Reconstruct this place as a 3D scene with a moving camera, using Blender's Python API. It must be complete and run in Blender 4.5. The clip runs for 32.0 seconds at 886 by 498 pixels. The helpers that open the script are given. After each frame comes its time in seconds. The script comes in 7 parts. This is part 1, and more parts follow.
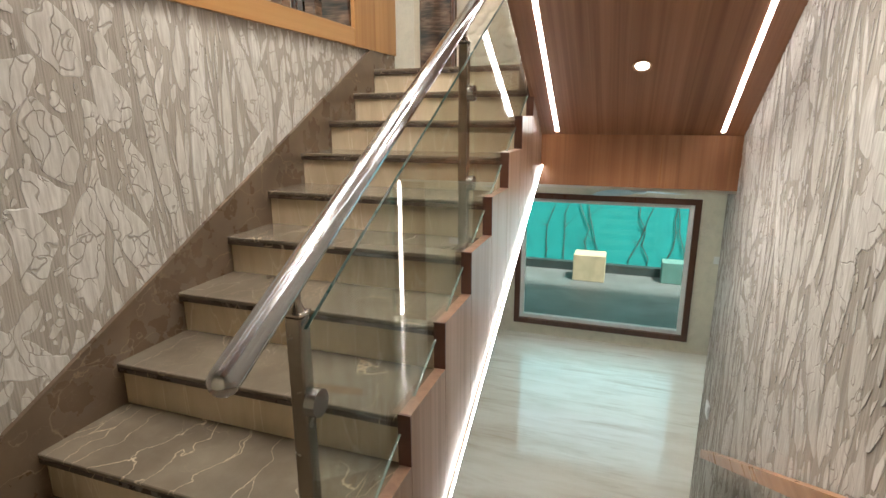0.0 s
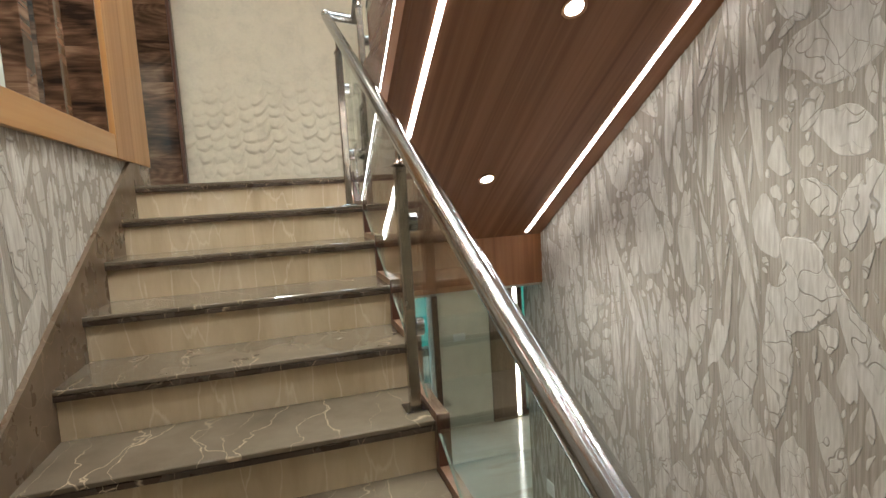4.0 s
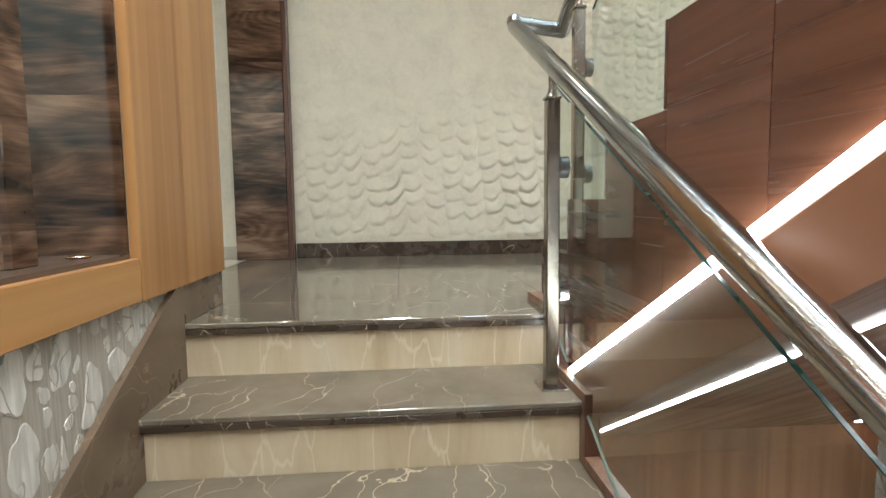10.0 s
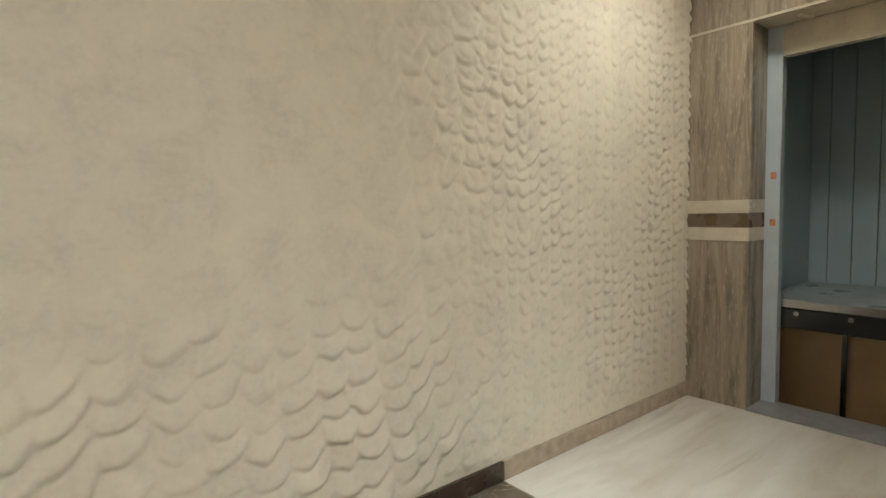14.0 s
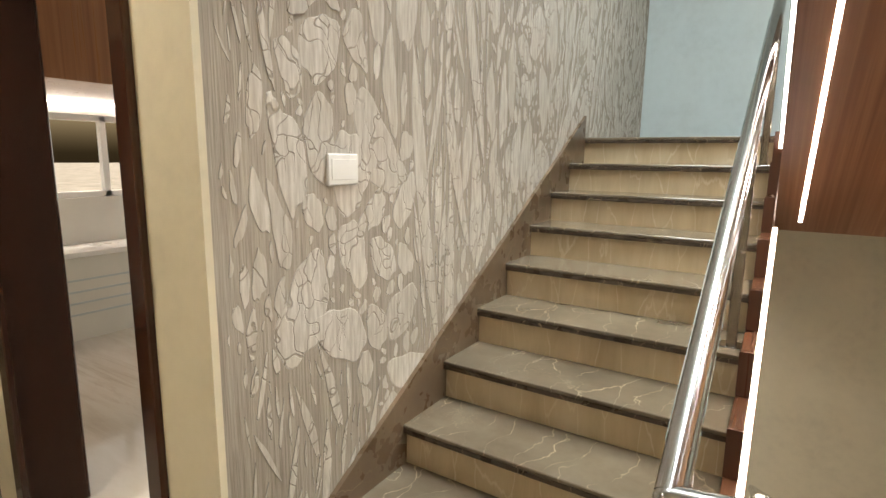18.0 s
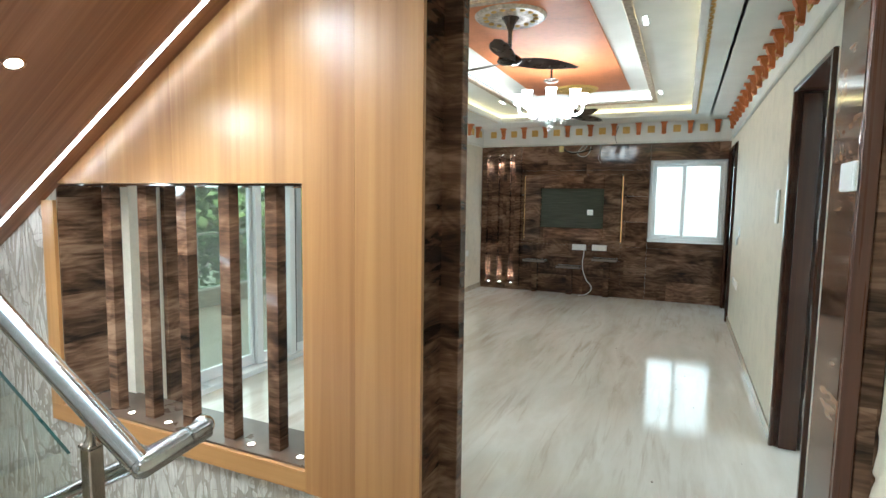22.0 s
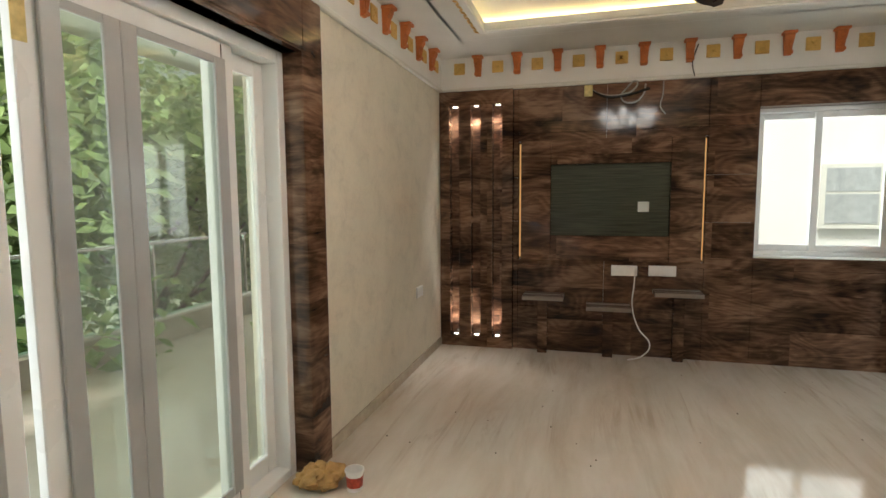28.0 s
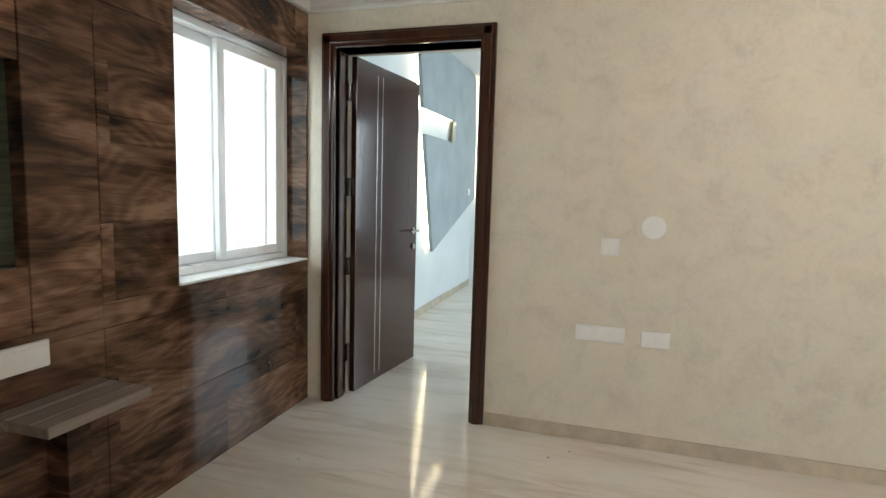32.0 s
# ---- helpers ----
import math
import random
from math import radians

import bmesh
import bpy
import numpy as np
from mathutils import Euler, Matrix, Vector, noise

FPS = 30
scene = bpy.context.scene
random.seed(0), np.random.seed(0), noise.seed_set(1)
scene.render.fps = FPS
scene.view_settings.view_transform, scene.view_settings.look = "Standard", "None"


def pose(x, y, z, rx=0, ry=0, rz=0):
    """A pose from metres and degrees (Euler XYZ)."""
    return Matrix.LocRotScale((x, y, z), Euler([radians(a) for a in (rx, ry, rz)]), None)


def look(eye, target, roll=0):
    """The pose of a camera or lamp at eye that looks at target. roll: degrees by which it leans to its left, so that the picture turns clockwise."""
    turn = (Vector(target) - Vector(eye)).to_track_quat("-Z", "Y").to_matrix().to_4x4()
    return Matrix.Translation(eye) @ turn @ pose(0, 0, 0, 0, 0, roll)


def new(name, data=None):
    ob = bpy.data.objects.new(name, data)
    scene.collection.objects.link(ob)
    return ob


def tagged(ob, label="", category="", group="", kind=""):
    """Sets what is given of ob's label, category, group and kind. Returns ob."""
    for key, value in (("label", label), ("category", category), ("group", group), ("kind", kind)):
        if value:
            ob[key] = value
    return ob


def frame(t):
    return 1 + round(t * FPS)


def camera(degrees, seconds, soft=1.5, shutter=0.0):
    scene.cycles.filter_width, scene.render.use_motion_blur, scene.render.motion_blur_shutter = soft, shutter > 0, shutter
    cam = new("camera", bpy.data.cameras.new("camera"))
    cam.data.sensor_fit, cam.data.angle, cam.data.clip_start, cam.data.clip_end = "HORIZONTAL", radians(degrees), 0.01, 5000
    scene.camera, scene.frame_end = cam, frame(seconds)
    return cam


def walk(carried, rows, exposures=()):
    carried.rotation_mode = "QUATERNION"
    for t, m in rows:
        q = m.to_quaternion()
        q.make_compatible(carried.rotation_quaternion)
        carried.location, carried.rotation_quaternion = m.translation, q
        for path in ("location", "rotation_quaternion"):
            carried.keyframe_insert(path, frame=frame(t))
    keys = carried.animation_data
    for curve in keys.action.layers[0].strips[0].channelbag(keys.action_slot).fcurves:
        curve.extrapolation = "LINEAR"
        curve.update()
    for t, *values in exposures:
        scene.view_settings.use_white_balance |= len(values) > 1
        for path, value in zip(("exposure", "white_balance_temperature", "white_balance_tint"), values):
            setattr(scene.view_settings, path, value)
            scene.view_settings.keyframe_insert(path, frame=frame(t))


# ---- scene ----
cam = camera(79.6, 32.0)
PATH = [
    (0, (1.615, -3.253, -0.293), (0.978, -1.421, -0.778), -0.2),
    (0.5, (1.606, -3.244, -0.236), (0.939, -1.367, -0.406), 0.3),
    (1, (1.58, -3.233, -0.184), (0.881, -1.361, -0.093), 1.2),
    (1.5, (1.525, -3.19, -0.164), (0.794, -1.346, 0.091), 1.2),
    (2, (1.266, -3.149, -0.164), (0.568, -1.305, 0.172), 0.5),
    (2.5, (1.07, -2.992, -0.166), (0.494, -1.104, 0.162), -0.4),
    (3, (0.918, -2.816, -0.104), (0.663, -0.844, 0.11), -2.5),
    (3.5, (0.782, -2.821, -0.112), (0.946, -0.828, -0.078), -3.9),
    (4, (0.699, -2.914, -0.147), (1.259, -1.003, -0.339), -3.5),
    (4.5, (0.663, -2.986, -0.193), (1.571, -1.245, -0.573), -2.3),
    (6.5, (0.429, -3.262, -0.349), (1.953, -2.433, -1.345), 3.7),
    (7, (0.4, -3.189, -0.34), (1.534, -1.96, -1.436), 0.8),
    (7.5, (0.408, -3.101, -0.289), (1.104, -1.48, -1.232), -0.1),
    (8, (0.399, -2.796, -0.218), (0.881, -1.002, -0.957), 1.9),
    (8.5, (0.497, -2.437, -0.097), (0.788, -0.529, -0.622), 1.8),
    (9, (0.591, -2.082, 0.04), (0.783, -0.121, -0.299), 0.3),
    (9.5, (0.568, -1.8, 0.197), (0.744, 0.178, -0.043), -0.5),
    (10, (0.625, -1.535, 0.336), (0.79, 0.45, 0.16), -0.7),
    (10.5, (0.588, -1.281, 0.453), (0.753, 0.707, 0.314), -0.7),
    (11, (0.582, -1.049, 0.565), (0.763, 0.939, 0.446), -0.9),
    (11.5, (0.576, -0.829, 0.684), (0.767, 1.16, 0.583), -0.8),
    (12, (0.519, -0.606, 0.81), (0.744, 1.379, 0.722), -0.4),
    (12.5, (0.532, -0.369, 0.934), (0.862, 1.601, 0.841), -0.3),
    (13, (0.485, -0.167, 1.055), (1.073, 1.74, 0.924), -0.7),
    (13.5, (0.453, 0.04, 1.102), (1.391, 1.802, 0.975), -1.0),
    (15.5, (0.877, 0.822, 1.439), (2.771, 1.41, 1.182), 0.2),
    (16, (0.811, 0.973, 1.451), (2.789, 1.087, 1.179), 0.5),
    (16.5, (0.661, 1.097, 1.47), (2.602, 0.711, 1.187), 0.7),
    (17, (0.707, 1.21, 1.487), (2.467, 0.308, 1.191), 1.0),
    (17.5, (0.864, 1.194, 1.478), (2.337, -0.123, 1.169), 1.4),
    (18, (1.078, 1.123, 1.446), (2.138, -0.539, 1.107), 0.7),
    (18.5, (1.293, 1.143, 1.433), (1.929, -0.712, 1.039), 0.4),
    (19, (1.431, 0.994, 1.41), (1.597, -0.949, 0.966), 0.8),
    (19.5, (1.613, 1.003, 1.424), (1.321, -0.93, 1.005), 2.7),
    (20, (1.769, 1.122, 1.44), (1.087, -0.727, 1.1), 4.0),
    (20.5, (1.902, 1.204, 1.471), (0.877, -0.491, 1.195), 4.1),
    (21, (2.008, 1.23, 1.508), (0.665, -0.235, 1.277), 3.2),
    (21.5, (2.026, 1.221, 1.507), (0.4, 0.076, 1.299), 2.3),
    (22, (1.913, 1.289, 1.481), (0.097, 0.473, 1.293), 0.8),
    (22.5, (1.645, 1.325, 1.466), (-0.243, 0.692, 1.282), 0.1),
    (23, (1.285, 1.217, 1.444), (-0.642, 0.714, 1.259), -0.4),
    (23.5, (0.923, 1.21, 1.431), (-1.017, 0.755, 1.254), -0.5),
    (24, (0.542, 1.173, 1.417), (-1.387, 0.675, 1.244), -0.6),
    (24.5, (0.252, 1.124, 1.405), (-1.613, 0.42, 1.245), -0.9),
    (25, (0.028, 1.059, 1.406), (-1.713, 0.092, 1.225), -0.3),
    (25.5, (-0.206, 0.818, 1.42), (-1.886, -0.25, 1.23), -0.5),
    (27.5, (-1.479, -0.171, 1.432), (-3.318, -0.934, 1.237), -0.5),
    (28, (-1.783, -0.472, 1.386), (-3.702, -1.003, 1.195), -0.4),
    (28.5, (-2.172, -0.742, 1.307), (-4.151, -0.976, 1.131), -0.1),
    (29, (-2.592, -0.972, 1.281), (-4.584, -0.903, 1.11), 0.1),
    (29.5, (-3.023, -1.115, 1.281), (-4.982, -0.747, 1.112), 0.4),
    (30, (-3.395, -1.203, 1.269), (-5.257, -0.495, 1.098), 0.5),
    (30.5, (-3.75, -1.157, 1.302), (-5.44, -0.106, 1.105), 0.5),
    (31, (-4.147, -1.125, 1.311), (-5.547, 0.287, 1.094), 1.0),
    (31.5, (-4.549, -1.061, 1.323), (-5.55, 0.656, 1.098), 1.2),
    (32, (-4.865, -1.029, 1.311), (-5.436, 0.876, 1.103), 1.6),
]
walk(cam, [(t, look(eye, target, roll)) for t, eye, target, roll in PATH], [(0, 1.1, 6500, 11), (2, 1.15, 6050, 4), (3, 0.95, 6050, 5), (4, 0.65, 6350, 7), (6.5, 1.85, 6350, 10), (7.5, 1.75, 6150, 9), (9, 0.9, 5950, 6), (10, 0.8, 5750, 2), (11.3, 0.35, 5600, 1), (12, 0.25, 6200, 3), (13, 0.2, 6300, 4), (16, 0.8, 6500, 9), (17, 0.75, 6650, 9), (18, 0.65, 7250, 11), (19, 0.85, 6850, 9), (20.5, 0.55, 6150, 1), (22, 1.15, 5350, -2), (23, 0.75, 5250, -4), (24, 0.8, 5400, -1), (25, 0.95, 6000, 5), (25.5, 0.95, 6050, 5), (28, 0.85, 6450, 8), (29, 1.8, 6350, 8), (30, 2.15, 6100, 8), (31, 1.9, 5950, 8), (32, 1.0, 6000, 7)])

# ---- exposure, world and sun ----
world = bpy.data.worlds.new("world")
scene.world = world
world.use_nodes = True
wn = world.node_tree.nodes
sky = wn.new("ShaderNodeTexSky")
sky.sky_type = "NISHITA"
sky.sun_disc = False
sky.sun_elevation = radians(64)
sky.sun_rotation = radians(129)
world.node_tree.links.new(sky.outputs[0], wn["Background"].inputs[0])
sky.dust_density, sky.air_density, sky.ozone_density = 7.0, 1.6, 0.3
wn["Background"].inputs[1].default_value = 0.10
sun_data = bpy.data.lights.new("sun", "SUN")
sun_data.energy, sun_data.angle, sun_data.color = 3.4, radians(8), (1.0, 0.96, 0.9)
sun = new("sun", sun_data)
sun.matrix_world = look((4, -12, 22), (-3.5, -6, 2))


def area(name, loc, target, sx, sy, energy, color=(1, 1, 1)):
    d = bpy.data.lights.new(name, "AREA")
    d.shape, d.size, d.size_y, d.energy, d.color = "RECTANGLE", sx, sy, energy, color
    o = new(name, d)
    o.matrix_world = look(loc, target)
    return o


def spot(name, loc, target, energy, angle=100, color=(1, 0.94, 0.85), blend=1.0, size=0.12):
    d = bpy.data.lights.new(name, "SPOT")
    d.energy, d.spot_size, d.spot_blend, d.color, d.shadow_soft_size = energy, radians(angle), blend, color, size
    o = new(name, d)
    o.matrix_world = look(loc, target)
    return o


# ---- plan ----
H = 0.158             # rise of a step
G = 0.2925            # going, lower flight
GC = 0.273            # going, upper flight
XR = 2.19             # east wall of the stairwell
YS = -3.79            # south wall of the stairwell
YN = 1.857            # north wall
XB = 1.07             # free edge of the lower flight's treads
XC = 1.15             # free edge of the upper flight's treads
XTV = -6.60           # face of the panelled end wall
YLS = -1.82           # south wall of the hall
XLIFT = 3.75          # lift wall
YLOB = 0.40           # south wall of the lift lobby
ZM, ZU = -10 * H, 10 * H
ZLOW = -20 * H
ZW = 2.34             # top of the hall's walls, under the cornice
ZB = 2.64             # border of the hall's ceiling
ZWL, ZBL = 2.445, 2.75  # top of the landing's wall and its ceiling


# ---- mesh helpers ----
def bx(bm, x0, x1, y0, y1, z0, z1, bevel=0.0):
    c = Vector(((x0 + x1) / 2, (y0 + y1) / 2, (z0 + z1) / 2))
    r = bmesh.ops.create_cube(bm, size=1, matrix=Matrix.Translation(c) @ Matrix.Diagonal((abs(x1 - x0), abs(y1 - y0), abs(z1 - z0), 1)))
    if bevel:
        es = list({e for v in r["verts"] for e in v.link_edges})
        bmesh.ops.bevel(bm, geom=es, offset=bevel, segments=1, affect="EDGES")
    return bm


def box(x0, x1, y0, y1, z0, z1, bevel=0.0):
    return bx(bmesh.new(), x0, x1, y0, y1, z0, z1, bevel)


def prism(pts, axis, a0, a1, bm=None):
    """A flat outline, given in the two other axes in order, drawn out along axis."""
    bm = bm or bmesh.new()

    def v(p, a):
        q = list(p)
        q.insert("xyz".index(axis), a)
        return bm.verts.new(q)
    lo, hi = [v(p, a0) for p in pts], [v(p, a1) for p in pts]
    bm.faces.new(lo)
    bm.faces.new(hi[::-1])
    n = len(pts)
    for i in range(n):
        bm.faces.new((lo[i], hi[i], hi[(i + 1) % n], lo[(i + 1) % n]))
    bmesh.ops.recalc_face_normals(bm, faces=bm.faces[:])
    return bm


def tube(bm, a, b, r, seg=16, r2=None, cap=True):
    a, b = Vector(a), Vector(b)
    m = Matrix.Translation((a + b) / 2) @ (b - a).to_track_quat("Z", "Y").to_matrix().to_4x4()
    bmesh.ops.create_cone(bm, cap_ends=cap, segments=seg, radius1=r, radius2=r if r2 is None else r2, depth=(b - a).length, matrix=m)
    return bm


def ball(bm, c, r, seg=12, scale=(1, 1, 1)):
    bmesh.ops.create_uvsphere(bm, u_segments=seg, v_segments=max(6, seg // 2), radius=r, matrix=Matrix.Translation(c) @ Matrix.Diagonal((*scale, 1)))
    return bm


def lathe(bm, c, prof, seg=20):
    """A turned form about the upright through c; prof: radius and height."""
    rings = []
    for r, z in prof:
        rings.append([bm.verts.new((c[0] + r * math.cos(2 * math.pi * k / seg), c[1] + r * math.sin(2 * math.pi * k / seg), c[2] + z)) for k in range(seg)])
    for p, q in zip(rings, rings[1:]):
        for k in range(seg):
            bm.faces.new((p[k], p[(k + 1) % seg], q[(k + 1) % seg], q[k]))
    for ring in (rings[0], rings[-1]):
        bm.faces.new(ring)
    bmesh.ops.recalc_face_normals(bm, faces=bm.faces[:])
    return bm


def thing(name, loc, label, category, group="", kind=""):
    e = new(name)
    e.location = loc
    e.empty_display_size = 0.1
    tagged(e, label, category, group, kind)
    return e


def origin(ob):
    p = Vector((0, 0, 0))
    while ob is not None:
        p += ob.location
        ob = ob.parent
    return p


def part(name, bm, material, parent=None, label="", smooth=False, at=None):
    """Links a bmesh, in world places, as one mesh under parent."""
    me = bpy.data.meshes.new(name)
    base = origin(parent)
    loc = Vector(at) if at is not None else base
    bmesh.ops.translate(bm, verts=bm.verts[:], vec=-loc)
    if smooth:
        for f in bm.faces:
            f.smooth = True
        for e in bm.edges:
            if len(e.link_faces) == 2 and e.calc_face_angle(0) > 0.7:
                e.smooth = False
    bm.to_mesh(me)
    bm.free()
    me.materials.append(material)
    o = new(name, me)
    o.parent = parent
    o.location = loc - base
    if label:
        o["label"] = label
    return o


def fixed(name, bm, material, label, category, smooth=False):
    """A piece of the setting."""
    o = part(name, bm, material, None, "", smooth)
    return tagged(o, label, category, "", "structure")


# ---- materials ----
class Mat:
    def __init__(self, name, rough=0.5, metal=0.0, spec=0.5):
        self.m = bpy.data.materials.new(name)
        self.m.use_nodes = True
        self.n, self.l = self.m.node_tree.nodes, self.m.node_tree.links
        self.b = self.n["Principled BSDF"]
        self.b.inputs["Roughness"].default_value = rough
        self.b.inputs["Metallic"].default_value = metal
        self.b.inputs["Specular IOR Level"].default_value = spec
        self.tc = self.n.new("ShaderNodeTexCoord")
        geo = self.n.new("ShaderNodeNewGeometry")
        self.pos = geo.outputs["Position"]
        self.island = geo.outputs["Random Per Island"]
        self.info = self.n.new("ShaderNodeObjectInfo")

    def map(self, scale=(1, 1, 1), rot=(0, 0, 0), src=None, loc=(0, 0, 0)):
        k = self.n.new("ShaderNodeMapping")
        k.inputs["Scale"].default_value = scale
        k.inputs["Rotation"].default_value = [radians(a) for a in rot]
        k.inputs["Location"].default_value = loc
        self.l.new(src or self.pos, k.inputs[0])
        return k.outputs[0]

    def noise(self, vec, scale=5, detail=4, rough=0.55, dist=0.0):
        k = self.n.new("ShaderNodeTexNoise")
        k.inputs["Scale"].default_value, k.inputs["Detail"].default_value = scale, detail
        k.inputs["Roughness"].default_value, k.inputs["Distortion"].default_value = rough, dist
        self.l.new(vec, k.inputs["Vector"])
        return k.outputs[0]

    def noisec(self, vec, scale=5, detail=2):
        k = self.n.new("ShaderNodeTexNoise")
        k.inputs["Scale"].default_value, k.inputs["Detail"].default_value = scale, detail
        self.l.new(vec, k.inputs["Vector"])
        return k.outputs[1]

    def vor(self, vec, scale=5, feature="F1", rand=1.0, out=0):
        k = self.n.new("ShaderNodeTexVoronoi")
        k.feature = feature
        k.inputs["Scale"].default_value = scale
        k.inputs["Randomness"].default_value = rand
        self.l.new(vec, k.inputs["Vector"])
        return k.outputs[out]

    def wave(self, vec, scale=5, dist=2, detail=2, dscale=1.0, direction="X"):
        k = self.n.new("ShaderNodeTexWave")
        k.bands_direction = direction
        k.inputs["Scale"].default_value, k.inputs["Distortion"].default_value = scale, dist
        k.inputs["Detail"].default_value, k.inputs["Detail Scale"].default_value = detail, dscale
        self.l.new(vec, k.inputs["Vector"])
        return k.outputs[1]

    def put(self, sock, v):
        if isinstance(v, (int, float)):
            sock.default_value = v
        elif isinstance(v, tuple):
            sock.default_value = (*v, 1) if len(v) == 3 and len(sock.default_value) == 4 else v
        else:
            self.l.new(v, sock)

    def math(self, op, a, b=0.0, c=0.0):
        k = self.n.new("ShaderNodeMath")
        k.operation = op
        for s, v in zip(k.inputs, (a, b, c)):
            self.put(s, v)
        return k.outputs[0]

    def vadd(self, a, b, f=1.0):
        s = self.n.new("ShaderNodeVectorMath")
        s.operation = "MULTIPLY_ADD"
        self.put(s.inputs[0], b)
        s.inputs[1].default_value = (f, f, f)
        self.put(s.inputs[2], a)
        return s.outputs[0]

    def ramp(self, fac, *stops):
        k = self.n.new("ShaderNodeValToRGB")
        el = k.color_ramp.elements
        while len(el) < len(stops):
            el.new(0.5)
        for e, (p, c) in zip(el, stops):
            e.position = p
            e.color = (c, c, c, 1) if isinstance(c, (int, float)) else (*c, 1)
        self.l.new(fac, k.inputs[0])
        return k.outputs[0]

    def mix(self, fac, a, b, mode="MIX"):
        k = self.n.new("ShaderNodeMix")
        k.data_type, k.blend_type = "RGBA", mode
        self.put(k.inputs[0], fac)
        self.put(k.inputs[6], a)
        self.put(k.inputs[7], b)
        return k.outputs[2]

    def color(self, v):
        self.put(self.b.inputs["Base Color"], v)
        return self

    def rough(self, v):
        self.put(self.b.inputs["Roughness"], v)
        return self

    def bump(self, hgt, strength=0.3, dist=0.01):
        k = self.n.new("ShaderNodeBump")
        k.inputs["Strength"].default_value, k.inputs["Distance"].default_value = strength, dist
        self.l.new(hgt, k.inputs["Height"])
        self.l.new(k.outputs[0], self.b.inputs["Normal"])
        return self


def plain(name, col, rough=0.5, metal=0.0, vary=0.06, scale=8.0, bump=0.0):
    m = Mat(name, rough, metal)
    n = m.noise(m.map(), scale, 5)
    lo, hi = tuple(c * (1 - vary * 2) for c in col), tuple(min(1, c * (1 + vary)) for c in col)
    m.color(m.ramp(n, (0.3, lo), (0.7, hi)))
    m.rough(m.ramp(n, (0.3, min(1, rough * 1.15)), (0.7, rough * 0.85)))
    if bump:
        m.bump(m.noise(m.map(), scale * 12, 4), bump, 0.002)
    return m.m


def combed_plaster():
    """Taupe plaster combed upright."""
    m = Mat("combed_taupe_plaster", 0.8)
    comb = m.noise(m.map((150, 150, 5)), 1.0, 3)
    big = m.noise(m.map((2, 2, 1)), 1.0, 4)
    f = m.math("MULTIPLY_ADD", comb, 0.65, m.math("MULTIPLY", big, 0.35))
    m.color(m.ramp(f, (0.36, (0.265, 0.228, 0.185)), (0.64, (0.43, 0.385, 0.325))))
    m.bump(comb, 0.75, 0.004)
    return m.m


def leaf_plaster():
    """Pale raised plaster of the leaves, with brushed strokes and scored lines."""
    m = Mat("pale_leaf_plaster", 0.75)
    p = m.map()
    stroke = m.noise(m.map((70, 70, 9)), 1.0, 4)
    cut = m.vor(m.map((1, 1, 0.4), src=m.vadd(p, m.noisec(p, 6, 2), 0.30)), 15, "DISTANCE_TO_EDGE")
    cuts = m.math("MULTIPLY", m.ramp(cut, (0.012, 1.0), (0.035, 0.0)), m.ramp(m.noise(m.map(loc=(1, 2, 3)), 4, 2), (0.42, 0.0), (0.48, 1.0)))
    base = m.ramp(stroke, (0.36, (0.45, 0.415, 0.365)), (0.64, (0.65, 0.62, 0.57)))
    base = m.mix(m.math("MULTIPLY", m.island, 0.4), base, (0.42, 0.385, 0.33))
    m.color(m.mix(m.math("MULTIPLY", cuts, 0.8), base, (0.32, 0.28, 0.23)))
    m.bump(m.math("SUBTRACT", m.math("MULTIPLY", stroke, 0.4), cuts), 0.7, 0.005)
    return m.m


def emperador(name="brown_marble", dark=(0.105, 0.083, 0.058), mid=(0.20, 0.163, 0.118), rough=0.085, strength=1.0):
    m = Mat(name, rough)
    p = m.map()
    off = m.n.new("ShaderNodeCombineXYZ")
    for k in range(3):
        m.l.new(m.math("MULTIPLY", m.info.outputs["Random"], 7.0 + 3 * k), off.inputs[k])
    q = m.vadd(p, off.outputs[0])
    base = m.ramp(m.noise(q, 3.5, 6, 0.6), (0.25, dark), (0.75, mid))
    w = m.vadd(m.vadd(q, m.noisec(q, 2.2, 3), 0.42), m.noisec(q, 16.0, 3), 0.06)
    v = m.vor(m.map((2.0, 0.42, 1), src=w), 4.2, "DISTANCE_TO_EDGE")
    vein = m.ramp(v, (0.0, 0.9), (0.004, 0.6), (0.010, 0.0))
    v2 = m.vor(m.map((1.7, 0.5, 1), src=m.vadd(q, m.noisec(q, 7.0, 4), 0.3)), 7.5, "DISTANCE_TO_EDGE")
    fine = m.math("MULTIPLY", m.ramp(v2, (0.0, 0.35), (0.008, 0.0)), m.ramp(m.noise(q, 2, 2), (0.5, 0), (0.64, 1)))
    gate = m.ramp(m.noise(q, 2.6, 3), (0.40, 0.0), (0.55, strength))
    fac = m.math("MAXIMUM", m.math("MULTIPLY", vein, gate), m.math("MULTIPLY", fine, strength))
    m.color(m.mix(fac, base, (0.5, 0.39, 0.27)))
    dust = m.noise(q, 9, 6)
    m.rough(m.ramp(dust, (0.3, rough * 0.7), (0.75, rough * 1.9)))
    return m.m


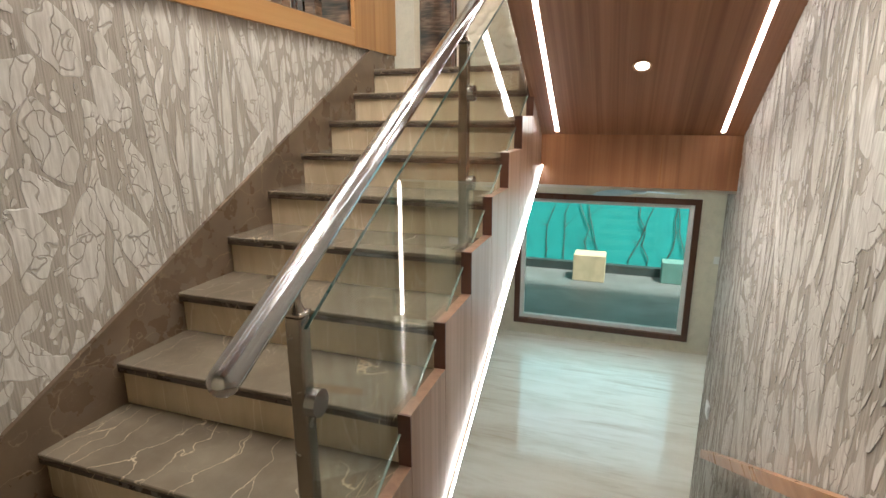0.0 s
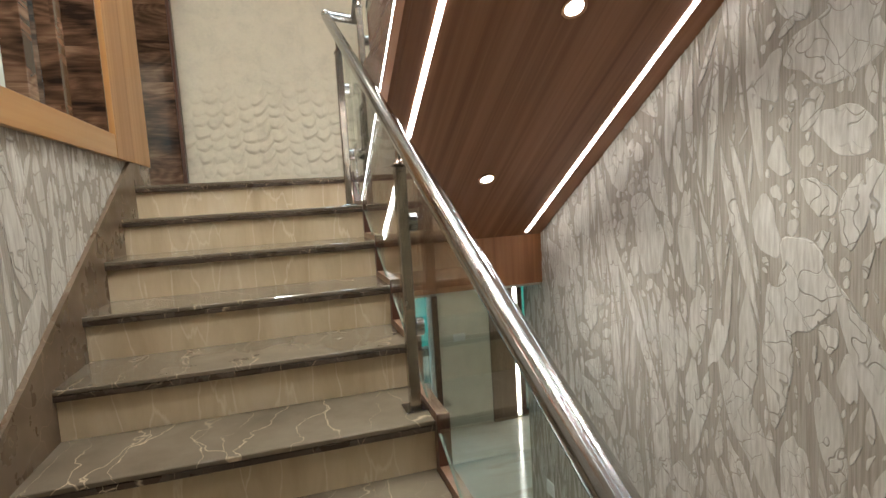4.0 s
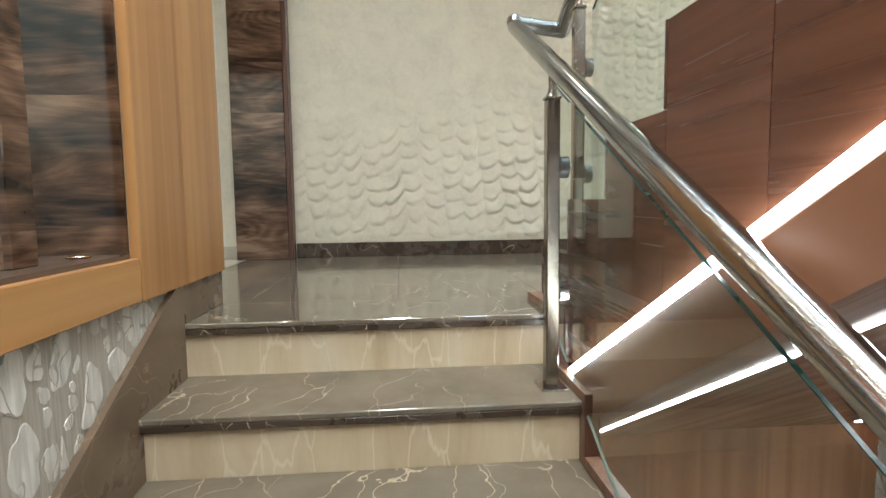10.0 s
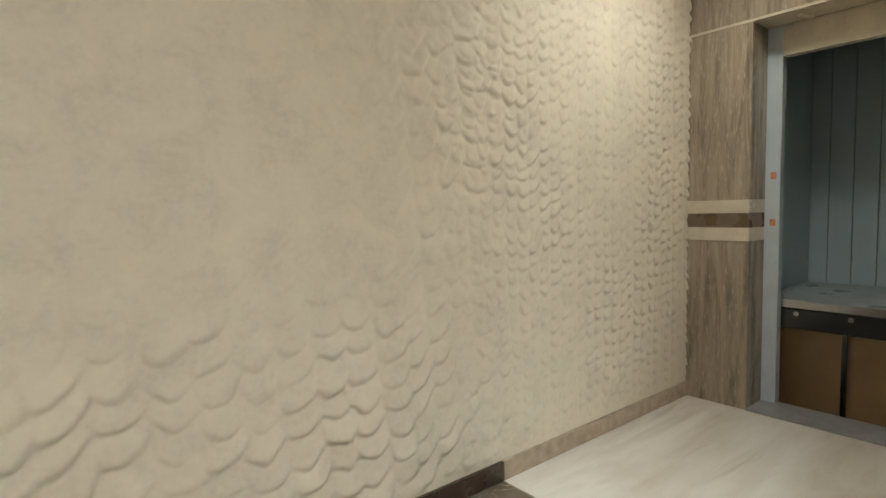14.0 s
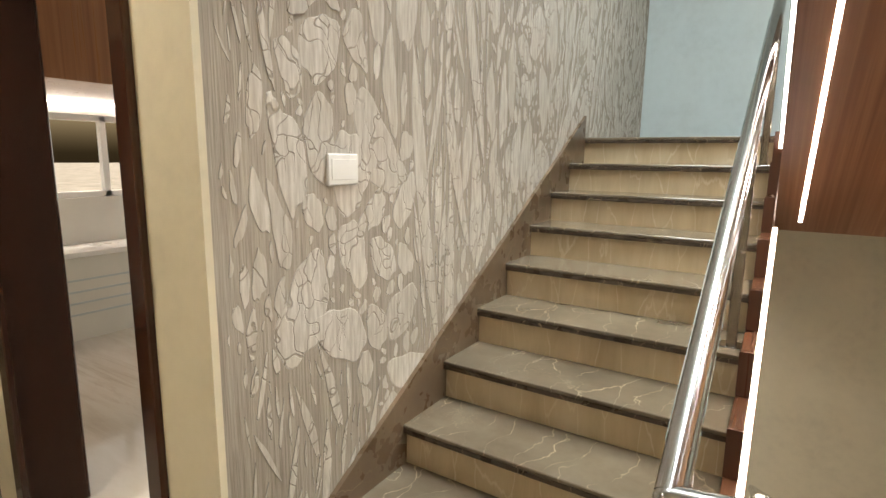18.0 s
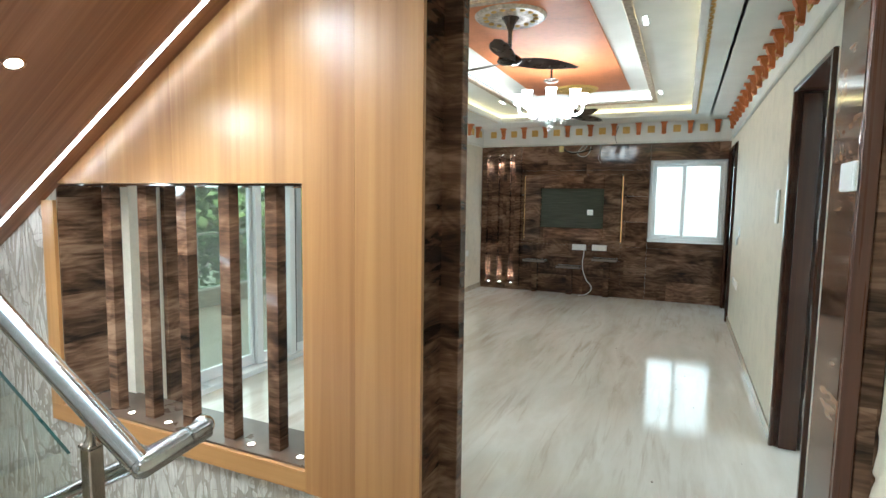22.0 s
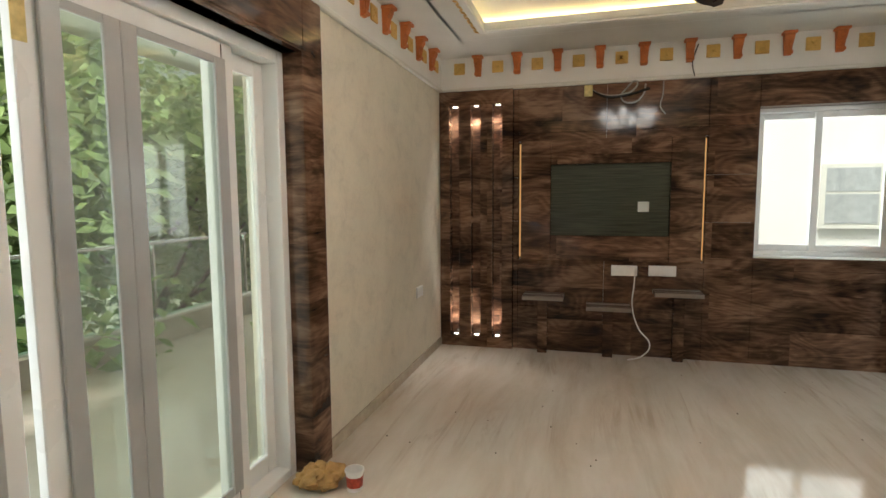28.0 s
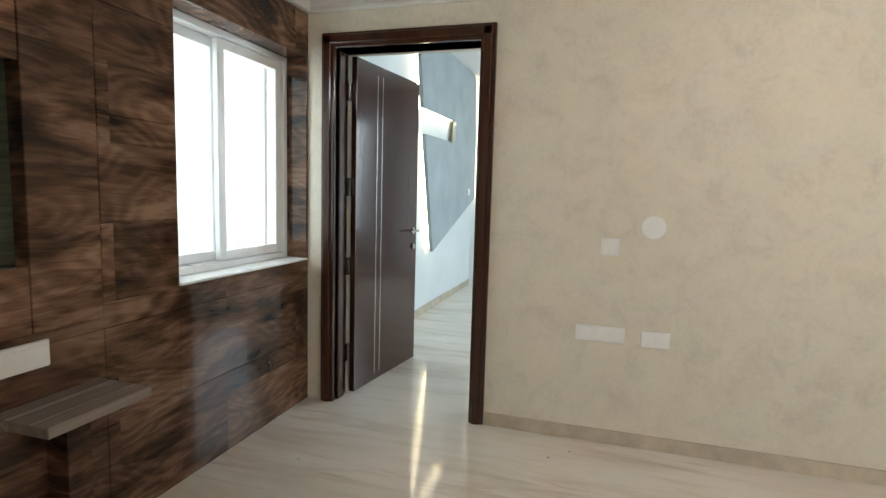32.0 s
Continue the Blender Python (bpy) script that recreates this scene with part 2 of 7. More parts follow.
def riser_stone():
    m = Mat("cream_travertine", 0.3)
    off = m.n.new("ShaderNodeCombineXYZ")
    m.l.new(m.math("MULTIPLY", m.info.outputs["Random"], 9.0), off.inputs[0])
    q = m.vadd(m.map((6, 6, 1.2)), off.outputs[0])
    base = m.ramp(m.noise(q, 1.2, 6, 0.6, 0.4), (0.25, (0.40, 0.30, 0.18)), (0.55, (0.56, 0.45, 0.30)), (0.8, (0.63, 0.54, 0.40)))
    v = m.vor(m.vadd(q, m.noisec(q, 2.0, 4), 0.5), 1.3, "DISTANCE_TO_EDGE")
    m.color(m.mix(m.ramp(v, (0.0, 0.6), (0.02, 0.0)), base, (0.72, 0.64, 0.5)))
    m.bump(m.noise(q, 4, 3), 0.08, 0.002)
    return m.m


def veneer(name, dark, mid, lite, axis="y", rough=0.32, scale=1.0):
    """Straight-grained wood, the grain along axis."""
    m = Mat(name, rough)
    s = {"s": (30, 0.4, 0.4), "x": (0.5, 26, 26), "y": (26, 0.5, 26), "z": (26, 26, 0.5)}[axis]
    off = m.n.new("ShaderNodeCombineXYZ")
    for k in range(3):
        m.l.new(m.math("MULTIPLY", m.info.outputs["Random"], 5.0 + k), off.inputs[k])
    q = m.vadd(m.map(tuple(v * scale for v in s)), off.outputs[0])
    n = m.noise(q, 1.0, 5, 0.6, 0.6)
    w = m.noise(m.vadd(m.map(tuple(v * 0.12 * scale for v in s)), off.outputs[0]), 1.0, 3)
    f = m.math("MULTIPLY_ADD", n, 0.6, m.math("MULTIPLY", w, 0.4))
    m.color(m.ramp(f, (0.3, dark), (0.5, mid), (0.7, lite)))
    m.rough(m.ramp(n, (0.3, rough * 1.2), (0.7, rough * 0.85)))
    m.bump(n, 0.06, 0.002)
    return m.m


def burl(name="dark_burl_laminate", rough=0.075):
    """Glossy dark laminate with swirling figure, in staggered boards."""
    m = Mat(name, rough, 0.0, 0.25)
    sw = m.n.new("ShaderNodeSeparateXYZ")
    m.l.new(m.pos, sw.inputs[0])
    cm = m.n.new("ShaderNodeCombineXYZ")
    m.l.new(m.math("ADD", sw.outputs[0], sw.outputs[1]), cm.inputs[0])
    m.l.new(sw.outputs[2], cm.inputs[1])
    k = m.n.new("ShaderNodeTexBrick")
    m.l.new(m.map(src=cm.outputs[0]), k.inputs["Vector"])
    k.inputs["Scale"].default_value = 1.0
    k.inputs["Mortar Size"].default_value = 0.0
    k.inputs["Brick Width"].default_value = 1.22
    k.inputs["Row Height"].default_value = 0.292
    k.inputs["Color1"].default_value = (0, 0, 0, 1)
    k.inputs["Color2"].default_value = (1, 1, 1, 1)
    tone = k.outputs[0]
    p = m.vadd(m.map((1.5, 1.5, 5.2)), tone, 6.0)
    big = m.noise(m.vadd(p, m.noisec(p, 0.7, 2), 1.1), 0.95, 4, 0.5, 0.9)
    q = m.vadd(m.map((2.4, 2.4, 42)), tone, 9.0)
    grain = m.noise(m.vadd(q, m.noisec(p, 0.9, 2), 8.0), 1.1, 7, 0.68, 0.3)
    knot = m.ramp(m.vor(m.vadd(m.map((1.0, 1.0, 2.3)), tone, 5.0), 1.5), (0.05, 1.0), (0.26, 0.0))
    arch = m.noise(m.vadd(m.map((1.7, 1.7, 4.0)), tone, 11.0), 0.9, 1, 0.4, 0.3)
    ring = m.math("SINE", m.math("MULTIPLY", arch, 85.0))
    f = m.math("SUBTRACT", m.math("ADD", m.math("MULTIPLY", big, 0.66), m.math("MULTIPLY", grain, 0.34)), m.math("MULTIPLY", knot, 0.09))
    f = m.math("MULTIPLY_ADD", ring, 0.022, f)
    col = m.ramp(f, (0.36, (0.020, 0.012, 0.009)), (0.45, (0.074, 0.038, 0.023)), (0.53, (0.155, 0.084, 0.050)), (0.64, (0.30, 0.185, 0.118)))
    dim = m.ramp(tone, (0.0, 0.78), (1.0, 1.0))
    m.color(m.mix(1.0, col, dim, "MULTIPLY"))
    m.rough(m.ramp(f, (0.35, rough * 0.8), (0.65, rough * 1.5)))
    return m.m


def beige_marble(name="beige_marble", ang=25, rough=0.075):
    m = Mat(name, rough)
    q = m.map((0.55, 2.6, 1), (0, 0, ang))
    n = m.noise(m.vadd(q, m.noisec(m.map(), 0.8, 3), 0.6), 1.1, 7, 0.6, 0.3)
    base = m.ramp(n, (0.28, (0.50, 0.43, 0.34)), (0.44, (0.62, 0.57, 0.49)), (0.58, (0.70, 0.66, 0.59)), (0.75, (0.54, 0.47, 0.38)))
    n2 = m.noise(m.map((0.8, 9, 1), (0, 0, ang)), 1.0, 5, 0.65, 0.8)
    streak = m.math("MULTIPLY", m.ramp(n2, (0.52, 0.0), (0.66, 0.62)), m.ramp(m.noise(m.map(), 0.7, 2), (0.42, 0), (0.6, 1)))
    m.color(m.mix(streak, base, (0.42, 0.34, 0.25)))
    m.rough(m.ramp(m.noise(m.map(), 5, 5), (0.3, rough * 0.8), (0.75, rough * 1.8)))
    return m.m


def glass(name="clear_glass", tint=(0.95, 0.985, 0.97), gain=1.0, veil=0.0):
    """Pane: see-through, with a pale diffuse veil imitating hazy reflections and the mirror gloss growing towards
    grazing angles.
    """
    m = bpy.data.materials.new(name)
    m.use_nodes = True
    n, l = m.node_tree.nodes, m.node_tree.links
    n.clear()
    o = n.new("ShaderNodeOutputMaterial")
    t, g, mx, lw = n.new("ShaderNodeBsdfTransparent"), n.new("ShaderNodeBsdfGlossy"), n.new("ShaderNodeMixShader"), n.new("ShaderNodeLayerWeight")
    lw.inputs[0].default_value = 0.5
    pw, ad = n.new("ShaderNodeMath"), n.new("ShaderNodeMath")
    pw.operation, ad.operation = "POWER", "MULTIPLY_ADD"
    pw.inputs[1].default_value = 4.0
    ad.inputs[1].default_value, ad.inputs[2].default_value = 0.75 * gain, 0.035 * gain
    l.new(lw.outputs["Facing"], pw.inputs[0])
    l.new(pw.outputs[0], ad.inputs[0])
    t.inputs[0].default_value = (*tint, 1)
    g.inputs["Roughness"].default_value = 0.015
    l.new(ad.outputs[0], mx.inputs[0])
    if veil:
        d, dm = n.new("ShaderNodeBsdfDiffuse"), n.new("ShaderNodeMixShader")
        d.inputs[0].default_value = (0.72, 0.74, 0.70, 1)
        tc, ns, rp = n.new("ShaderNodeNewGeometry"), n.new("ShaderNodeTexNoise"), n.new("ShaderNodeMath")
        ns.inputs["Scale"].default_value, ns.inputs["Detail"].default_value = 2.5, 5
        l.new(tc.outputs["Position"], ns.inputs["Vector"])
        rp.operation = "MULTIPLY"
        rp.inputs[1].default_value = veil * 2
        l.new(ns.outputs[0], rp.inputs[0])
        l.new(rp.outputs[0], dm.inputs[0])
        l.new(t.outputs[0], dm.inputs[1])
        l.new(d.outputs[0], dm.inputs[2])
        t = dm
    l.new(t.outputs[0], mx.inputs[1])
    l.new(g.outputs[0], mx.inputs[2])
    l.new(mx.outputs[0], o.inputs[0])
    return m


def glow(name, col, strength):
    m = bpy.data.materials.new(name)
    m.use_nodes = True
    b = m.node_tree.nodes["Principled BSDF"]
    b.inputs["Base Color"].default_value = (*col, 1)
    b.inputs["Emission Color"].default_value = (*col, 1)
    b.inputs["Emission Strength"].default_value = strength
    return m


def plaster(name, col, scale=2.0, mottled=0.08, bump=0.12):
    m = Mat(name, 0.6)
    a = m.noise(m.map(), scale, 6, 0.65, 0.6)
    b2 = m.noise(m.map(), scale * 8, 4)
    f = m.math("MULTIPLY_ADD", a, 0.7, m.math("MULTIPLY", b2, 0.3))
    m.color(m.ramp(f, (0.3, tuple(c * (1 - 2 * mottled) for c in col)), (0.5, col), (0.7, tuple(min(1, c * (1 + mottled)) for c in col))))
    m.bump(f, bump, 0.006)
    return m.m


PATTERN = combed_plaster()
LEAFP = leaf_plaster()
EMP = emperador()
EMP_EDGE = emperador("brown_marble_edge", (0.035, 0.022, 0.015), (0.075, 0.05, 0.035), 0.25)
SKIRT = emperador("brown_marble_skirting", (0.095, 0.062, 0.038), (0.18, 0.125, 0.08), 0.25, 0.4)
RISER = riser_stone()
SOFFIT = veneer("walnut_veneer_soffit", (0.155, 0.062, 0.030), (0.27, 0.120, 0.060), (0.38, 0.185, 0.10), "s", 0.42)
SOFFIT_X = veneer("walnut_veneer_fascia", (0.19, 0.075, 0.032), (0.31, 0.135, 0.06), (0.41, 0.20, 0.095), "z", 0.3)
CLAD = veneer("honey_veneer", (0.26, 0.112, 0.036), (0.39, 0.195, 0.067), (0.49, 0.285, 0.108), "z", 0.36, 0.45)
CLAD_Y = veneer("honey_veneer_level", (0.26, 0.112, 0.036), (0.39, 0.195, 0.067), (0.49, 0.285, 0.108), "y", 0.3, 0.45)
SIDE = veneer("greyed_walnut_panel", (0.14, 0.075, 0.045), (0.20, 0.115, 0.07), (0.26, 0.155, 0.10), "z", 0.35)
SIDE_C = veneer("dark_walnut_side_panel", (0.05, 0.018, 0.009), (0.095, 0.037, 0.019), (0.15, 0.063, 0.034), "y", 0.25)
EDGE = veneer("red_brown_edging", (0.055, 0.02, 0.012), (0.085, 0.032, 0.018), (0.12, 0.05, 0.03), "z", 0.3)
RAILWOOD = veneer("teak_handrail", (0.26, 0.11, 0.04), (0.38, 0.165, 0.06), (0.46, 0.22, 0.085), "y", 0.3)
DOORWOOD = veneer("dark_polished_teak", (0.028, 0.010, 0.006), (0.05, 0.018, 0.010), (0.085, 0.033, 0.018), "z", 0.13)
BURL = burl()
FLOOR = beige_marble()
FLOOR_L = beige_marble("beige_marble_lobby", -8, 0.12)
CREAM = plaster("cream_relief_plaster", (0.66, 0.59, 0.46), 6.0, 0.07, 0.10)
HALLWALL = plaster("cream_textured_paint", (0.68, 0.63, 0.52), 6.0, 0.08, 0.25)
WHITE = plain("white_paint", (0.78, 0.77, 0.74), 0.55, 0, 0.03, 3)
OFFWHITE = plain("off_white_paint", (0.70, 0.69, 0.64), 0.5, 0, 0.03, 3)
UPVC = plain("white_upvc", (0.80, 0.81, 0.80), 0.3, 0, 0.02, 4)
PLASTIC = plain("white_plastic", (0.82, 0.82, 0.80), 0.3, 0, 0.02, 10)
STEEL = plain("polished_steel", (0.43, 0.43, 0.425), 0.17, 1.0, 0.05, 30)
POST = plain("brushed_bronze_steel", (0.38, 0.33, 0.28), 0.24, 1.0, 0.08, 20)
GREYM = plain("grey_powder_coat", (0.50, 0.56, 0.58), 0.35, 0.1, 0.04, 6)
BLACK = plain("black_gloss", (0.012, 0.012, 0.013), 0.12, 0, 0.1, 10)
GLASS = glass()
# The veil puts the haze of washed-out reflections into the pane's colour.
GLASS_D = glass("hazy_veil_glass", (0.88, 0.90, 0.85), 1.3, 0.10)
GLASS_G = glass("green_edge_glass", (0.80, 0.93, 0.87))
LED = glow("white_led", (1.0, 0.965, 0.93), 13)
LED_S = glow("white_led_slim", (1.0, 0.965, 0.93), 12)

# ---- structure: stairwell ----
def b_line(y):
    """Underside of the lower flight."""
    return -0.60 + 0.56 * y


def c_line(y):
    """Underside of the upper flight."""
    return -0.40 + 0.60 * (0.03 - y)


def d_line(y):
    """Underside of the topmost flight."""
    return 1.02 + 0.61 * (y + 2.85)


YA = -2.57                                         # head of the flight going down
WY0, WY1, WZ0, WZ1 = -2.05, -0.245, 0.212, 1.54   # opening of the screen
w = bmesh.new()
bx(w, -0.28, 0, YS, WY0, ZLOW, 3.4)
bx(w, -0.28, 0, WY0, WY1, ZLOW, WZ0)
bx(w, -0.28, 0, WY0, WY1, WZ1, 3.4)
bx(w, -0.28, 0, WY1, 0.33, ZLOW, 3.4)
fixed("wall_west", w, PATTERN, "taupe stair wall with raised pale leaf pattern", "wall")
w = bmesh.new()
bx(w, XR, XR + 0.2, YS, 0.32, ZLOW, -0.4)
bx(w, XR, XR + 0.2, YS, 0.38, -0.4, 3.4)
fixed("wall_east", w, PATTERN, "taupe stair wall with raised pale leaf pattern", "wall")


def leaf_relief(name, x, out, y0, y1, z0, z1, holes, seed):
    """Raised plaster leaves, pebbles and stems strewn over a stair wall."""
    rng = np.random.default_rng(seed)
    cell = 0.005
    ny, nz = int((y1 - y0) / cell), int((z1 - z0) / cell)
    taken = np.zeros((ny, nz), bool)
    for a, b, c, d in holes:
        taken[max(0, int((a - y0) / cell)):max(0, int((b - y0) / cell)), max(0, int((c - z0) / cell)):max(0, int((d - z0) / cell))] = True
    zone = rng.random((int((y1 - y0) / 0.28) + 2, int((z1 - z0) / 0.75) + 2))
    verts, faces = [], []
    plan = [(0.15, 160), (0.11, 420), (0.08, 1000), (0.055, 2000), (0.034, 3600), (0.02, 5200), (0.012, 5200)]
    area_f = (y1 - y0) * (z1 - z0) / 12.0
    th = np.linspace(0, 2 * math.pi, 34, endpoint=False)
    for size, tries in plan:
        for _ in range(int(tries * area_f)):
            cy, cz = rng.uniform(y0, y1), rng.uniform(z0, z1)
            kind = zone[int((cy - y0) / 0.28), int((cz - z0) / 0.75)]
            s = size * rng.uniform(0.75, 1.2)
            if kind < 0.30:
                a, b, taper = s * 0.55, s * 0.95, 0.0
            elif kind < 0.68:
                a, b, taper = s * 0.40, s * rng.uniform(1.2, 1.9), rng.uniform(0.3, 0.9)
            else:
                a, b, taper = s * 0.24, s * rng.uniform(2.0, 3.6), rng.uniform(0.5, 1.0)
            if cz - b < z0 + 0.01 or cz + b > z1 - 0.01 or cy - b < y0 or cy + b > y1:
                continue
            rot = rng.normal(0, 0.20 if kind > 0.3 else 0.5)
            bend = rng.uniform(-0.6, 0.6) * a
            wig = 1 + 0.13 * np.sin(2 * th + rng.uniform(0, 6)) + 0.09 * np.sin(3 * th + rng.uniform(0, 6)) + 0.06 * np.sin(6 * th + rng.uniform(0, 6))
            v = np.sin(th)
            u = np.cos(th) * (1 - taper * np.clip(v, 0, 1) ** 2 * 0.8 - 0.3 * taper * np.clip(-v, 0, 1) ** 3) * a * wig + bend * v * v
            v = v * b * wig
            py, pz = cy + u * math.cos(rot) - v * math.sin(rot), cz + u * math.sin(rot) + v * math.cos(rot)
            # how much of this leaf's box is already covered, sampled inside the outline
            f = np.array([0.25, 0.55, 0.85, 1.0])[:, None]
            iy = np.clip(((cy + (py - cy) * f - y0) / cell).astype(int), 0, ny - 1).ravel()
            iz = np.clip(((cz + (pz - cz) * f - z0) / cell).astype(int), 0, nz - 1).ravel()
            if taken[iy, iz].mean() > 0.07:
                continue
            g = np.linspace(0, 1.0, max(4, int(b / cell * 1.3)))[:, None]
            grow = 0.004
            iy = np.clip(((cy + (py - cy) * g + grow * np.sign(py - cy) * (g > 0.9) - y0) / cell).astype(int), 0, ny - 1)
            iz = np.clip(((cz + (pz - cz) * g - z0) / cell).astype(int), 0, nz - 1)
            for oy in (-1, 0, 1):
                taken[np.clip(iy + oy, 0, ny - 1), iz] = True
            rise = rng.uniform(0.0014, 0.0032)
            i, n = len(verts), len(th)
            verts += [(x, float(p), float(q)) for p, q in zip(py, pz)]
            verts += [(x + out * rise, float(cy + (p - cy) * 0.95), float(cz + (q - cz) * 0.97)) for p, q in zip(py, pz)]
            order = range(n) if out > 0 else range(n - 1, -1, -1)
            faces.append(tuple(i + n + k for k in order))
            for k in range(n):
                k2 = (k + 1) % n
                faces.append((i + k, i + k2, i + n + k2, i + n + k) if out > 0 else (i + k2, i + k, i + n + k, i + n + k2))
    me = bpy.data.meshes.new(name)
    me.from_pydata(verts, [], faces)
    me.materials.append(LEAFP)
    o = new(name, me)
    o["kind"] = "stuff"
    o["label"] = "pale raised leaves, pebbles and stems of plaster"
    return o


lw_ = leaf_relief("leaf_relief", 0.0, 1, YS, 0.32, -2.6, 2.9, [(WY0 - 0.1, WY1, WZ0 - 0.08, WZ1 + 0.05), (WY1, 0.33, 0.13, 3)], 5)
lw_.parent = bpy.data.objects["wall_west"]
le_ = leaf_relief("leaf_relief", XR, -1, YS, 0.37, -2.9, 3.35, [(0.31, 0.4, -3.0, -0.4)], 8)
le_.parent = bpy.data.objects["wall_east"]
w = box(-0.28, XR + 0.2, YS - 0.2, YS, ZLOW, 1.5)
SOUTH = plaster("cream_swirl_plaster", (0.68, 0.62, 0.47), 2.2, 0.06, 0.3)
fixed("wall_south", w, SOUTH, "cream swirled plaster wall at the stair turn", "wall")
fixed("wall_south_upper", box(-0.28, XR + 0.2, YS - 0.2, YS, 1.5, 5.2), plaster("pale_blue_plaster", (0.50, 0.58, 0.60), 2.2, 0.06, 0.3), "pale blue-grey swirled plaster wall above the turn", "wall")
w = box(XR, XR + 0.2, YS, 0.38, 3.4, 5.2)
fixed("wall_east_upper", w, OFFWHITE, "pale upper stair wall in cool light", "wall")


def relief_wall(name, x0, x1, y, z0, z1, step=0.0062):
    """Plaster wall with rows of hand-pressed scallops, deeper in some patches."""
    nx, nz = int((x1 - x0) / step), int((z1 - z0) / step)
    X, Z = np.meshgrid(np.linspace(x0, x1, nx), np.linspace(z0, z1, nz))
    rng = np.random.default_rng(4)

    def smooth(cell):
        gx, gz = int((x1 - x0) / cell) + 3, int((z1 - z0) / cell) + 3
        g = rng.random((gz, gx))
        u, v = (X - x0) / cell, (Z - z0) / cell
        i, j = u.astype(int), v.astype(int)
        fu, fv = u - i, v - j
        fu, fv = fu * fu * (3 - 2 * fu), fv * fv * (3 - 2 * fv)
        return (g[j, i] * (1 - fu) + g[j, i + 1] * fu) * (1 - fv) + (g[j + 1, i] * (1 - fu) + g[j + 1, i + 1] * fu) * fv
    right = np.clip((X - 1.7) / 0.7, 0, 1)
    h = np.zeros_like(X)
    hsh = rng.random((8, 96, 96))
    wob = smooth(0.05) - 0.5
    for layer, (cx, cz) in enumerate(((0.122, 0.098), (0.07, 0.066))):
        wx = X + 0.020 * (smooth(0.16) - 0.5) + 0.010 * wob + 0.10 * (Z - 1) * (1 - right)
        col = np.floor(wx / cx).astype(int)
        out = np.zeros_like(X)
        for dc in (-1, 0, 1):
            k = (col + dc) % 96
            cxk = (col + dc + 0.5) * cx + 0.3 * cx * (hsh[0, k, 0] - 0.5)
            dx = (wx - cxk) / (cx * 0.62)
            ins = np.abs(dx) < 1
            s = (Z + cz * hsh[1, k, 1] + 0.034 * (smooth(0.12) - 0.5) + 0.026 * wob) / cz - 0.50 * dx * dx - (0.15 + 0.7 * (hsh[3, k, 2] - 0.3)) * dx
            r = np.floor(s).astype(int)
            u = s - r
            rr = r % 96
            amp = 0.35 + 0.75 * hsh[2, k, rr]
            top = np.sin(np.clip(u / 0.30, 0, 1) * np.pi / 2)
            lump = amp * np.where(ins, np.clip(1 - np.abs(dx) ** 2.4, 0, 1), 0) * (1 - u) ** 0.75 * top
            out = np.maximum(out, lump)
        h = h * (1 - right) + out * right if layer else out
    left = np.clip((2.0 - X) / 0.7, 0, 1)
    depth = 0.027 * (1 + 0.1 * left) * np.clip(0.45 + 1.0 * (smooth(0.5) - 0.25), 0.35, 1) * np.clip(1 - left * np.clip((Z - 0.5) / 0.6, 0, 0.95), 0.05, 1)
    depth = depth * np.clip((Z - z0) / 0.05, 0, 1)
    hh = h * depth + 0.0016 * smooth(0.03)
    Y = y - hh
    verts = np.stack([X, Y, Z], -1).reshape(-1, 3)
    idx = np.arange(nx * nz).reshape(nz, nx)
    faces = np.stack([idx[:-1, :-1], idx[:-1, 1:], idx[1:, 1:], idx[1:, :-1]], -1).reshape(-1, 4)
    me = bpy.data.meshes.new(name)
    me.from_pydata(verts.tolist(), [], faces.tolist())
    me.polygons.foreach_set("use_smooth", np.ones(len(faces), bool))
    me.materials.append(CREAM)
    return new(name, me)


wn_ = fixed("wall_north", box(-0.45, 4.2, YN + 0.004, YN + 0.2, -0.7, 3.4), CREAM, "cream wall with pressed scallop relief", "wall")
rel = relief_wall("plaster_relief", -0.01, XLIFT, YN + 0.001, 0.086, ZWL + 0.01)
rel.parent = wn_

# lift lobby south wall with its doorway
LX0, LX1 = 2.50, 3.44
w = bmesh.new()
bx(w, XR + 0.2, LX0, 0.2, YLOB, 0, 3.4)
bx(w, LX1, 3.95, 0.2, YLOB, 0, 3.4)
bx(w, LX0, LX1, 0.2, YLOB, 2.14, 3.4)
bx(w, XR, XR + 0.2, 0.38, YLOB, 0, 3.4)
fixed("wall_lobby", w, SOUTH, "cream swirled plaster lobby wall with a doorway", "wall")

# floors
w = bmesh.new()
bx(w, -0.30, 2.12, 0.07, YN + 0.1, -0.39, -0.022)
bx(w, 2.12, 4.0, 0.2, YN + 0.1, -0.39, -0.022)
fixed("landing_slab", w, WHITE, "floor slab of the landing", "slab")
fixed("floor_lobby", box(2.124, 3.77, 0.20, YN, -0.02, 0, 0), FLOOR_L, "pale beige marble lobby floor", "floor")
fixed("floor_hall", box(XTV - 0.1, -0.304, -2.2, YN + 0.0, -0.02, 0), FLOOR, "polished beige marble hall floor with brown streaks", "floor")
fl = fixed("floor_landing", box(-0.30, 2.12, 0.3, YN, -0.03, -0.021), EMP_EDGE, "dark brown veined marble landing floor", "floor")
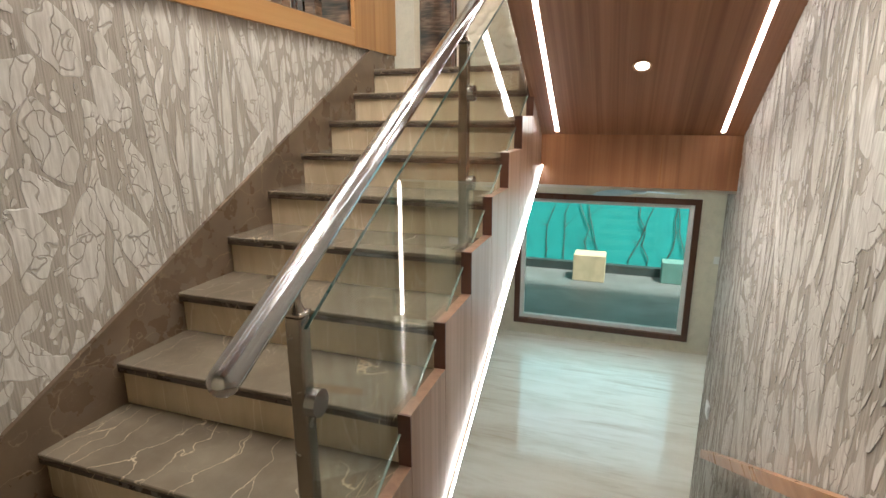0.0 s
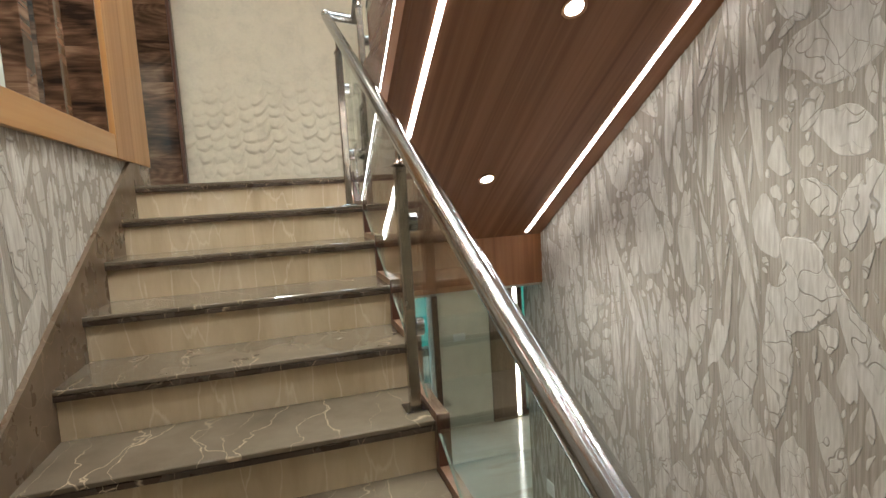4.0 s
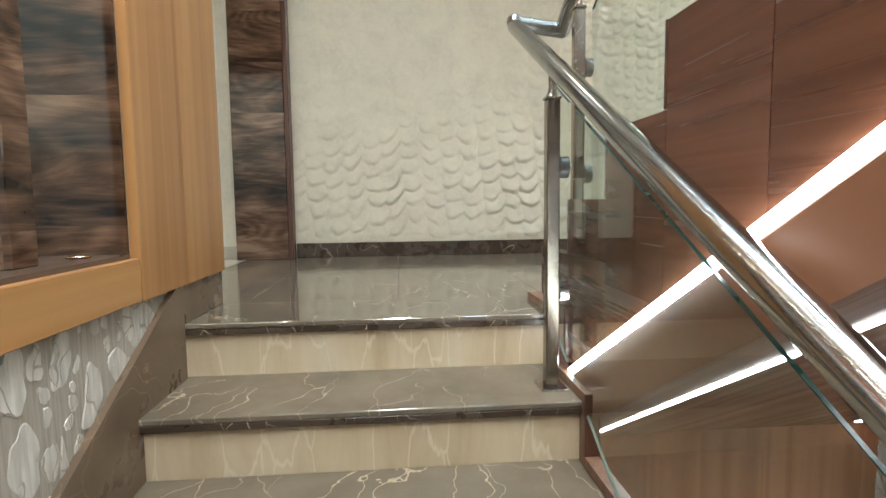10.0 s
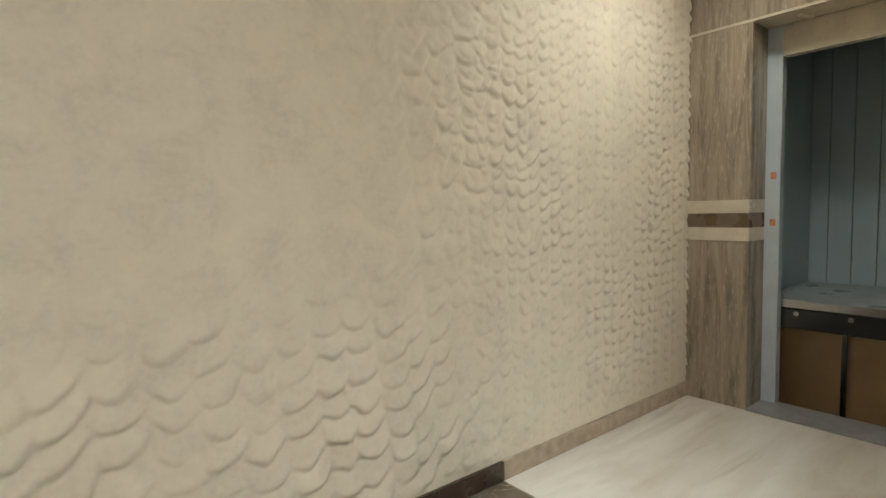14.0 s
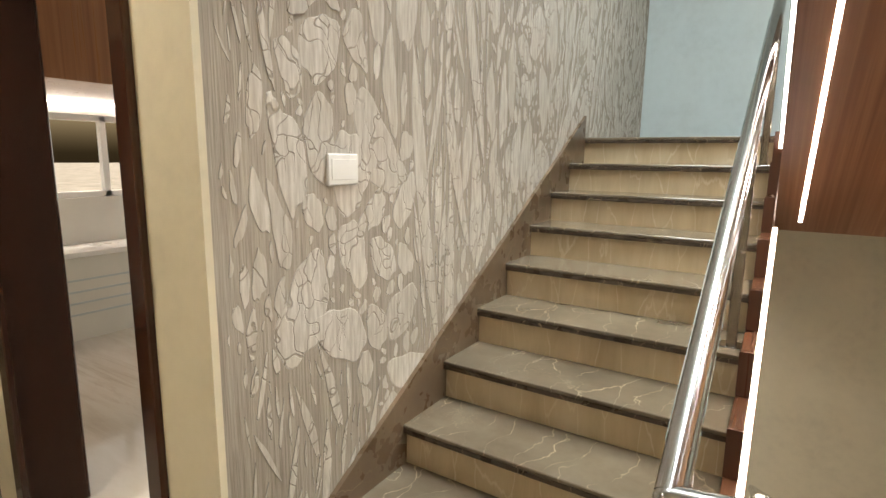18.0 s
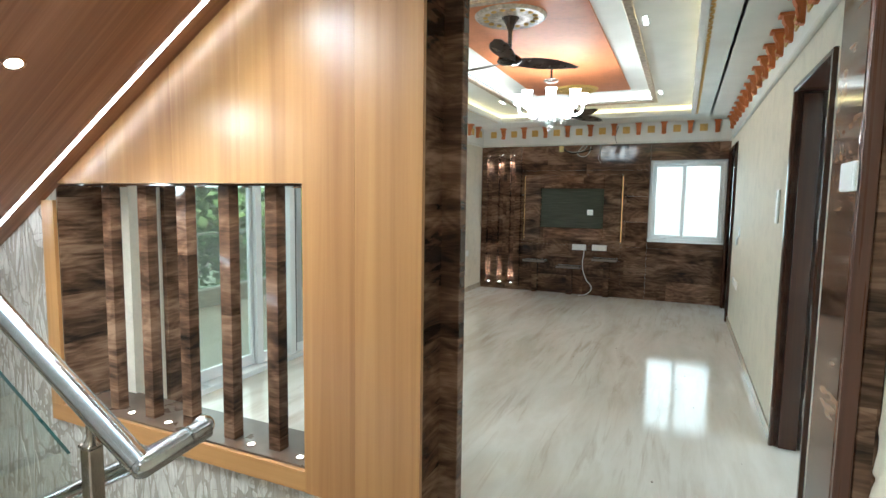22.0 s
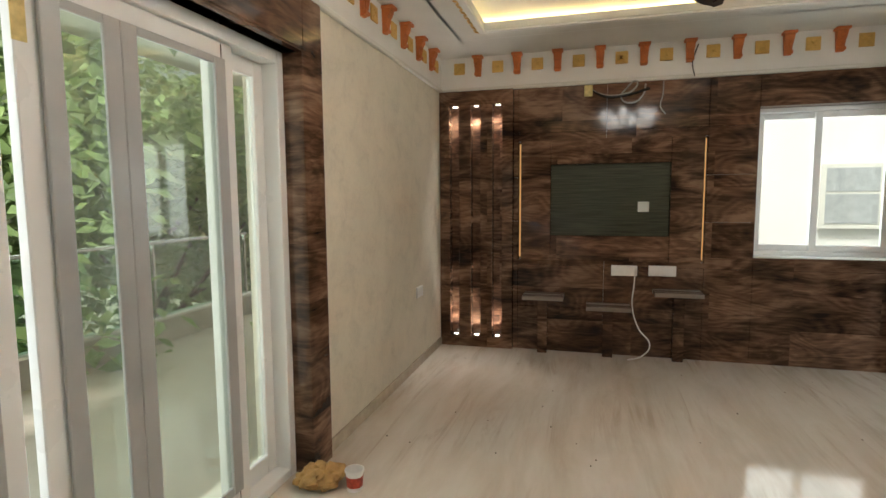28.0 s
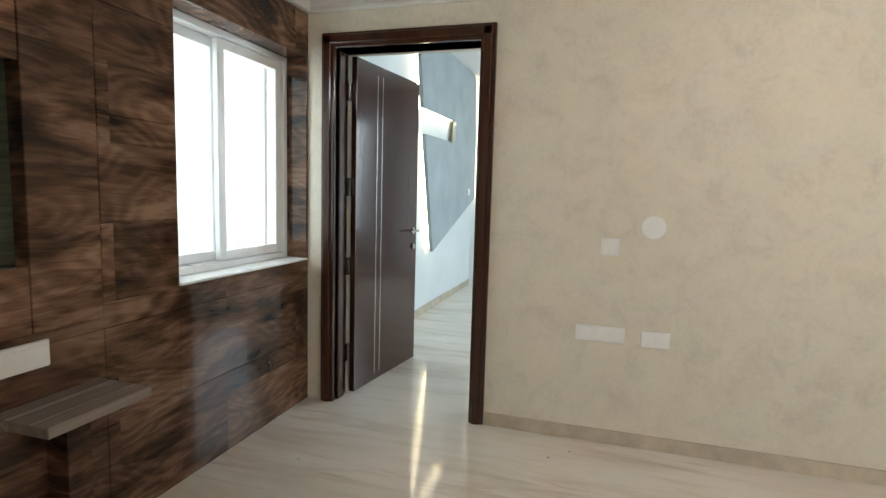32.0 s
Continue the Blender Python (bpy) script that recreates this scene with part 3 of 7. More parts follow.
for xa, xb in ((-0.298, 0.10), (0.10, 0.62), (0.62, 1.14), (1.14, 1.66), (1.66, 2.12)):
    for ya, yb in ((0.30, 0.92), (0.92, YN)):
        part("tile", box(xa + 0.001, xb - 0.001, ya + 0.001, yb - 0.001, -0.02, 0, 0.001), EMP, fl, at=(xa, ya, 0))

# ---- stairs ----
def flight_up(parent, x0, x1, n, nose, going, base, sign, cap_x0, cap_x1, under, skip_top=False, side_mat=None):
    """Treads and risers. Step k has its nosing at nose + sign * going * k and its top at base + H * k."""
    for k in range(n):
        y, z = nose + sign * going * k, base + H * k
        y2 = y + sign * (going + 0.025)
        last = k == n - 1
        if not (last and skip_top):
            t = part("tread", box(x0, x1, min(y, y2), max(y, y2), z - 0.016, z, 0.003), EMP, parent, at=(x0, y, z))
        part("nosing", box(x0, x1, min(y + sign * 0.001, y + sign * 0.016), max(y + sign * 0.001, y + sign * 0.016), z - 0.034, z - 0.0165, 0.002), EMP_EDGE, parent, at=(x0, y, z))
        yr = y + sign * 0.02
        part("riser", box(x0, x1, min(yr, yr + sign * 0.018), max(yr, yr + sign * 0.018), z - H, z - 0.0165), RISER, parent, at=(x0, y, z))
        if cap_x0 is None:
            continue
        # stepped side panel, standing a little above the tread
        ya, yb = y - sign * 0.012, y + sign * (going - 0.014)
        top = z + 0.022
        pts = [(ya, under(ya)), (yb, under(yb)), (yb, top), (ya, top)]
        side = part("side_panel", prism(pts, "x", cap_x0, cap_x1), side_mat or SIDE, parent)
        f0, f1 = sorted((ya - sign * 0.008, ya))
        part("edging", box(cap_x0 - 0.002, cap_x1 + 0.002, f0, f1, z - H + 0.024, top + 0.001), EDGE, side)


stair_b = thing("staircase_lower", (0.5, -1.3, ZM), "brown marble stairs with cream risers and a wood-panelled side", "staircase", kind="structure")
flight_up(stair_b, 0.0, XB, 10, -9 * G, G, -9 * H, 1, XB + 0.001, XB + 0.036, b_line, True)
stair_c = thing("staircase_upper", (1.7, -1.0, 0), "brown marble stairs with cream risers and a wood-panelled side", "staircase", kind="structure")
flight_up(stair_c, XC, XR, 10, 0.21, GC, H, -1, XC - 0.04, XC - 0.001, lambda y: c_line(y) + 0.031, False, SIDE_C)
stair_a = thing("staircase_down", (1.7, -1.5, ZLOW), "brown marble stairs going down beside the wall", "staircase", kind="structure")
flight_up(stair_a, XB + 0.045, XR, 9, YA + 9 * 0.272, 0.272, ZLOW + H, -1, None, None, None)

# solid bodies of the flights
def saw(n, nose, going, base, sign, under, x0, x1):
    bm = bmesh.new()
    for k in range(n):
        y = nose + sign * (going * k + 0.04)
        y2 = y + sign * going
        z = base + H * k - 0.018
        pts = [(y, max(under(y), -9)), (y2, under(y2)), (y2, z), (y, z)]
        prism(pts, "x", x0, x1, bm)
    return bm


stair_d = thing("staircase_top", (0.5, -1.3, ZU), "brown marble stairs rising to the floor above", "staircase", kind="structure")
flight_up(stair_d, 0.0, XB, 9, -2.62, 0.25, ZU + H, 1, XB + 0.001, XB + 0.036, lambda y: d_line(y) + 0.01)
part("stair_body", saw(10, -9 * G, G, -9 * H, 1, lambda y: b_line(y) + 0.03, 0.0, XB), WHITE, stair_b)
part("stair_body", saw(10, 0.21, GC, H, -1, lambda y: c_line(y) + 0.03, XC, XR), WHITE, stair_c)
part("stair_body", saw(9, YA + 9 * 0.272, 0.272, ZLOW + H, -1, lambda y: max(ZLOW, -2.36 + (-1.0) * (y - YA) * 0.58), XB + 0.045, XR), WHITE, stair_a)
part("top_tread", box(0, XB + 0.04, 0.0, 0.30, -0.016, 0, 0.003), EMP, stair_b)
part("top_tread", box(XB + 0.041, 2.12, 0.191, 0.30, -0.016, 0, 0.002), EMP, stair_b)

# half landings
w = fixed("landing_lower", box(0, XR, YS, -2.70, ZM - 0.16, ZM - 0.021), EMP_EDGE, "brown marble half landing", "landing")
for xa, xb, yy in ((0.0, 0.53, -2.612), (0.53, XB + 0.044, -2.612), (XB + 0.044, 1.65, YA + 0.013), (1.65, XR, YA + 0.013)):
    for ya, yb in ((YS, -3.22), (-3.22, yy)):
        part("tile", box(xa + 0.001, xb - 0.001, ya + 0.001, yb, ZM - 0.02, ZM, 0.001), EMP, w, at=(xa, ya, ZM))
part("nosing", box(XB + 0.045, XR, YA - 0.0, YA + 0.013, ZM - 0.034, ZM - 0.0205, 0.002), EMP_EDGE, w)
w = bmesh.new()
bx(w, 0, XB + 0.04, YS, -2.86, 1.05, ZU - 0.02)
bx(w, XB + 0.04, XR, YS, -2.27, 1.12, ZU - 0.02)
fixed("landing_upper", w, WHITE, "upper half landing slab", "landing")
fixed("landing_upper_floor", box(0, XR, YS, -2.62, ZU - 0.016, ZU), EMP, "brown marble upper half landing", "landing")

# skirting, stepped slab along the flights
def slope_skirt(name, x0, x1, ya, za, yb, zb, hgt, drop=0.3):
    pts = [(ya, za - drop), (yb, zb - drop), (yb, zb + hgt), (ya, za + hgt)]
    return fixed(name, prism(pts, "x", x0, x1), SKIRT, "brown marble skirting rising along the stairs", "skirting")


slope_skirt("skirting_lower", 0.001, 0.018, -9 * G - 0.02, -9 * H + 0.0, 0.0, 0.0, 0.135)
fixed("skirting_top", box(0.001, 0.018, 0.0, 0.33, 0.001, 0.132), SKIRT, "brown marble skirting at the head of the stairs", "skirting")
slope_skirt("skirting_upper", XR - 0.018, XR - 0.001, 0.23, H - 0.02, 0.21 - 9 * GC, 10 * H, 0.135)
slope_skirt("skirting_down", XR - 0.018, XR - 0.001, YA, ZM, YA + 9 * 0.272, ZLOW + H, 0.125)
fixed("skirting_turn", box(XR - 0.018, XR - 0.001, YS, YA, ZM, ZM + 0.115), SKIRT, "brown marble skirting on the half landing", "skirting")
fixed("skirting_turn_south", box(0.0, XR - 0.018, YS, YS + 0.016, ZM, ZM + 0.115), SKIRT, "brown marble skirting on the half landing", "skirting")
fixed("skirting_turn_west", box(0.001, 0.018, YS + 0.016, -2.65, ZM, ZM + 0.115), SKIRT, "brown marble skirting on the half landing", "skirting")
fixed("skirting_landing", box(-0.012, 2.122, YN - 0.014, YN + 0.01, 0, 0.088, 0.002), EMP_EDGE, "dark brown marble skirting", "skirting")
SK2 = plain("beige_stone_skirting", (0.42, 0.33, 0.235), 0.3, 0, 0.15, 14)
fixed("skirting_lobby", box(2.124, XLIFT, YN - 0.014, YN + 0.01, 0, 0.088, 0.002), SK2, "beige stone skirting", "skirting")

# soffits
def soffit(name, x0, x1, pts, mat, label):
    return fixed(name, prism(pts, "x", x0, x1), mat, label, "soffit")


yt = -2.30
soffit("soffit_upper_flight", XC - 0.04, XR, [(0.03, c_line(0.03)), (yt, c_line(yt)), (yt, c_line(yt) + 0.03), (0.03, c_line(0.03) + 0.03)], SOFFIT, "sloping walnut veneer soffit with light strips")
fixed("soffit_landing", box(XC - 0.04, XR, YS, yt, c_line(yt), c_line(yt) + 0.03), SOFFIT, "flat walnut veneer soffit", "soffit")
soffit("soffit_top_flight", 0.0, XB + 0.04, [(-2.85, d_line(-2.85)), (0.75, d_line(0.75)), (0.75, d_line(0.75) + 0.25), (-2.85, d_line(-2.85) + 0.03)], SOFFIT, "sloping walnut veneer soffit with light strips")
fixed("fascia", box(XC - 0.05, XR, 0.03, 0.06, -0.70, -0.385), SOFFIT_X, "walnut veneer fascia under the landing edge", "fascia")
fixed("ceiling_lower", box(-2.0, 4.5, 0.06, 5.0, -0.72, -0.40), OFFWHITE, "white ceiling of the floor below", "ceiling")

# light strips let into the soffits
def strip(name, a, b, wid=0.02, label="glowing white light strip let into the soffit", mat=LED):
    bm = bmesh.new()
    a, b = Vector(a), Vector(b)
    m = Matrix.Translation((a + b) / 2) @ (b - a).to_track_quat("Z", "Y").to_matrix().to_4x4()
    bmesh.ops.create_cube(bm, size=1, matrix=m @ Matrix.Diagonal((wid, wid * 0.5, (b - a).length, 1)))
    o = part(name, bm, mat, None)
    return tagged(o, label, "light strip", "light strips of the stairs")


for sx in (1.20, 2.08):
    strip("led_strip", (sx, 0.0, c_line(0.0) + 0.003), (sx, yt, c_line(yt) + 0.003))
for sx in (0.12, 0.98):
    strip("led_strip", (sx, -2.74, d_line(-2.74) + 0.003), (sx, 0.70, d_line(0.70) + 0.003))
strip("led_strip", (XB + 0.046, 0.02, b_line(0.02) + 0.004), (XB + 0.046, -2.2, b_line(-2.2) + 0.004), 0.006, "glowing white light strip under the stair edge", LED_S)


fixed("stair_edge_board", prism([(0.03, c_line(0.03)), (yt, c_line(yt)), (yt, 1.092), (0.03, -0.247)], "x", XC - 0.062, XC - 0.0405), SOFFIT, "walnut veneer board hiding the light strip along the stair side", "board")
strip("led_strip", (XC - 0.046, 0.03, -0.222), (XC - 0.047, -2.25, 1.088), 0.024, "glowing white light strip along the stair side")
strip("led_strip", (XC - 0.046, 0.035, -0.218), (XC - 0.046, 0.18, -0.135), 0.016, "short glowing light strip turning up at the stair foot")
strip("led_strip", (XB + 0.048, -2.78, d_line(-2.78) + 0.12), (XB + 0.048, 0.6, d_line(0.6) + 0.12), 0.016, "glowing white light strip along the stair side", LED_S)


def downlight(loc, normal, r=0.042):
    t = thing("downlight", loc, "small round recessed downlight, lit, in a copper ring", "downlight", "downlights")
    q = Vector(normal).to_track_quat("Z", "Y").to_matrix().to_4x4()
    m = Matrix.Translation(loc) @ q
    bm = bmesh.new()
    lathe(bm, (0, 0, 0), [(r * 0.75, 0.0), (r, 0.001), (r * 1.05, 0.004), (r, 0.006), (r * 0.78, 0.005), (r * 0.72, 0.002)], 18)
    bmesh.ops.transform(bm, matrix=m, verts=bm.verts[:])
    part("ring", bm, COPPER, t)
    bm = bmesh.new()
    bmesh.ops.create_circle(bm, cap_ends=True, segments=18, radius=r * 0.76, matrix=m @ Matrix.Translation((0, 0, 0.0035)))
    part("lamp", bm, LAMP, t)
    return t


COPPER = plain("copper_ring", (0.6, 0.36, 0.22), 0.25, 1.0, 0.05, 20)
LAMP = glow("downlight_lens", (1.0, 0.93, 0.82), 8)
nc = Vector((0, -0.51, -0.86)).normalized()
for y in (-0.523, -1.358, -2.15):
    downlight((1.638, y, c_line(y) - 0.002), nc)
    spot("downlight_beam", (1.638, y + 0.04 * nc.y, c_line(y) - 0.03), (1.638, y + 0.4 * nc.y, c_line(y) - 1.0), 30, 138, (1, 0.965, 0.91), 1.0, 0.06)
nd = Vector((0, 0.52, -0.85)).normalized()
for y in (-1.949, -1.228, -0.507):
    downlight((0.605, y, d_line(y) - 0.002), nd)
    spot("downlight_beam", (0.605, y, d_line(y) - 0.03), (0.605, y + 0.4, d_line(y) - 1.0), 52, 160, (1, 0.965, 0.91), 1.0, 0.06)

# honey veneer cladding round the screen
cl = thing("wall_cladding", (0.01, -1.0, 0.12), "honey-coloured wood veneer cladding round the slatted screen", "cladding", kind="structure")
part("bottom_rail", box(0.001, 0.022, WY0 - 0.11, WY1, 0.112, WZ0 + 0.002, 0.002), CLAD_Y, cl)
part("left_stile", box(0.001, 0.022, WY0 - 0.11, WY0, WZ0 + 0.003, d_line(WY0 - 0.11)), CLAD, cl)
part("right_panel", box(0.001, 0.024, WY1, 0.03, 0.112, 2.72), CLAD, cl)
part("right_panel", box(0.001, 0.024, 0.031, 0.347, 0.112, 2.72), CLAD, cl)
ys = [WY0, -1.55, -1.05, -0.6, WY1]
for a, b in zip(ys, ys[1:]):
    part("upper_panel", prism([(a, WZ1), (b - 0.001, WZ1), (b - 0.001, d_line(b) + 0.02), (a, d_line(a) + 0.02)], "x", 0.001, 0.022), CLAD, cl)
# dark lining of the opening
ln = thing("screen_lining", (-0.14, -1.1, WZ0), "dark burl laminate lining of the screen opening", "lining", kind="structure")
part("sill", box(-0.30, 0.0, WY0, WY1, WZ0 + 0.001, WZ0 + 0.012), plain("brown_sill_laminate", (0.10, 0.065, 0.045), 0.3, 0, 0.1, 6), ln)
part("head", box(-0.30, 0.0, WY0, WY1, WZ1 - 0.012, WZ1 - 0.001), BURL, ln)
part("jamb", box(-0.30, 0.0, WY0 + 0.001, WY0 + 0.013, WZ0 + 0.013, WZ1 - 0.013), BURL, ln)
part("jamb", box(-0.30, 0.0, WY1 - 0.013, WY1 - 0.001, WZ0 + 0.013, WZ1 - 0.013), BURL, ln)
for k, y in enumerate((-1.70, -1.40, -1.10, -0.80, -0.50)):
    t = thing("screen_post", (-0.09, y, WZ0 + 0.012), "dark burl laminate post of the slatted screen", "post", "posts of the screen")
    part("shaft", box(-0.125, -0.06, y - 0.036, y + 0.036, WZ0 + 0.012, WZ1 - 0.012, 0.002), BURL, t)
for k, y in enumerate((-1.86, -1.55, -1.25, -0.95, -0.65, -0.34)):
    downlight((-0.06, y, WZ0 + 0.0125), (0, 0, 1), 0.022)
    downlight((-0.06, y, WZ1 - 0.0125), (0, 0, -1), 0.022)
    spot("screen_beam", (-0.035, y, WZ1 - 0.03), (-0.06, y, 0), 1.6, 120, (1, 0.86, 0.66), 0.8, 0.02)

# ---- balustrades ----
def newel(x, y, z, hgt, label="square brushed steel baluster post", tall=True):
    t = thing("baluster_post", (x, y, z), label, "post", "balustrade posts")
    s = 0.017
    part("shaft", box(x - s, x + s, y - s, y + s, z + 0.004, z + hgt - 0.055, 0.003), POST, t)
    part("base_plate", box(x - 0.036, x + 0.036, y - 0.04, y + 0.04, z, z + 0.006, 0.002), STEEL, t)
    bm = bmesh.new()
    zt = z + hgt - 0.055
    bx(bm, x - s - 0.003, x + s + 0.003, y - s - 0.003, y + s + 0.003, zt, zt + 0.008, 0.002)
    lathe(bm, (x, y, zt + 0.008), [(0.018, 0), (0.013, 0.008), (0.010, 0.016), (0.010, 0.055), (0.013, 0.06)], 14)
    part("neck", bm, POST, t, smooth=True)
    for f in (0.32, 0.72):
        bm = bmesh.new()
        zc = z + hgt * f
        tube(bm, (x - 0.012 + 0.03, y, zc), (x + 0.04, y, zc), 0.028, 18)
        bx(bm, x + 0.016, x + 0.03, y - 0.02, y + 0.02, zc - 0.012, zc + 0.012, 0.002)
        part("glass_clamp", bm, STEEL, t, smooth=True)
    return t


RX = 1.021
def rail_b(y):
    return 0.925 + 0.545 * (y - 0.277)


def rail_c(y):
    return 0.90 + (H / GC) * (0.268 - y)


POSTS_B = ((9, -9 * G + 0.17), (5, -5 * G + 0.11), (1, -G + 0.11))
def rx(y):
    return 1.021 - 0.0133 * (y - 0.277)


for k, yy in POSTS_B:
    newel(rx(yy) - 0.006, yy, -k * H, rail_b(yy) + k * H - 0.028)
hr = thing("handrail", (RX, -1.2, -0.6), "round polished steel handrail turning between two flights", "handrail")
bm = bmesh.new()
RR = 0.0255
tube(bm, (rx(-2.67), -2.67, rail_b(-2.67)), (rx(0.25), 0.25, rail_b(0.25)), RR, 24)
ball(bm, (rx(-2.67), -2.67, rail_b(-2.67)), RR * 1.005, 16)
part("lower_rail", bm, STEEL, hr, smooth=True)
bm = bmesh.new()
RX2 = 1.185
tube(bm, (RX - 0.0, 0.268, 0.925), (RX2, 0.268, 0.905), RR, 24)
ball(bm, (RX, 0.262, 0.93), RR * 1.01, 16)
ball(bm, (RX2, 0.268, 0.905), RR * 1.01, 16)
tube(bm, (RX + 0.05, 0.268, 0.921), (RX + 0.055, 0.268, 0.9208), RR * 1.04, 24)
part("elbow", bm, STEEL, hr, smooth=True)
bm = bmesh.new()
tube(bm, (RX2, 0.262, 0.908), (RX2, -2.36, rail_c(-2.36)), RR, 24)
part("upper_rail", bm, STEEL, hr, smooth=True)

for k, yy in ((1, 0.10), (5, 0.21 - 4 * GC - 0.1), (9, 0.21 - 8 * GC - 0.1)):
    newel(RX2, yy, k * H, rail_c(yy) - k * H - 0.028)


def glass_panel(x, ya, yb, slope, z_at, lo, hi, label):
    """A sloping pane between two posts."""
    t = thing("glass_panel", (x, (ya + yb) / 2, z_at((ya + yb) / 2)), label, "glass panel", "glass panels of the balustrade")
    pts = [(ya, z_at(ya) + lo), (yb, z_at(yb) + lo), (yb, z_at(yb) + hi), (ya, z_at(ya) + hi)]
    part("pane", prism(pts, "x", x - 0.003, x + 0.003), GLASS, t)
    e = bmesh.new()
    prism([(ya, z_at(ya) + hi), (yb, z_at(yb) + hi), (yb, z_at(yb) + hi + 0.002), (ya, z_at(ya) + hi + 0.002)], "x", x - 0.0033, x + 0.0033, e)
    part("top_edge", e, EDGEG, t, "green polished glass edge")
    e = bmesh.new()
    prism([(ya, z_at(ya) + lo - 0.002), (yb, z_at(yb) + lo - 0.002), (yb, z_at(yb) + lo), (ya, z_at(ya) + lo)], "x", x - 0.0033, x + 0.0033, e)
    part("bottom_edge", e, EDGEW, t, "pale polished glass edge")
    return t


EDGEG = plain("green_glass_edge", (0.010, 0.045, 0.034), 0.3, 0, 0.1, 20)
EDGEW = plain("pale_glass_edge", (0.16, 0.21, 0.18), 0.15, 0, 0.05, 20)
GX = 1.075
pb = [yy for k, yy in POSTS_B]
for a, b in zip(pb, pb[1:]):
    glass_panel(GX, a - 0.01, b - 0.025, 0, rail_b, -0.79, -0.10, "clear sloping glass panel with polished green edge")
glass_panel(GX, pb[2] + 0.03, 0.02, 0, rail_b, -0.79, -0.10, "clear sloping glass panel with polished green edge")
pc = [0.10, 0.21 - 4 * GC - 0.1, 0.21 - 8 * GC - 0.1]
for a, b in zip(pc, pc[1:]):
    glass_panel(RX2 + 0.037, a - 0.02, b + 0.02, 0, rail_c, -0.79, -0.10, "clear sloping glass panel with polished green edge")

# teak wall rail of the flight going down and the turn
wr = thing("wall_handrail", (2.12, -2.7, -0.75), "square teak handrail fixed along the stair wall", "handrail")
zr = -0.795
part("level_rail", box(2.10, 2.15, YS + 0.02, -2.61, zr - 0.025, zr + 0.025, 0.006), RAILWOOD, wr)
part("sloping_rail", prism([(-2.609, zr - 0.025), (-0.4, zr - 0.025 - 0.58 * 2.209), (-0.4, zr + 0.025 - 0.58 * 2.209), (-2.609, zr + 0.025)], "x", 2.10, 2.15), RAILWOOD, wr)
for y in (-3.4, -2.7):
    bm = bmesh.new()
    tube(bm, (2.13, y, zr - 0.02), (2.13, y, zr - 0.07), 0.007, 10)
    tube(bm, (2.13, y, zr - 0.065), (XR, y, zr - 0.065), 0.007, 10)
    part("bracket", bm, STEEL, wr, smooth=True)

# ---- structure: hall ----
SDX0, SDX1, SDZ = -4.09, -0.62, 2.075      # sliding doors' opening
YO = -2.12                                  # outer face of the south wall
w = bmesh.new()
bx(w, XTV - 0.1, SDX0, YO, YLS, 0, 3.2)
bx(w, SDX1, -0.28, YO, YLS, 0, 3.2)
bx(w, SDX0, SDX1, YO, YLS, SDZ, 3.2)
fixed("wall_hall_south", w, HALLWALL, "cream textured wall round the sliding doors", "wall")
D1X0, D1X1, D1Z = -1.775, -0.92, 2.12
D2X0, D2X1, D2Z = -6.415, -5.545, 2.135
w = bmesh.new()
bx(w, XTV - 0.3, D2X0, YN, YN + 0.2, 0, 3.2)
bx(w, D2X1, D1X0, YN, YN + 0.2, 0, 3.2)
bx(w, D1X1, -0.45, YN, YN + 0.2, 0, 3.2)
bx(w, D2X0, D2X1, YN, YN + 0.2, D2Z, 3.2)
bx(w, D1X0, D1X1, YN, YN + 0.2, D1Z, 3.2)
fixed("wall_hall_north", w, HALLWALL, "cream textured hall wall with two doorways", "wall")
TWY0, TWY1, TWZ0, TWZ1 = 0.815, 1.835, 0.895, 2.09
w = bmesh.new()
bx(w, XTV - 0.3, XTV - 0.06, YO, TWY0 - 0.014, 0, 3.2)
bx(w, XTV - 0.3, XTV - 0.06, TWY1 + 0.014, YN + 0.2, 0, 3.2)
bx(w, XTV - 0.3, XTV - 0.06, TWY0 - 0.014, TWY1 + 0.014, 0, TWZ0 - 0.014)
bx(w, XTV - 0.3, XTV - 0.06, TWY0 - 0.014, TWY1 + 0.014, TWZ1 + 0.014, 3.2)
fixed("wall_tv", w, WHITE, "masonry end wall behind the dark panelling", "wall")
w = bmesh.new()
bx(w, -0.285, -0.262, 0.331, YN, 2.372, 3.4)
bx(w, -0.28, -0.02, YLS - 0.3, 0.33, 2.36, 3.4)
fixed("wall_hall_east", w, OFFWHITE, "pale wall over the opening to the stairs", "wall")
w = bmesh.new()
bx(w, XTV - 0.1, -0.28, YO, YLS, -0.4, -0.03)
bx(w, XTV - 0.3, -0.30, YLS, YN + 0.2, -0.4, -0.03)
fixed("hall_slab", w, WHITE, "hall floor slab", "slab")

# skirting of the hall
SKH = plain("beige_marble_skirting", (0.52, 0.45, 0.35), 0.2, 0, 0.1, 10)
for nm, a in (("a", (XTV, SDX0 - 0.18, YLS, YLS + 0.012)), ("b", (SDX1 + 0.12, -0.3, YLS, YLS + 0.012))):
    fixed("skirting_hall_south", box(*a, 0, 0.075, 0.002), SKH, "beige marble skirting", "skirting")
for a in ((D2X1 + 0.09, D1X0 - 0.09), (D1X1 + 0.09, -0.37)):
    fixed("skirting_hall_north", box(*a, YN - 0.012, YN, 0, 0.075, 0.002), SKH, "beige marble skirting", "skirting")

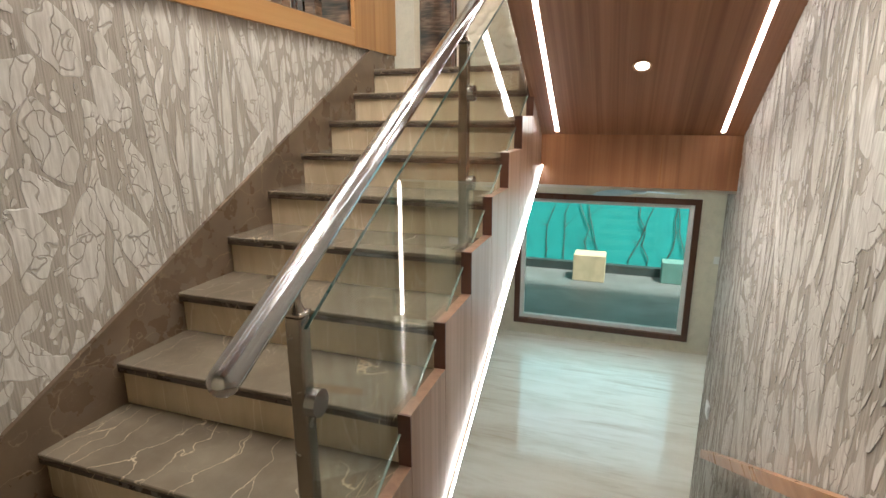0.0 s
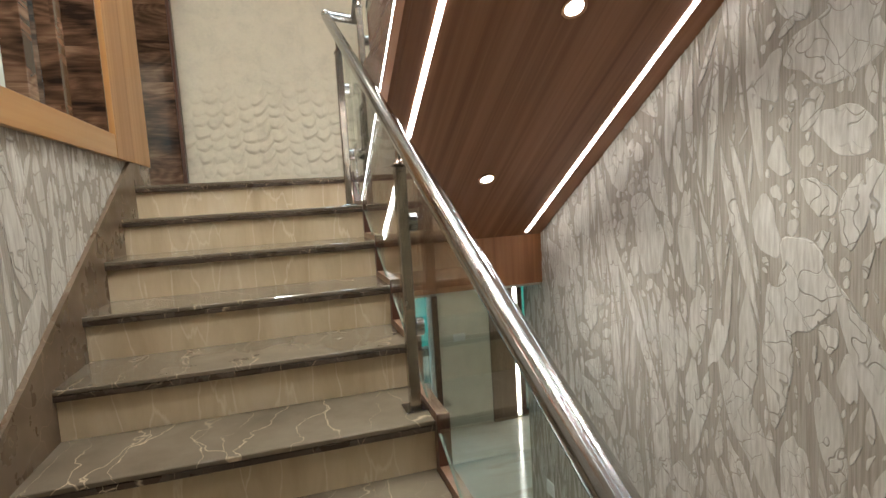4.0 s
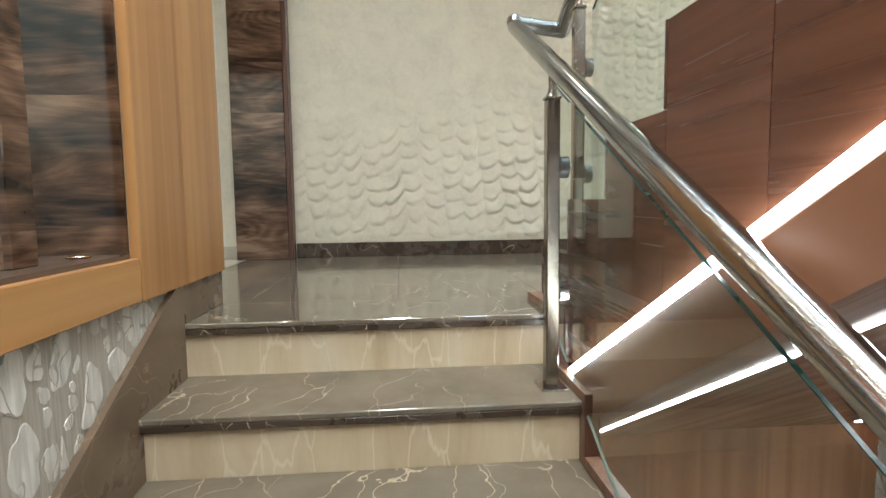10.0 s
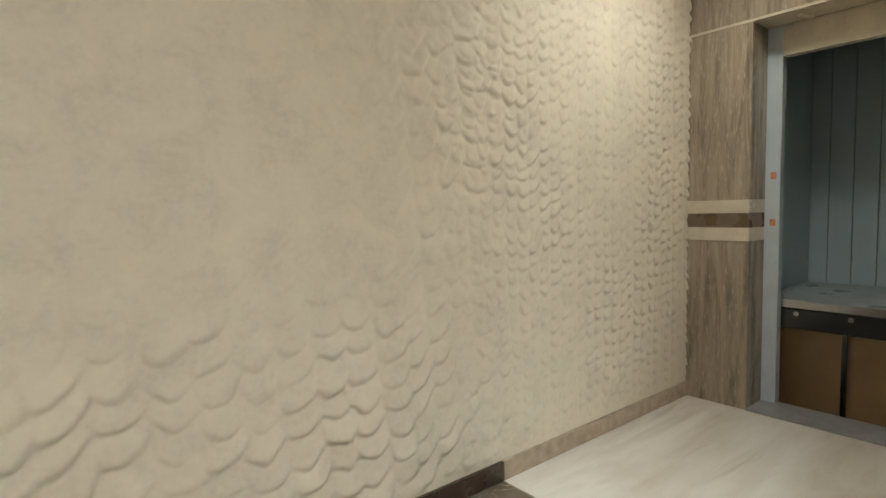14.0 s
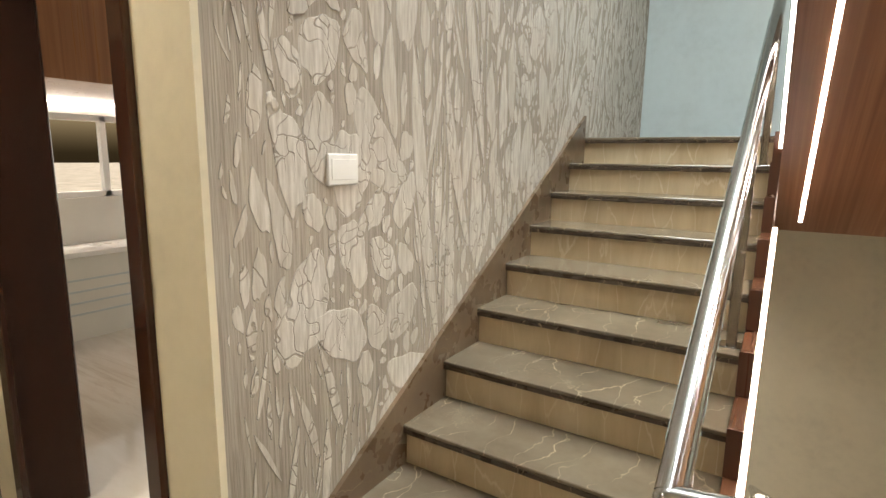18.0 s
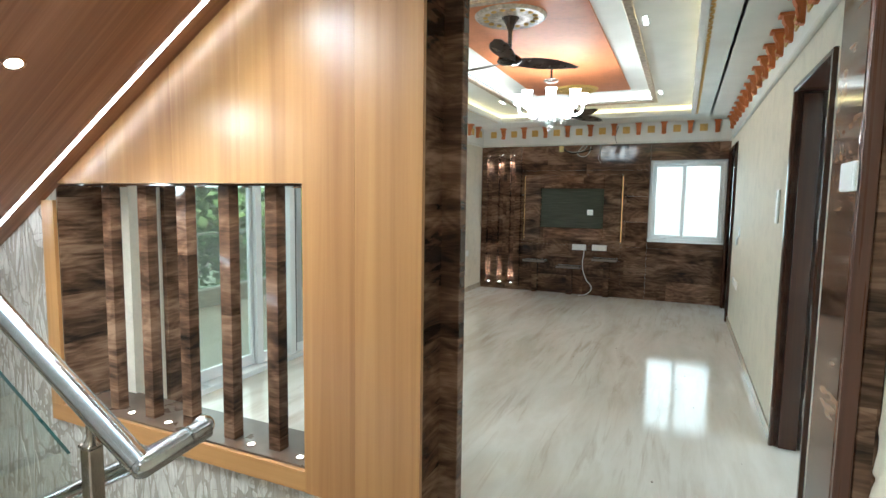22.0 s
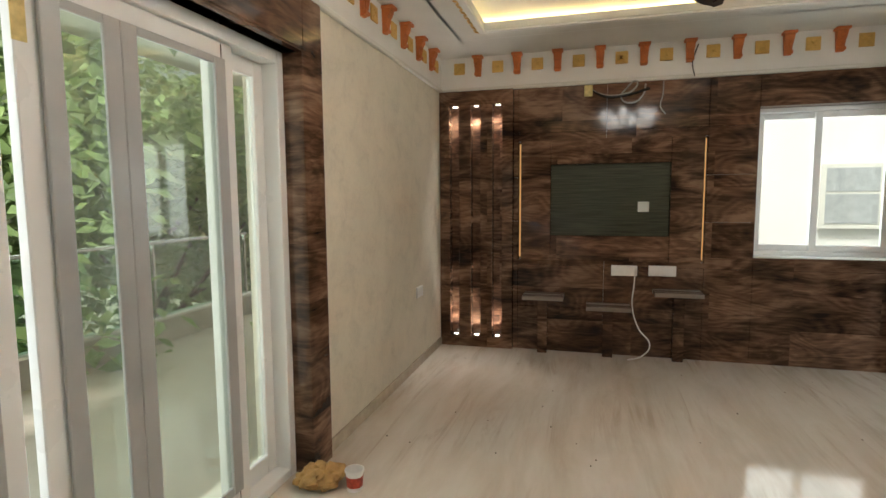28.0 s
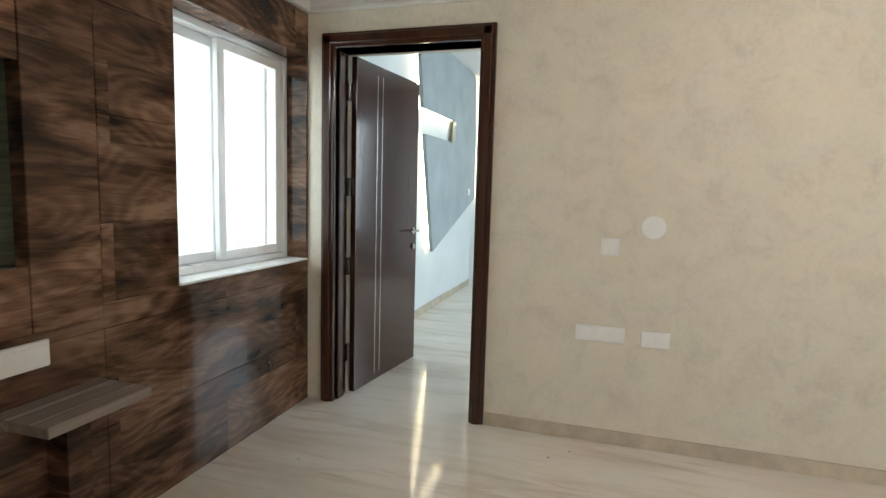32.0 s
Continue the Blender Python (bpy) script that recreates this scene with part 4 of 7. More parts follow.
# dark-clad jambs of the wide opening
jb = thing("opening_jamb", (-0.14, 0.36, 0), "dark burl laminate jamb of the wide opening", "jamb", kind="structure")
part("lining", box(-0.17, 0.0, 0.331, 0.347, 0, 2.36, 0.002), BURL, jb)
part("casing", box(-0.235, -0.172, 0.31, 0.432, 0, 2.36, 0.004), BURL, jb)
pl = thing("opening_pillar", (-0.2, 1.81, 0), "dark burl laminate pillar beside the wide opening", "pillar", kind="structure")
part("front", box(-0.35, -0.04, 1.752, 1.80, 0, ZWL, 0.003), BURL, pl)
part("side", box(-0.35, -0.016, 1.801, YN, 0, ZWL, 0.003), BURL, pl)
part("edge_trim", box(-0.039, -0.014, 1.754, 1.80, 0, ZWL, 0.003), EDGE, pl)
hd = thing("opening_head", (-0.15, 1.1, 2.36), "dark laminate head of the wide opening", "lintel", kind="structure")
part("soffit_board", box(-0.34, -0.245, 0.433, 1.751, 2.345, 2.371), BURL, hd)

# ---- hall ceiling: cornice, border, cove and trays ----
TX0, TX1, TY0, TY1 = -5.84, -1.0, -1.26, 1.32
ceil = bmesh.new()
xa, xb, ya, yb = XTV - 0.1, -0.28, YO, YN + 0.1
bx(ceil, xa, xb, ya, TY0, ZB, ZB + 0.05)
bx(ceil, xa, xb, TY1, yb, ZB, ZB + 0.05)
bx(ceil, xa, TX0, TY0, TY1, ZB, ZB + 0.05)
bx(ceil, TX1, xb, TY0, TY1, ZB, ZB + 0.05)
fixed("ceiling_border", ceil, OFFWHITE, "white ceiling border round the lit cove", "ceiling")
UX0, UX1, UY0, UY1 = TX0 + 0.42, TX1 - 0.42, TY0 + 0.42, TY1 - 0.42
ZT = ZB + 0.11
ceil = bmesh.new()
bx(ceil, TX0 - 0.25, TX1 + 0.25, TY0 - 0.25, UY0, ZT, ZT + 0.03)
bx(ceil, TX0 - 0.25, TX1 + 0.25, UY1, TY1 + 0.25, ZT, ZT + 0.03)
bx(ceil, TX0 - 0.25, UX0, UY0, UY1, ZT, ZT + 0.03)
bx(ceil, UX1, TX1 + 0.25, UY0, UY1, ZT, ZT + 0.03)
bx(ceil, TX0 - 0.25, TX0 - 0.23, TY0 - 0.25, TY1 + 0.25, ZB, ZT)
bx(ceil, TX1 + 0.23, TX1 + 0.25, TY0 - 0.25, TY1 + 0.25, ZB, ZT)
bx(ceil, TX0 - 0.25, TX1 + 0.25, TY0 - 0.25, TY0 - 0.23, ZB, ZT)
bx(ceil, TX0 - 0.25, TX1 + 0.25, TY1 + 0.23, TY1 + 0.25, ZB, ZT)
bx(ceil, UX0 - 0.12, UX1 + 0.12, UY0 - 0.12, UY1 + 0.12, ZT + 0.12, ZT + 0.15)
fixed("ceiling_tray", ceil, WHITE, "white stepped ceiling tray", "ceiling")
ORANGE = plaster("orange_swirl_paint", (0.58, 0.20, 0.075), 2.5, 0.12, 0.05)
fixed("ceiling_panel", box(UX0 + 0.26, UX1 - 0.26, UY0 + 0.28, UY1 - 0.28, ZT + 0.105, ZT + 0.119), ORANGE, "orange painted ceiling panel", "ceiling")
COVE = glow("cove_light", (1.0, 0.78, 0.38), 6)
for a in ((TX0 - 0.20, TX1 + 0.20, TY0 - 0.20, TY0 - 0.17), (TX0 - 0.20, TX1 + 0.20, TY1 + 0.17, TY1 + 0.20), (TX0 - 0.20, TX0 - 0.17, TY0 - 0.16, TY1 + 0.16), (TX1 + 0.17, TX1 + 0.20, TY0 - 0.16, TY1 + 0.16)):
    o = part("cove_strip", box(*a, ZB + 0.055, ZB + 0.07), COVE, None)
    tagged(o, "warm light strip hidden in the ceiling cove", "light strip", "cove strips")
COVE2 = glow("cove_light_white", (1.0, 0.93, 0.80), 3.3)
for a in ((UX0 - 0.08, UX1 + 0.08, UY0 - 0.08, UY0 - 0.06), (UX0 - 0.08, UX1 + 0.08, UY1 + 0.06, UY1 + 0.08), (UX0 - 0.08, UX0 - 0.06, UY0 - 0.05, UY1 + 0.05), (UX1 + 0.06, UX1 + 0.08, UY0 - 0.05, UY1 + 0.05)):
    o = part("cove_strip", box(*a, ZT + 0.035, ZT + 0.05), COVE2, None)
    tagged(o, "white light strip hidden in the upper tray", "light strip", "cove strips")

# cornice band
co = thing("cornice", (-3.4, 0, ZW), "white cornice with orange corbels and yellow square tiles", "cornice", kind="structure")
for a in ((XTV - 0.06, XTV + 0.012, YLS, YN), (-0.29, -0.27, YLS, YN), (XTV, -0.28, YLS - 0.002, YLS + 0.012), (XTV, -0.28, YN - 0.012, YN + 0.002)):
    part("frieze", box(*a, ZW + 0.03, ZB), WHITE, co)
for a in ((XTV - 0.06, XTV + 0.03, YLS, YN), (XTV, -0.28, YLS, YLS + 0.03), (XTV, -0.28, YN - 0.03, YN)):
    part("bead", box(*a, ZW, ZW + 0.03, 0.006), OFFWHITE, co)
GOLD = plaster("yellow_gold_paint", (0.62, 0.38, 0.10), 30, 0.12, 0.2)
TERRA = plaster("orange_terracotta_paint", (0.52, 0.15, 0.035), 30, 0.15, 0.2)


def corbel_mesh():
    """Scrolled bracket, its back on the plane y = 0, towards +y, hanging below z = 0."""
    bm = bmesh.new()
    pts = [(0, -0.17), (0.02, -0.17), (0.03, -0.15), (0.026, -0.12), (0.03, -0.09), (0.05, -0.06), (0.06, -0.035), (0.06, -0.02), (0.075, -0.018), (0.075, 0), (0, 0)]
    prism(pts, "x", -0.034, 0.034, bm)
    for v in bm.verts:
        v.co.x *= 0.72 + 0.28 * min(1, (v.co.z + 0.17) / 0.12)
    bx(bm, -0.045, 0.045, 0, 0.08, -0.018, 0)
    for s in (-0.02, 0, 0.02):
        tube(bm, (s * 0.8, 0.028, -0.14), (s, 0.04, -0.075), 0.006, 6)
    tube(bm, (-0.03, 0.03, -0.15), (0.03, 0.03, -0.15), 0.014, 8)
    return bm


def square_mesh():
    bm = bmesh.new()
    bx(bm, -0.05, 0.05, 0, 0.012, -0.145, -0.045, 0.003)
    bx(bm, -0.036, 0.036, 0.012, 0.016, -0.131, -0.059, 0.002)
    for a in range(4):
        t = math.pi / 4 + a * math.pi / 2
        tube(bm, (0, 0.016, -0.095), (0.028 * math.cos(t), 0.018, -0.095 + 0.028 * math.sin(t)), 0.008, 6, 0.003)
    ball(bm, (0, 0.016, -0.095), 0.012, 8)
    return bm


cor = part("corbel", corbel_mesh(), TERRA, co, "orange moulded corbel", at=(0, 0, 0))
sqr = part("square_tile", square_mesh(), GOLD, co, "yellow moulded square", at=(0, 0, 0))
base = origin(co)


def along(start, stop, place, rz):
    n = max(2, int(round(abs(stop - start) / 0.178)))
    for k in range(n):
        s = start + (stop - start) * (k + 0.5) / n
        o = (cor if k % 2 else sqr).copy()
        scene.collection.objects.link(o)
        o.parent = co
        o.location = Vector((*place(s), ZB - 0.004)) - base
        o.rotation_euler = (0, 0, radians(rz))


along(YLS + 0.1, YN - 0.1, lambda s: (XTV + 0.012, s), -90)
along(XTV + 0.1, -0.35, lambda s: (s, YLS + 0.012), 0)
along(-0.35, XTV + 0.1, lambda s: (s, YN - 0.012), 180)
bpy.data.objects.remove(cor)
bpy.data.objects.remove(sqr)

# ornamental strip along the cove edge
orn = thing("cove_moulding", (-3.4, 0, ZB), "carved leaf moulding along the cove edge", "moulding", kind="structure")
MOULD = plain("gilded_grey_moulding", (0.50, 0.40, 0.30), 0.4, 0.1, 0.2, 30)
for a in ((TX0 - 0.05, TX1 + 0.05, TY0 - 0.05, TY0), (TX0 - 0.05, TX1 + 0.05, TY1, TY1 + 0.05), (TX0 - 0.05, TX0, TY0, TY1), (TX1, TX1 + 0.05, TY0, TY1)):
    part("bead", box(*a, ZB - 0.018, ZB - 0.001, 0.005), WHITE, orn)
leaf = bmesh.new()
for (x0, y0, x1, y1) in ((TX0 - 0.07, TY0 - 0.07, TX1 + 0.07, TY0 - 0.07), (TX0 - 0.07, TY1 + 0.07, TX1 + 0.07, TY1 + 0.07), (TX0 - 0.07, TY0 - 0.07, TX0 - 0.07, TY1 + 0.07), (TX1 + 0.07, TY0, TX1 + 0.07, TY1)):
    L = math.hypot(x1 - x0, y1 - y0)
    n = int(L / 0.055)
    for k in range(n):
        f = (k + 0.5) / n
        r = bmesh.ops.create_icosphere(leaf, subdivisions=1, radius=0.017, matrix=Matrix.Translation((x0 + (x1 - x0) * f, y0 + (y1 - y0) * f, ZB - 0.002)) @ Matrix.Rotation(math.atan2(y1 - y0, x1 - x0) + (0.5 if k % 2 else -0.5), 4, "Z") @ Matrix.Diagonal((1.5, 0.8, 0.5, 1)))
o = part("leaf_row", leaf, GOLD, orn, "gilded leaf beads")
o["kind"] = "stuff"
for a in ((UX0 - 0.03, UX1 + 0.03, UY0 - 0.03, UY0 + 0.03), (UX0 - 0.03, UX1 + 0.03, UY1 - 0.03, UY1 + 0.03), (UX0 - 0.03, UX0 + 0.03, UY0, UY1), (UX1 - 0.03, UX1 + 0.03, UY0, UY1)):
    part("tray_moulding", box(*a, ZT - 0.022, ZT - 0.001, 0.006), MOULD, orn, "silvered tray moulding")

# ---- panelled end wall ----
tvw = thing("tv_wall_panelling", (XTV, 0, 0), "glossy dark burl laminate panelling with a recessed screen bay", "wall panelling", kind="structure")
PX = XTV - 0.056
RY0, RY1, RZ0, RZ1 = -1.07, 0.42, 0.83, 1.88       # frame round the screen bay
SY0, SY1, SZ0, SZ1 = -0.81, 0.17, 1.05, 1.67
def slab(name, y0, y1, z0, z1, x1=XTV, x0=PX, mat=None, label=""):
    return part(name, box(x0, x1, y0, y1, z0, z1, 0.0015), mat or BURL, tvw, label)


# panels to either side and above and below, as boards
for z0, z1 in ((0.0, 0.4), (0.402, 0.78), (0.782, 1.17), (1.172, 1.56), (1.562, 1.95), (1.952, ZW)):
    for y0, y1 in ((-1.142, RY0 - 0.03), (RY0 - 0.028, -0.35), (-0.348, RY1 + 0.028), (RY1 + 0.03, TWY0 - 0.002), (TWY0, TWY1), (TWY1 + 0.002, YN)):
        if y0 >= RY0 - 0.03 and y1 <= RY1 + 0.03 and z1 > RZ0 - 0.04 and z0 < RZ1 + 0.04:
            continue
        if y0 == TWY0 and z1 > TWZ0 and z0 < TWZ1:
            if z0 < TWZ0:
                slab("board", y0, y1, z0, TWZ0 - 0.012)
            if z1 > TWZ1:
                slab("board", y0, y1, TWZ1 + 0.002, z1)
            continue
        slab("board", y0, y1, z0, z1)
slab("board", RY0 - 0.03, -0.35, 0.782, RZ0 - 0.002)
slab("board", -0.348, RY1 + 0.03, 0.782, RZ0 - 0.002)
slab("board", RY0 - 0.03, -0.35, RZ1 + 0.002, 1.95)
slab("board", -0.348, RY1 + 0.03, RZ1 + 0.002, 1.95)
# framed bay
part("bay_back", box(PX - 0.004, PX + 0.01, RY0 - 0.03, RY1 + 0.03, RZ0, RZ1), BURL, tvw)
for y0, y1, z0, z1 in ((RY0, SY0, RZ0, RZ1), (SY1, RY1, RZ0, RZ1), (SY0, SY1, SZ1, RZ1), (SY0, SY1, RZ0, SZ0)):
    part("bay_frame", box(PX + 0.011, XTV + 0.035, y0 + 0.001, y1 - 0.001, z0 + 0.001, z1 - 0.001, 0.003), BURL, tvw)
SCREEN = Mat("grey_green_brushed_laminate", 0.18)
nn = SCREEN.noise(SCREEN.map((1, 2.0, 60)), 1.5, 5, 0.6)
SCREEN.color(SCREEN.ramp(nn, (0.3, (0.028, 0.034, 0.022)), (0.7, (0.075, 0.082, 0.055))))
part("screen_bay", box(PX + 0.011, PX + 0.03, SY0, SY1, SZ0, SZ1), SCREEN.m, tvw, "grey-green brushed laminate back of the screen bay")
AMBER = glow("amber_strip", (1.0, 0.60, 0.22), 0.24)
for y in (RY0 - 0.022, RY1 + 0.010):
    part("amber_light", box(PX + 0.011, PX + 0.02, y, y + 0.012, RZ0 + 0.02, RZ1 - 0.02), AMBER, tvw, "amber light strip beside the screen bay")
# slotted niche panel
part("niche_back", box(PX - 0.004, PX, YLS + 0.002, -1.144, 0.0, ZW), BURL, tvw)
slots = (-1.68, -1.482, -1.284)
NP = XTV + 0.045
for y0, y1 in ((YLS + 0.002, slots[0] - 0.045), (slots[0] + 0.045, slots[1] - 0.045), (slots[1] + 0.045, slots[2] - 0.045), (slots[2] + 0.045, -1.144)):
    part("niche_stile", box(PX + 0.001, NP, y0, y1, 0.10, 2.215, 0.002), BURL, tvw)
part("niche_rail", box(PX + 0.001, NP, YLS + 0.002, -1.144, 0.0, 0.0995, 0.002), BURL, tvw)
part("niche_rail", box(PX + 0.001, NP, YLS + 0.002, -1.144, 2.2155, ZW, 0.002), BURL, tvw)
for y in slots:
    for z, d in ((0.101, 1), (2.214, -1)):
        downlight((XTV - 0.0, y, z), (0, 0, d), 0.03)
        spot("niche_beam", (XTV - 0.0, y, z + d * 0.02), (XTV - 0.02, y, z + d * 1.0), 11.0, 80, (1, 0.91, 0.84), 0.8, 0.015)


# Greyer laminate of the tops; their gloss reflection is painted in as paler colour.
SHELF = veneer("greyish_laminate_gloss_paled", (0.13, 0.105, 0.088), (0.21, 0.175, 0.15), (0.29, 0.245, 0.21), "y", 0.25)


def tee_shelf(y0, y1, yp, top, label):
    t = thing("wall_shelf", (XTV + 0.1, (y0 + y1) / 2, 0), label, "shelf", "T-shaped shelves")
    part("top", box(XTV, XTV + 0.24, y0, y1, top - 0.035, top, 0.003), SHELF, t, "greyish brown laminate top, paled to imitate its glossy reflection")
    part("leg", box(XTV + 0.001, XTV + 0.10, yp, yp + 0.085, 0, top - 0.0355, 0.003), BURL, t)
    return t


tee_shelf(-1.03, -0.68, -0.91, 0.535, "dark laminate T-shaped wall shelf of middle height")
tee_shelf(-0.49, -0.13, -0.35, 0.465, "dark laminate T-shaped wall shelf, the lowest of three")
tee_shelf(0.05, 0.42, 0.215, 0.605, "dark laminate T-shaped wall shelf, the tallest of three")


def plate(name, c, wid, hgt, nrm, gangs=1, label="white plastic switch plate", cat="switch"):
    """A wiring plate at c, facing along nrm, one of +x, -x, +y, -y."""
    t = thing(name, c, label, cat)
    x, y, z = c
    s = 1 if nrm[0] == "+" else -1

    def bb(u0, u1, z0, z1, d0, d1, bev=0.0):
        if nrm[1] == "x":
            return box(x + s * d0 if s > 0 else x - d1, x + s * d1 if s > 0 else x - d0, y + u0, y + u1, z + z0, z + z1, bev)
        return box(x + u0, x + u1, y + s * d0 if s > 0 else y - d1, y + s * d1 if s > 0 else y - d0, z + z0, z + z1, bev)
    part("plate", bb(-wid / 2, wid / 2, -hgt / 2, hgt / 2, 0, 0.012, 0.004), PLASTIC, t)
    n = gangs
    for k in range(n):
        u0, u1 = -wid / 2 + 0.012 + k * (wid - 0.024) / n, -wid / 2 + 0.012 + (k + 1) * (wid - 0.024) / n
        part("rocker", bb(u0 + 0.001, u1 - 0.001, -hgt / 2 + 0.016, hgt / 2 - 0.016, 0.012, 0.0145, 0.001), PLASTIC, t)
    return t


plate("wall_socket", (PX + 0.03, -0.036, 1.30), 0.09, 0.088, "+x", 1, "square white socket in the screen bay", "socket")
plate("wall_socket", (XTV + 0.0005, -0.18, 0.75), 0.215, 0.092, "+x", 3, "long white socket plate on the dark panelling", "socket")
plate("wall_socket", (XTV + 0.0005, 0.128, 0.755), 0.22, 0.09, "+x", 3, "long white socket plate on the dark panelling", "socket")
plate("light_switch", (-0.092, 1.7515, 1.565), 0.155, 0.09, "-y", 1, "white switch plate on the dark pillar")
plate("light_switch", (XR - 0.002, -0.052, 1.408), 0.13, 0.092, "-x", 1, "white switch plate on the patterned stair wall")
plate("light_switch", (-4.822, YN - 0.0005, 1.06), 0.095, 0.09, "-y", 1, "square white switch plate on the cream wall")
plate("wall_socket", (-4.85, YN - 0.0005, 0.595), 0.25, 0.085, "-y", 3, "long white socket plate low on the cream wall")
plate("wall_socket", (-4.575, YN - 0.0005, 0.59), 0.14, 0.085, "-y", 2, "white socket plate low on the cream wall")
t = thing("round_blank_plate", (-4.618, YN - 0.004, 1.168), "round white blanking plate with two screws", "cover plate")
bm = bmesh.new()
tube(bm, (-4.618, YN, 1.168), (-4.618, YN - 0.008, 1.168), 0.058, 28)
part("disc", bm, PLASTIC, t, smooth=True)
plate("light_switch", (-2.165, YN - 0.0005, 1.46), 0.09, 0.22, "-y", 2, "tall white switch plate by the door")
plate("wall_socket", (-5.9, YLS + 0.0005, 0.62), 0.16, 0.09, "+y", 2, "white socket plate on the cream wall", "socket")

# cord hanging from the sockets
cu = bpy.data.curves.new("cord", "CURVE")
cu.dimensions, cu.bevel_depth, cu.bevel_resolution = "3D", 0.006, 2
sp = cu.splines.new("BEZIER")
cord = [(XTV + 0.03, -0.09, 0.76), (XTV + 0.05, -0.10, 0.62), (XTV + 0.05, -0.11, 0.46), (XTV + 0.03, -0.05, 0.25), (XTV + 0.06, 0.04, 0.12), (XTV + 0.10, -0.02, 0.035), (XTV + 0.16, -0.14, 0.008)]
sp.bezier_points.add(len(cord) - 1)
for bp, c in zip(sp.bezier_points, cord):
    bp.co = c
    bp.handle_left_type = bp.handle_right_type = "AUTO"
o = new("power_cord", cu)
cu.materials.append(PLASTIC)
tagged(o, "thin white power cord trailing to the floor", "cord")

# window of the panelled wall
def sliding_sash(t, x, y0, y1, z0, z1, depth=0.03, wid=0.05):
    f = bmesh.new()
    bx(f, x, x + depth, y0, y0 + wid, z0, z1, 0.003)
    bx(f, x, x + depth, y1 - wid, y1, z0, z1, 0.003)
    bx(f, x, x + depth, y0 + wid, y1 - wid, z0, z0 + wid, 0.003)
    bx(f, x, x + depth, y0 + wid, y1 - wid, z1 - wid, z1, 0.003)
    s = part("sash", f, UPVC, t)
    p = part("pane", box(x + depth * 0.4, x + depth * 0.6, y0 + wid, y1 - wid, z0 + wid, z1 - wid), GLASS, s)
    p.visible_shadow = False


win = thing("window_tv", (XTV - 0.05, 1.2, TWZ0), "white two-panel sliding window in the dark panelling", "window", kind="structure")
f = bmesh.new()
fx0, fx1 = XTV - 0.25, XTV - 0.13
bx(f, fx0, fx1, TWY0, TWY0 + 0.035, TWZ0, TWZ1, 0.003)
bx(f, fx0, fx1, TWY1 - 0.035, TWY1, TWZ0, TWZ1, 0.003)
bx(f, fx0, fx1, TWY0 + 0.035, TWY1 - 0.035, TWZ0, TWZ0 + 0.035, 0.003)
bx(f, fx0, fx1, TWY0 + 0.035, TWY1 - 0.035, TWZ1 - 0.035, TWZ1, 0.003)
part("frame", f, UPVC, win)
sliding_sash(win, XTV - 0.225, TWY0 + 0.036, 1.31, TWZ0 + 0.036, TWZ1 - 0.036)
sliding_sash(win, XTV - 0.18, 1.255, TWY1 - 0.036, TWZ0 + 0.036, TWZ1 - 0.036)
part("sill", box(XTV - 0.25, XTV + 0.012, TWY0, TWY1, TWZ0 - 0.012, TWZ0 - 0.001, 0.002), UPVC, win)
part("reveal", box(XTV - 0.25, XTV - 0.001, TWY1 + 0.001, TWY1 + 0.013, TWZ0, TWZ1), BURL, win, "dark laminate lining of the reveal")
part("reveal", box(XTV - 0.25, XTV - 0.001, TWY0 - 0.013, TWY0 - 0.001, TWZ0, TWZ1), BURL, win, "dark laminate lining of the reveal")
part("reveal", box(XTV - 0.25, XTV - 0.001, TWY0, TWY1, TWZ1 + 0.001, TWZ1 + 0.013), BURL, win, "dark laminate lining of the reveal")

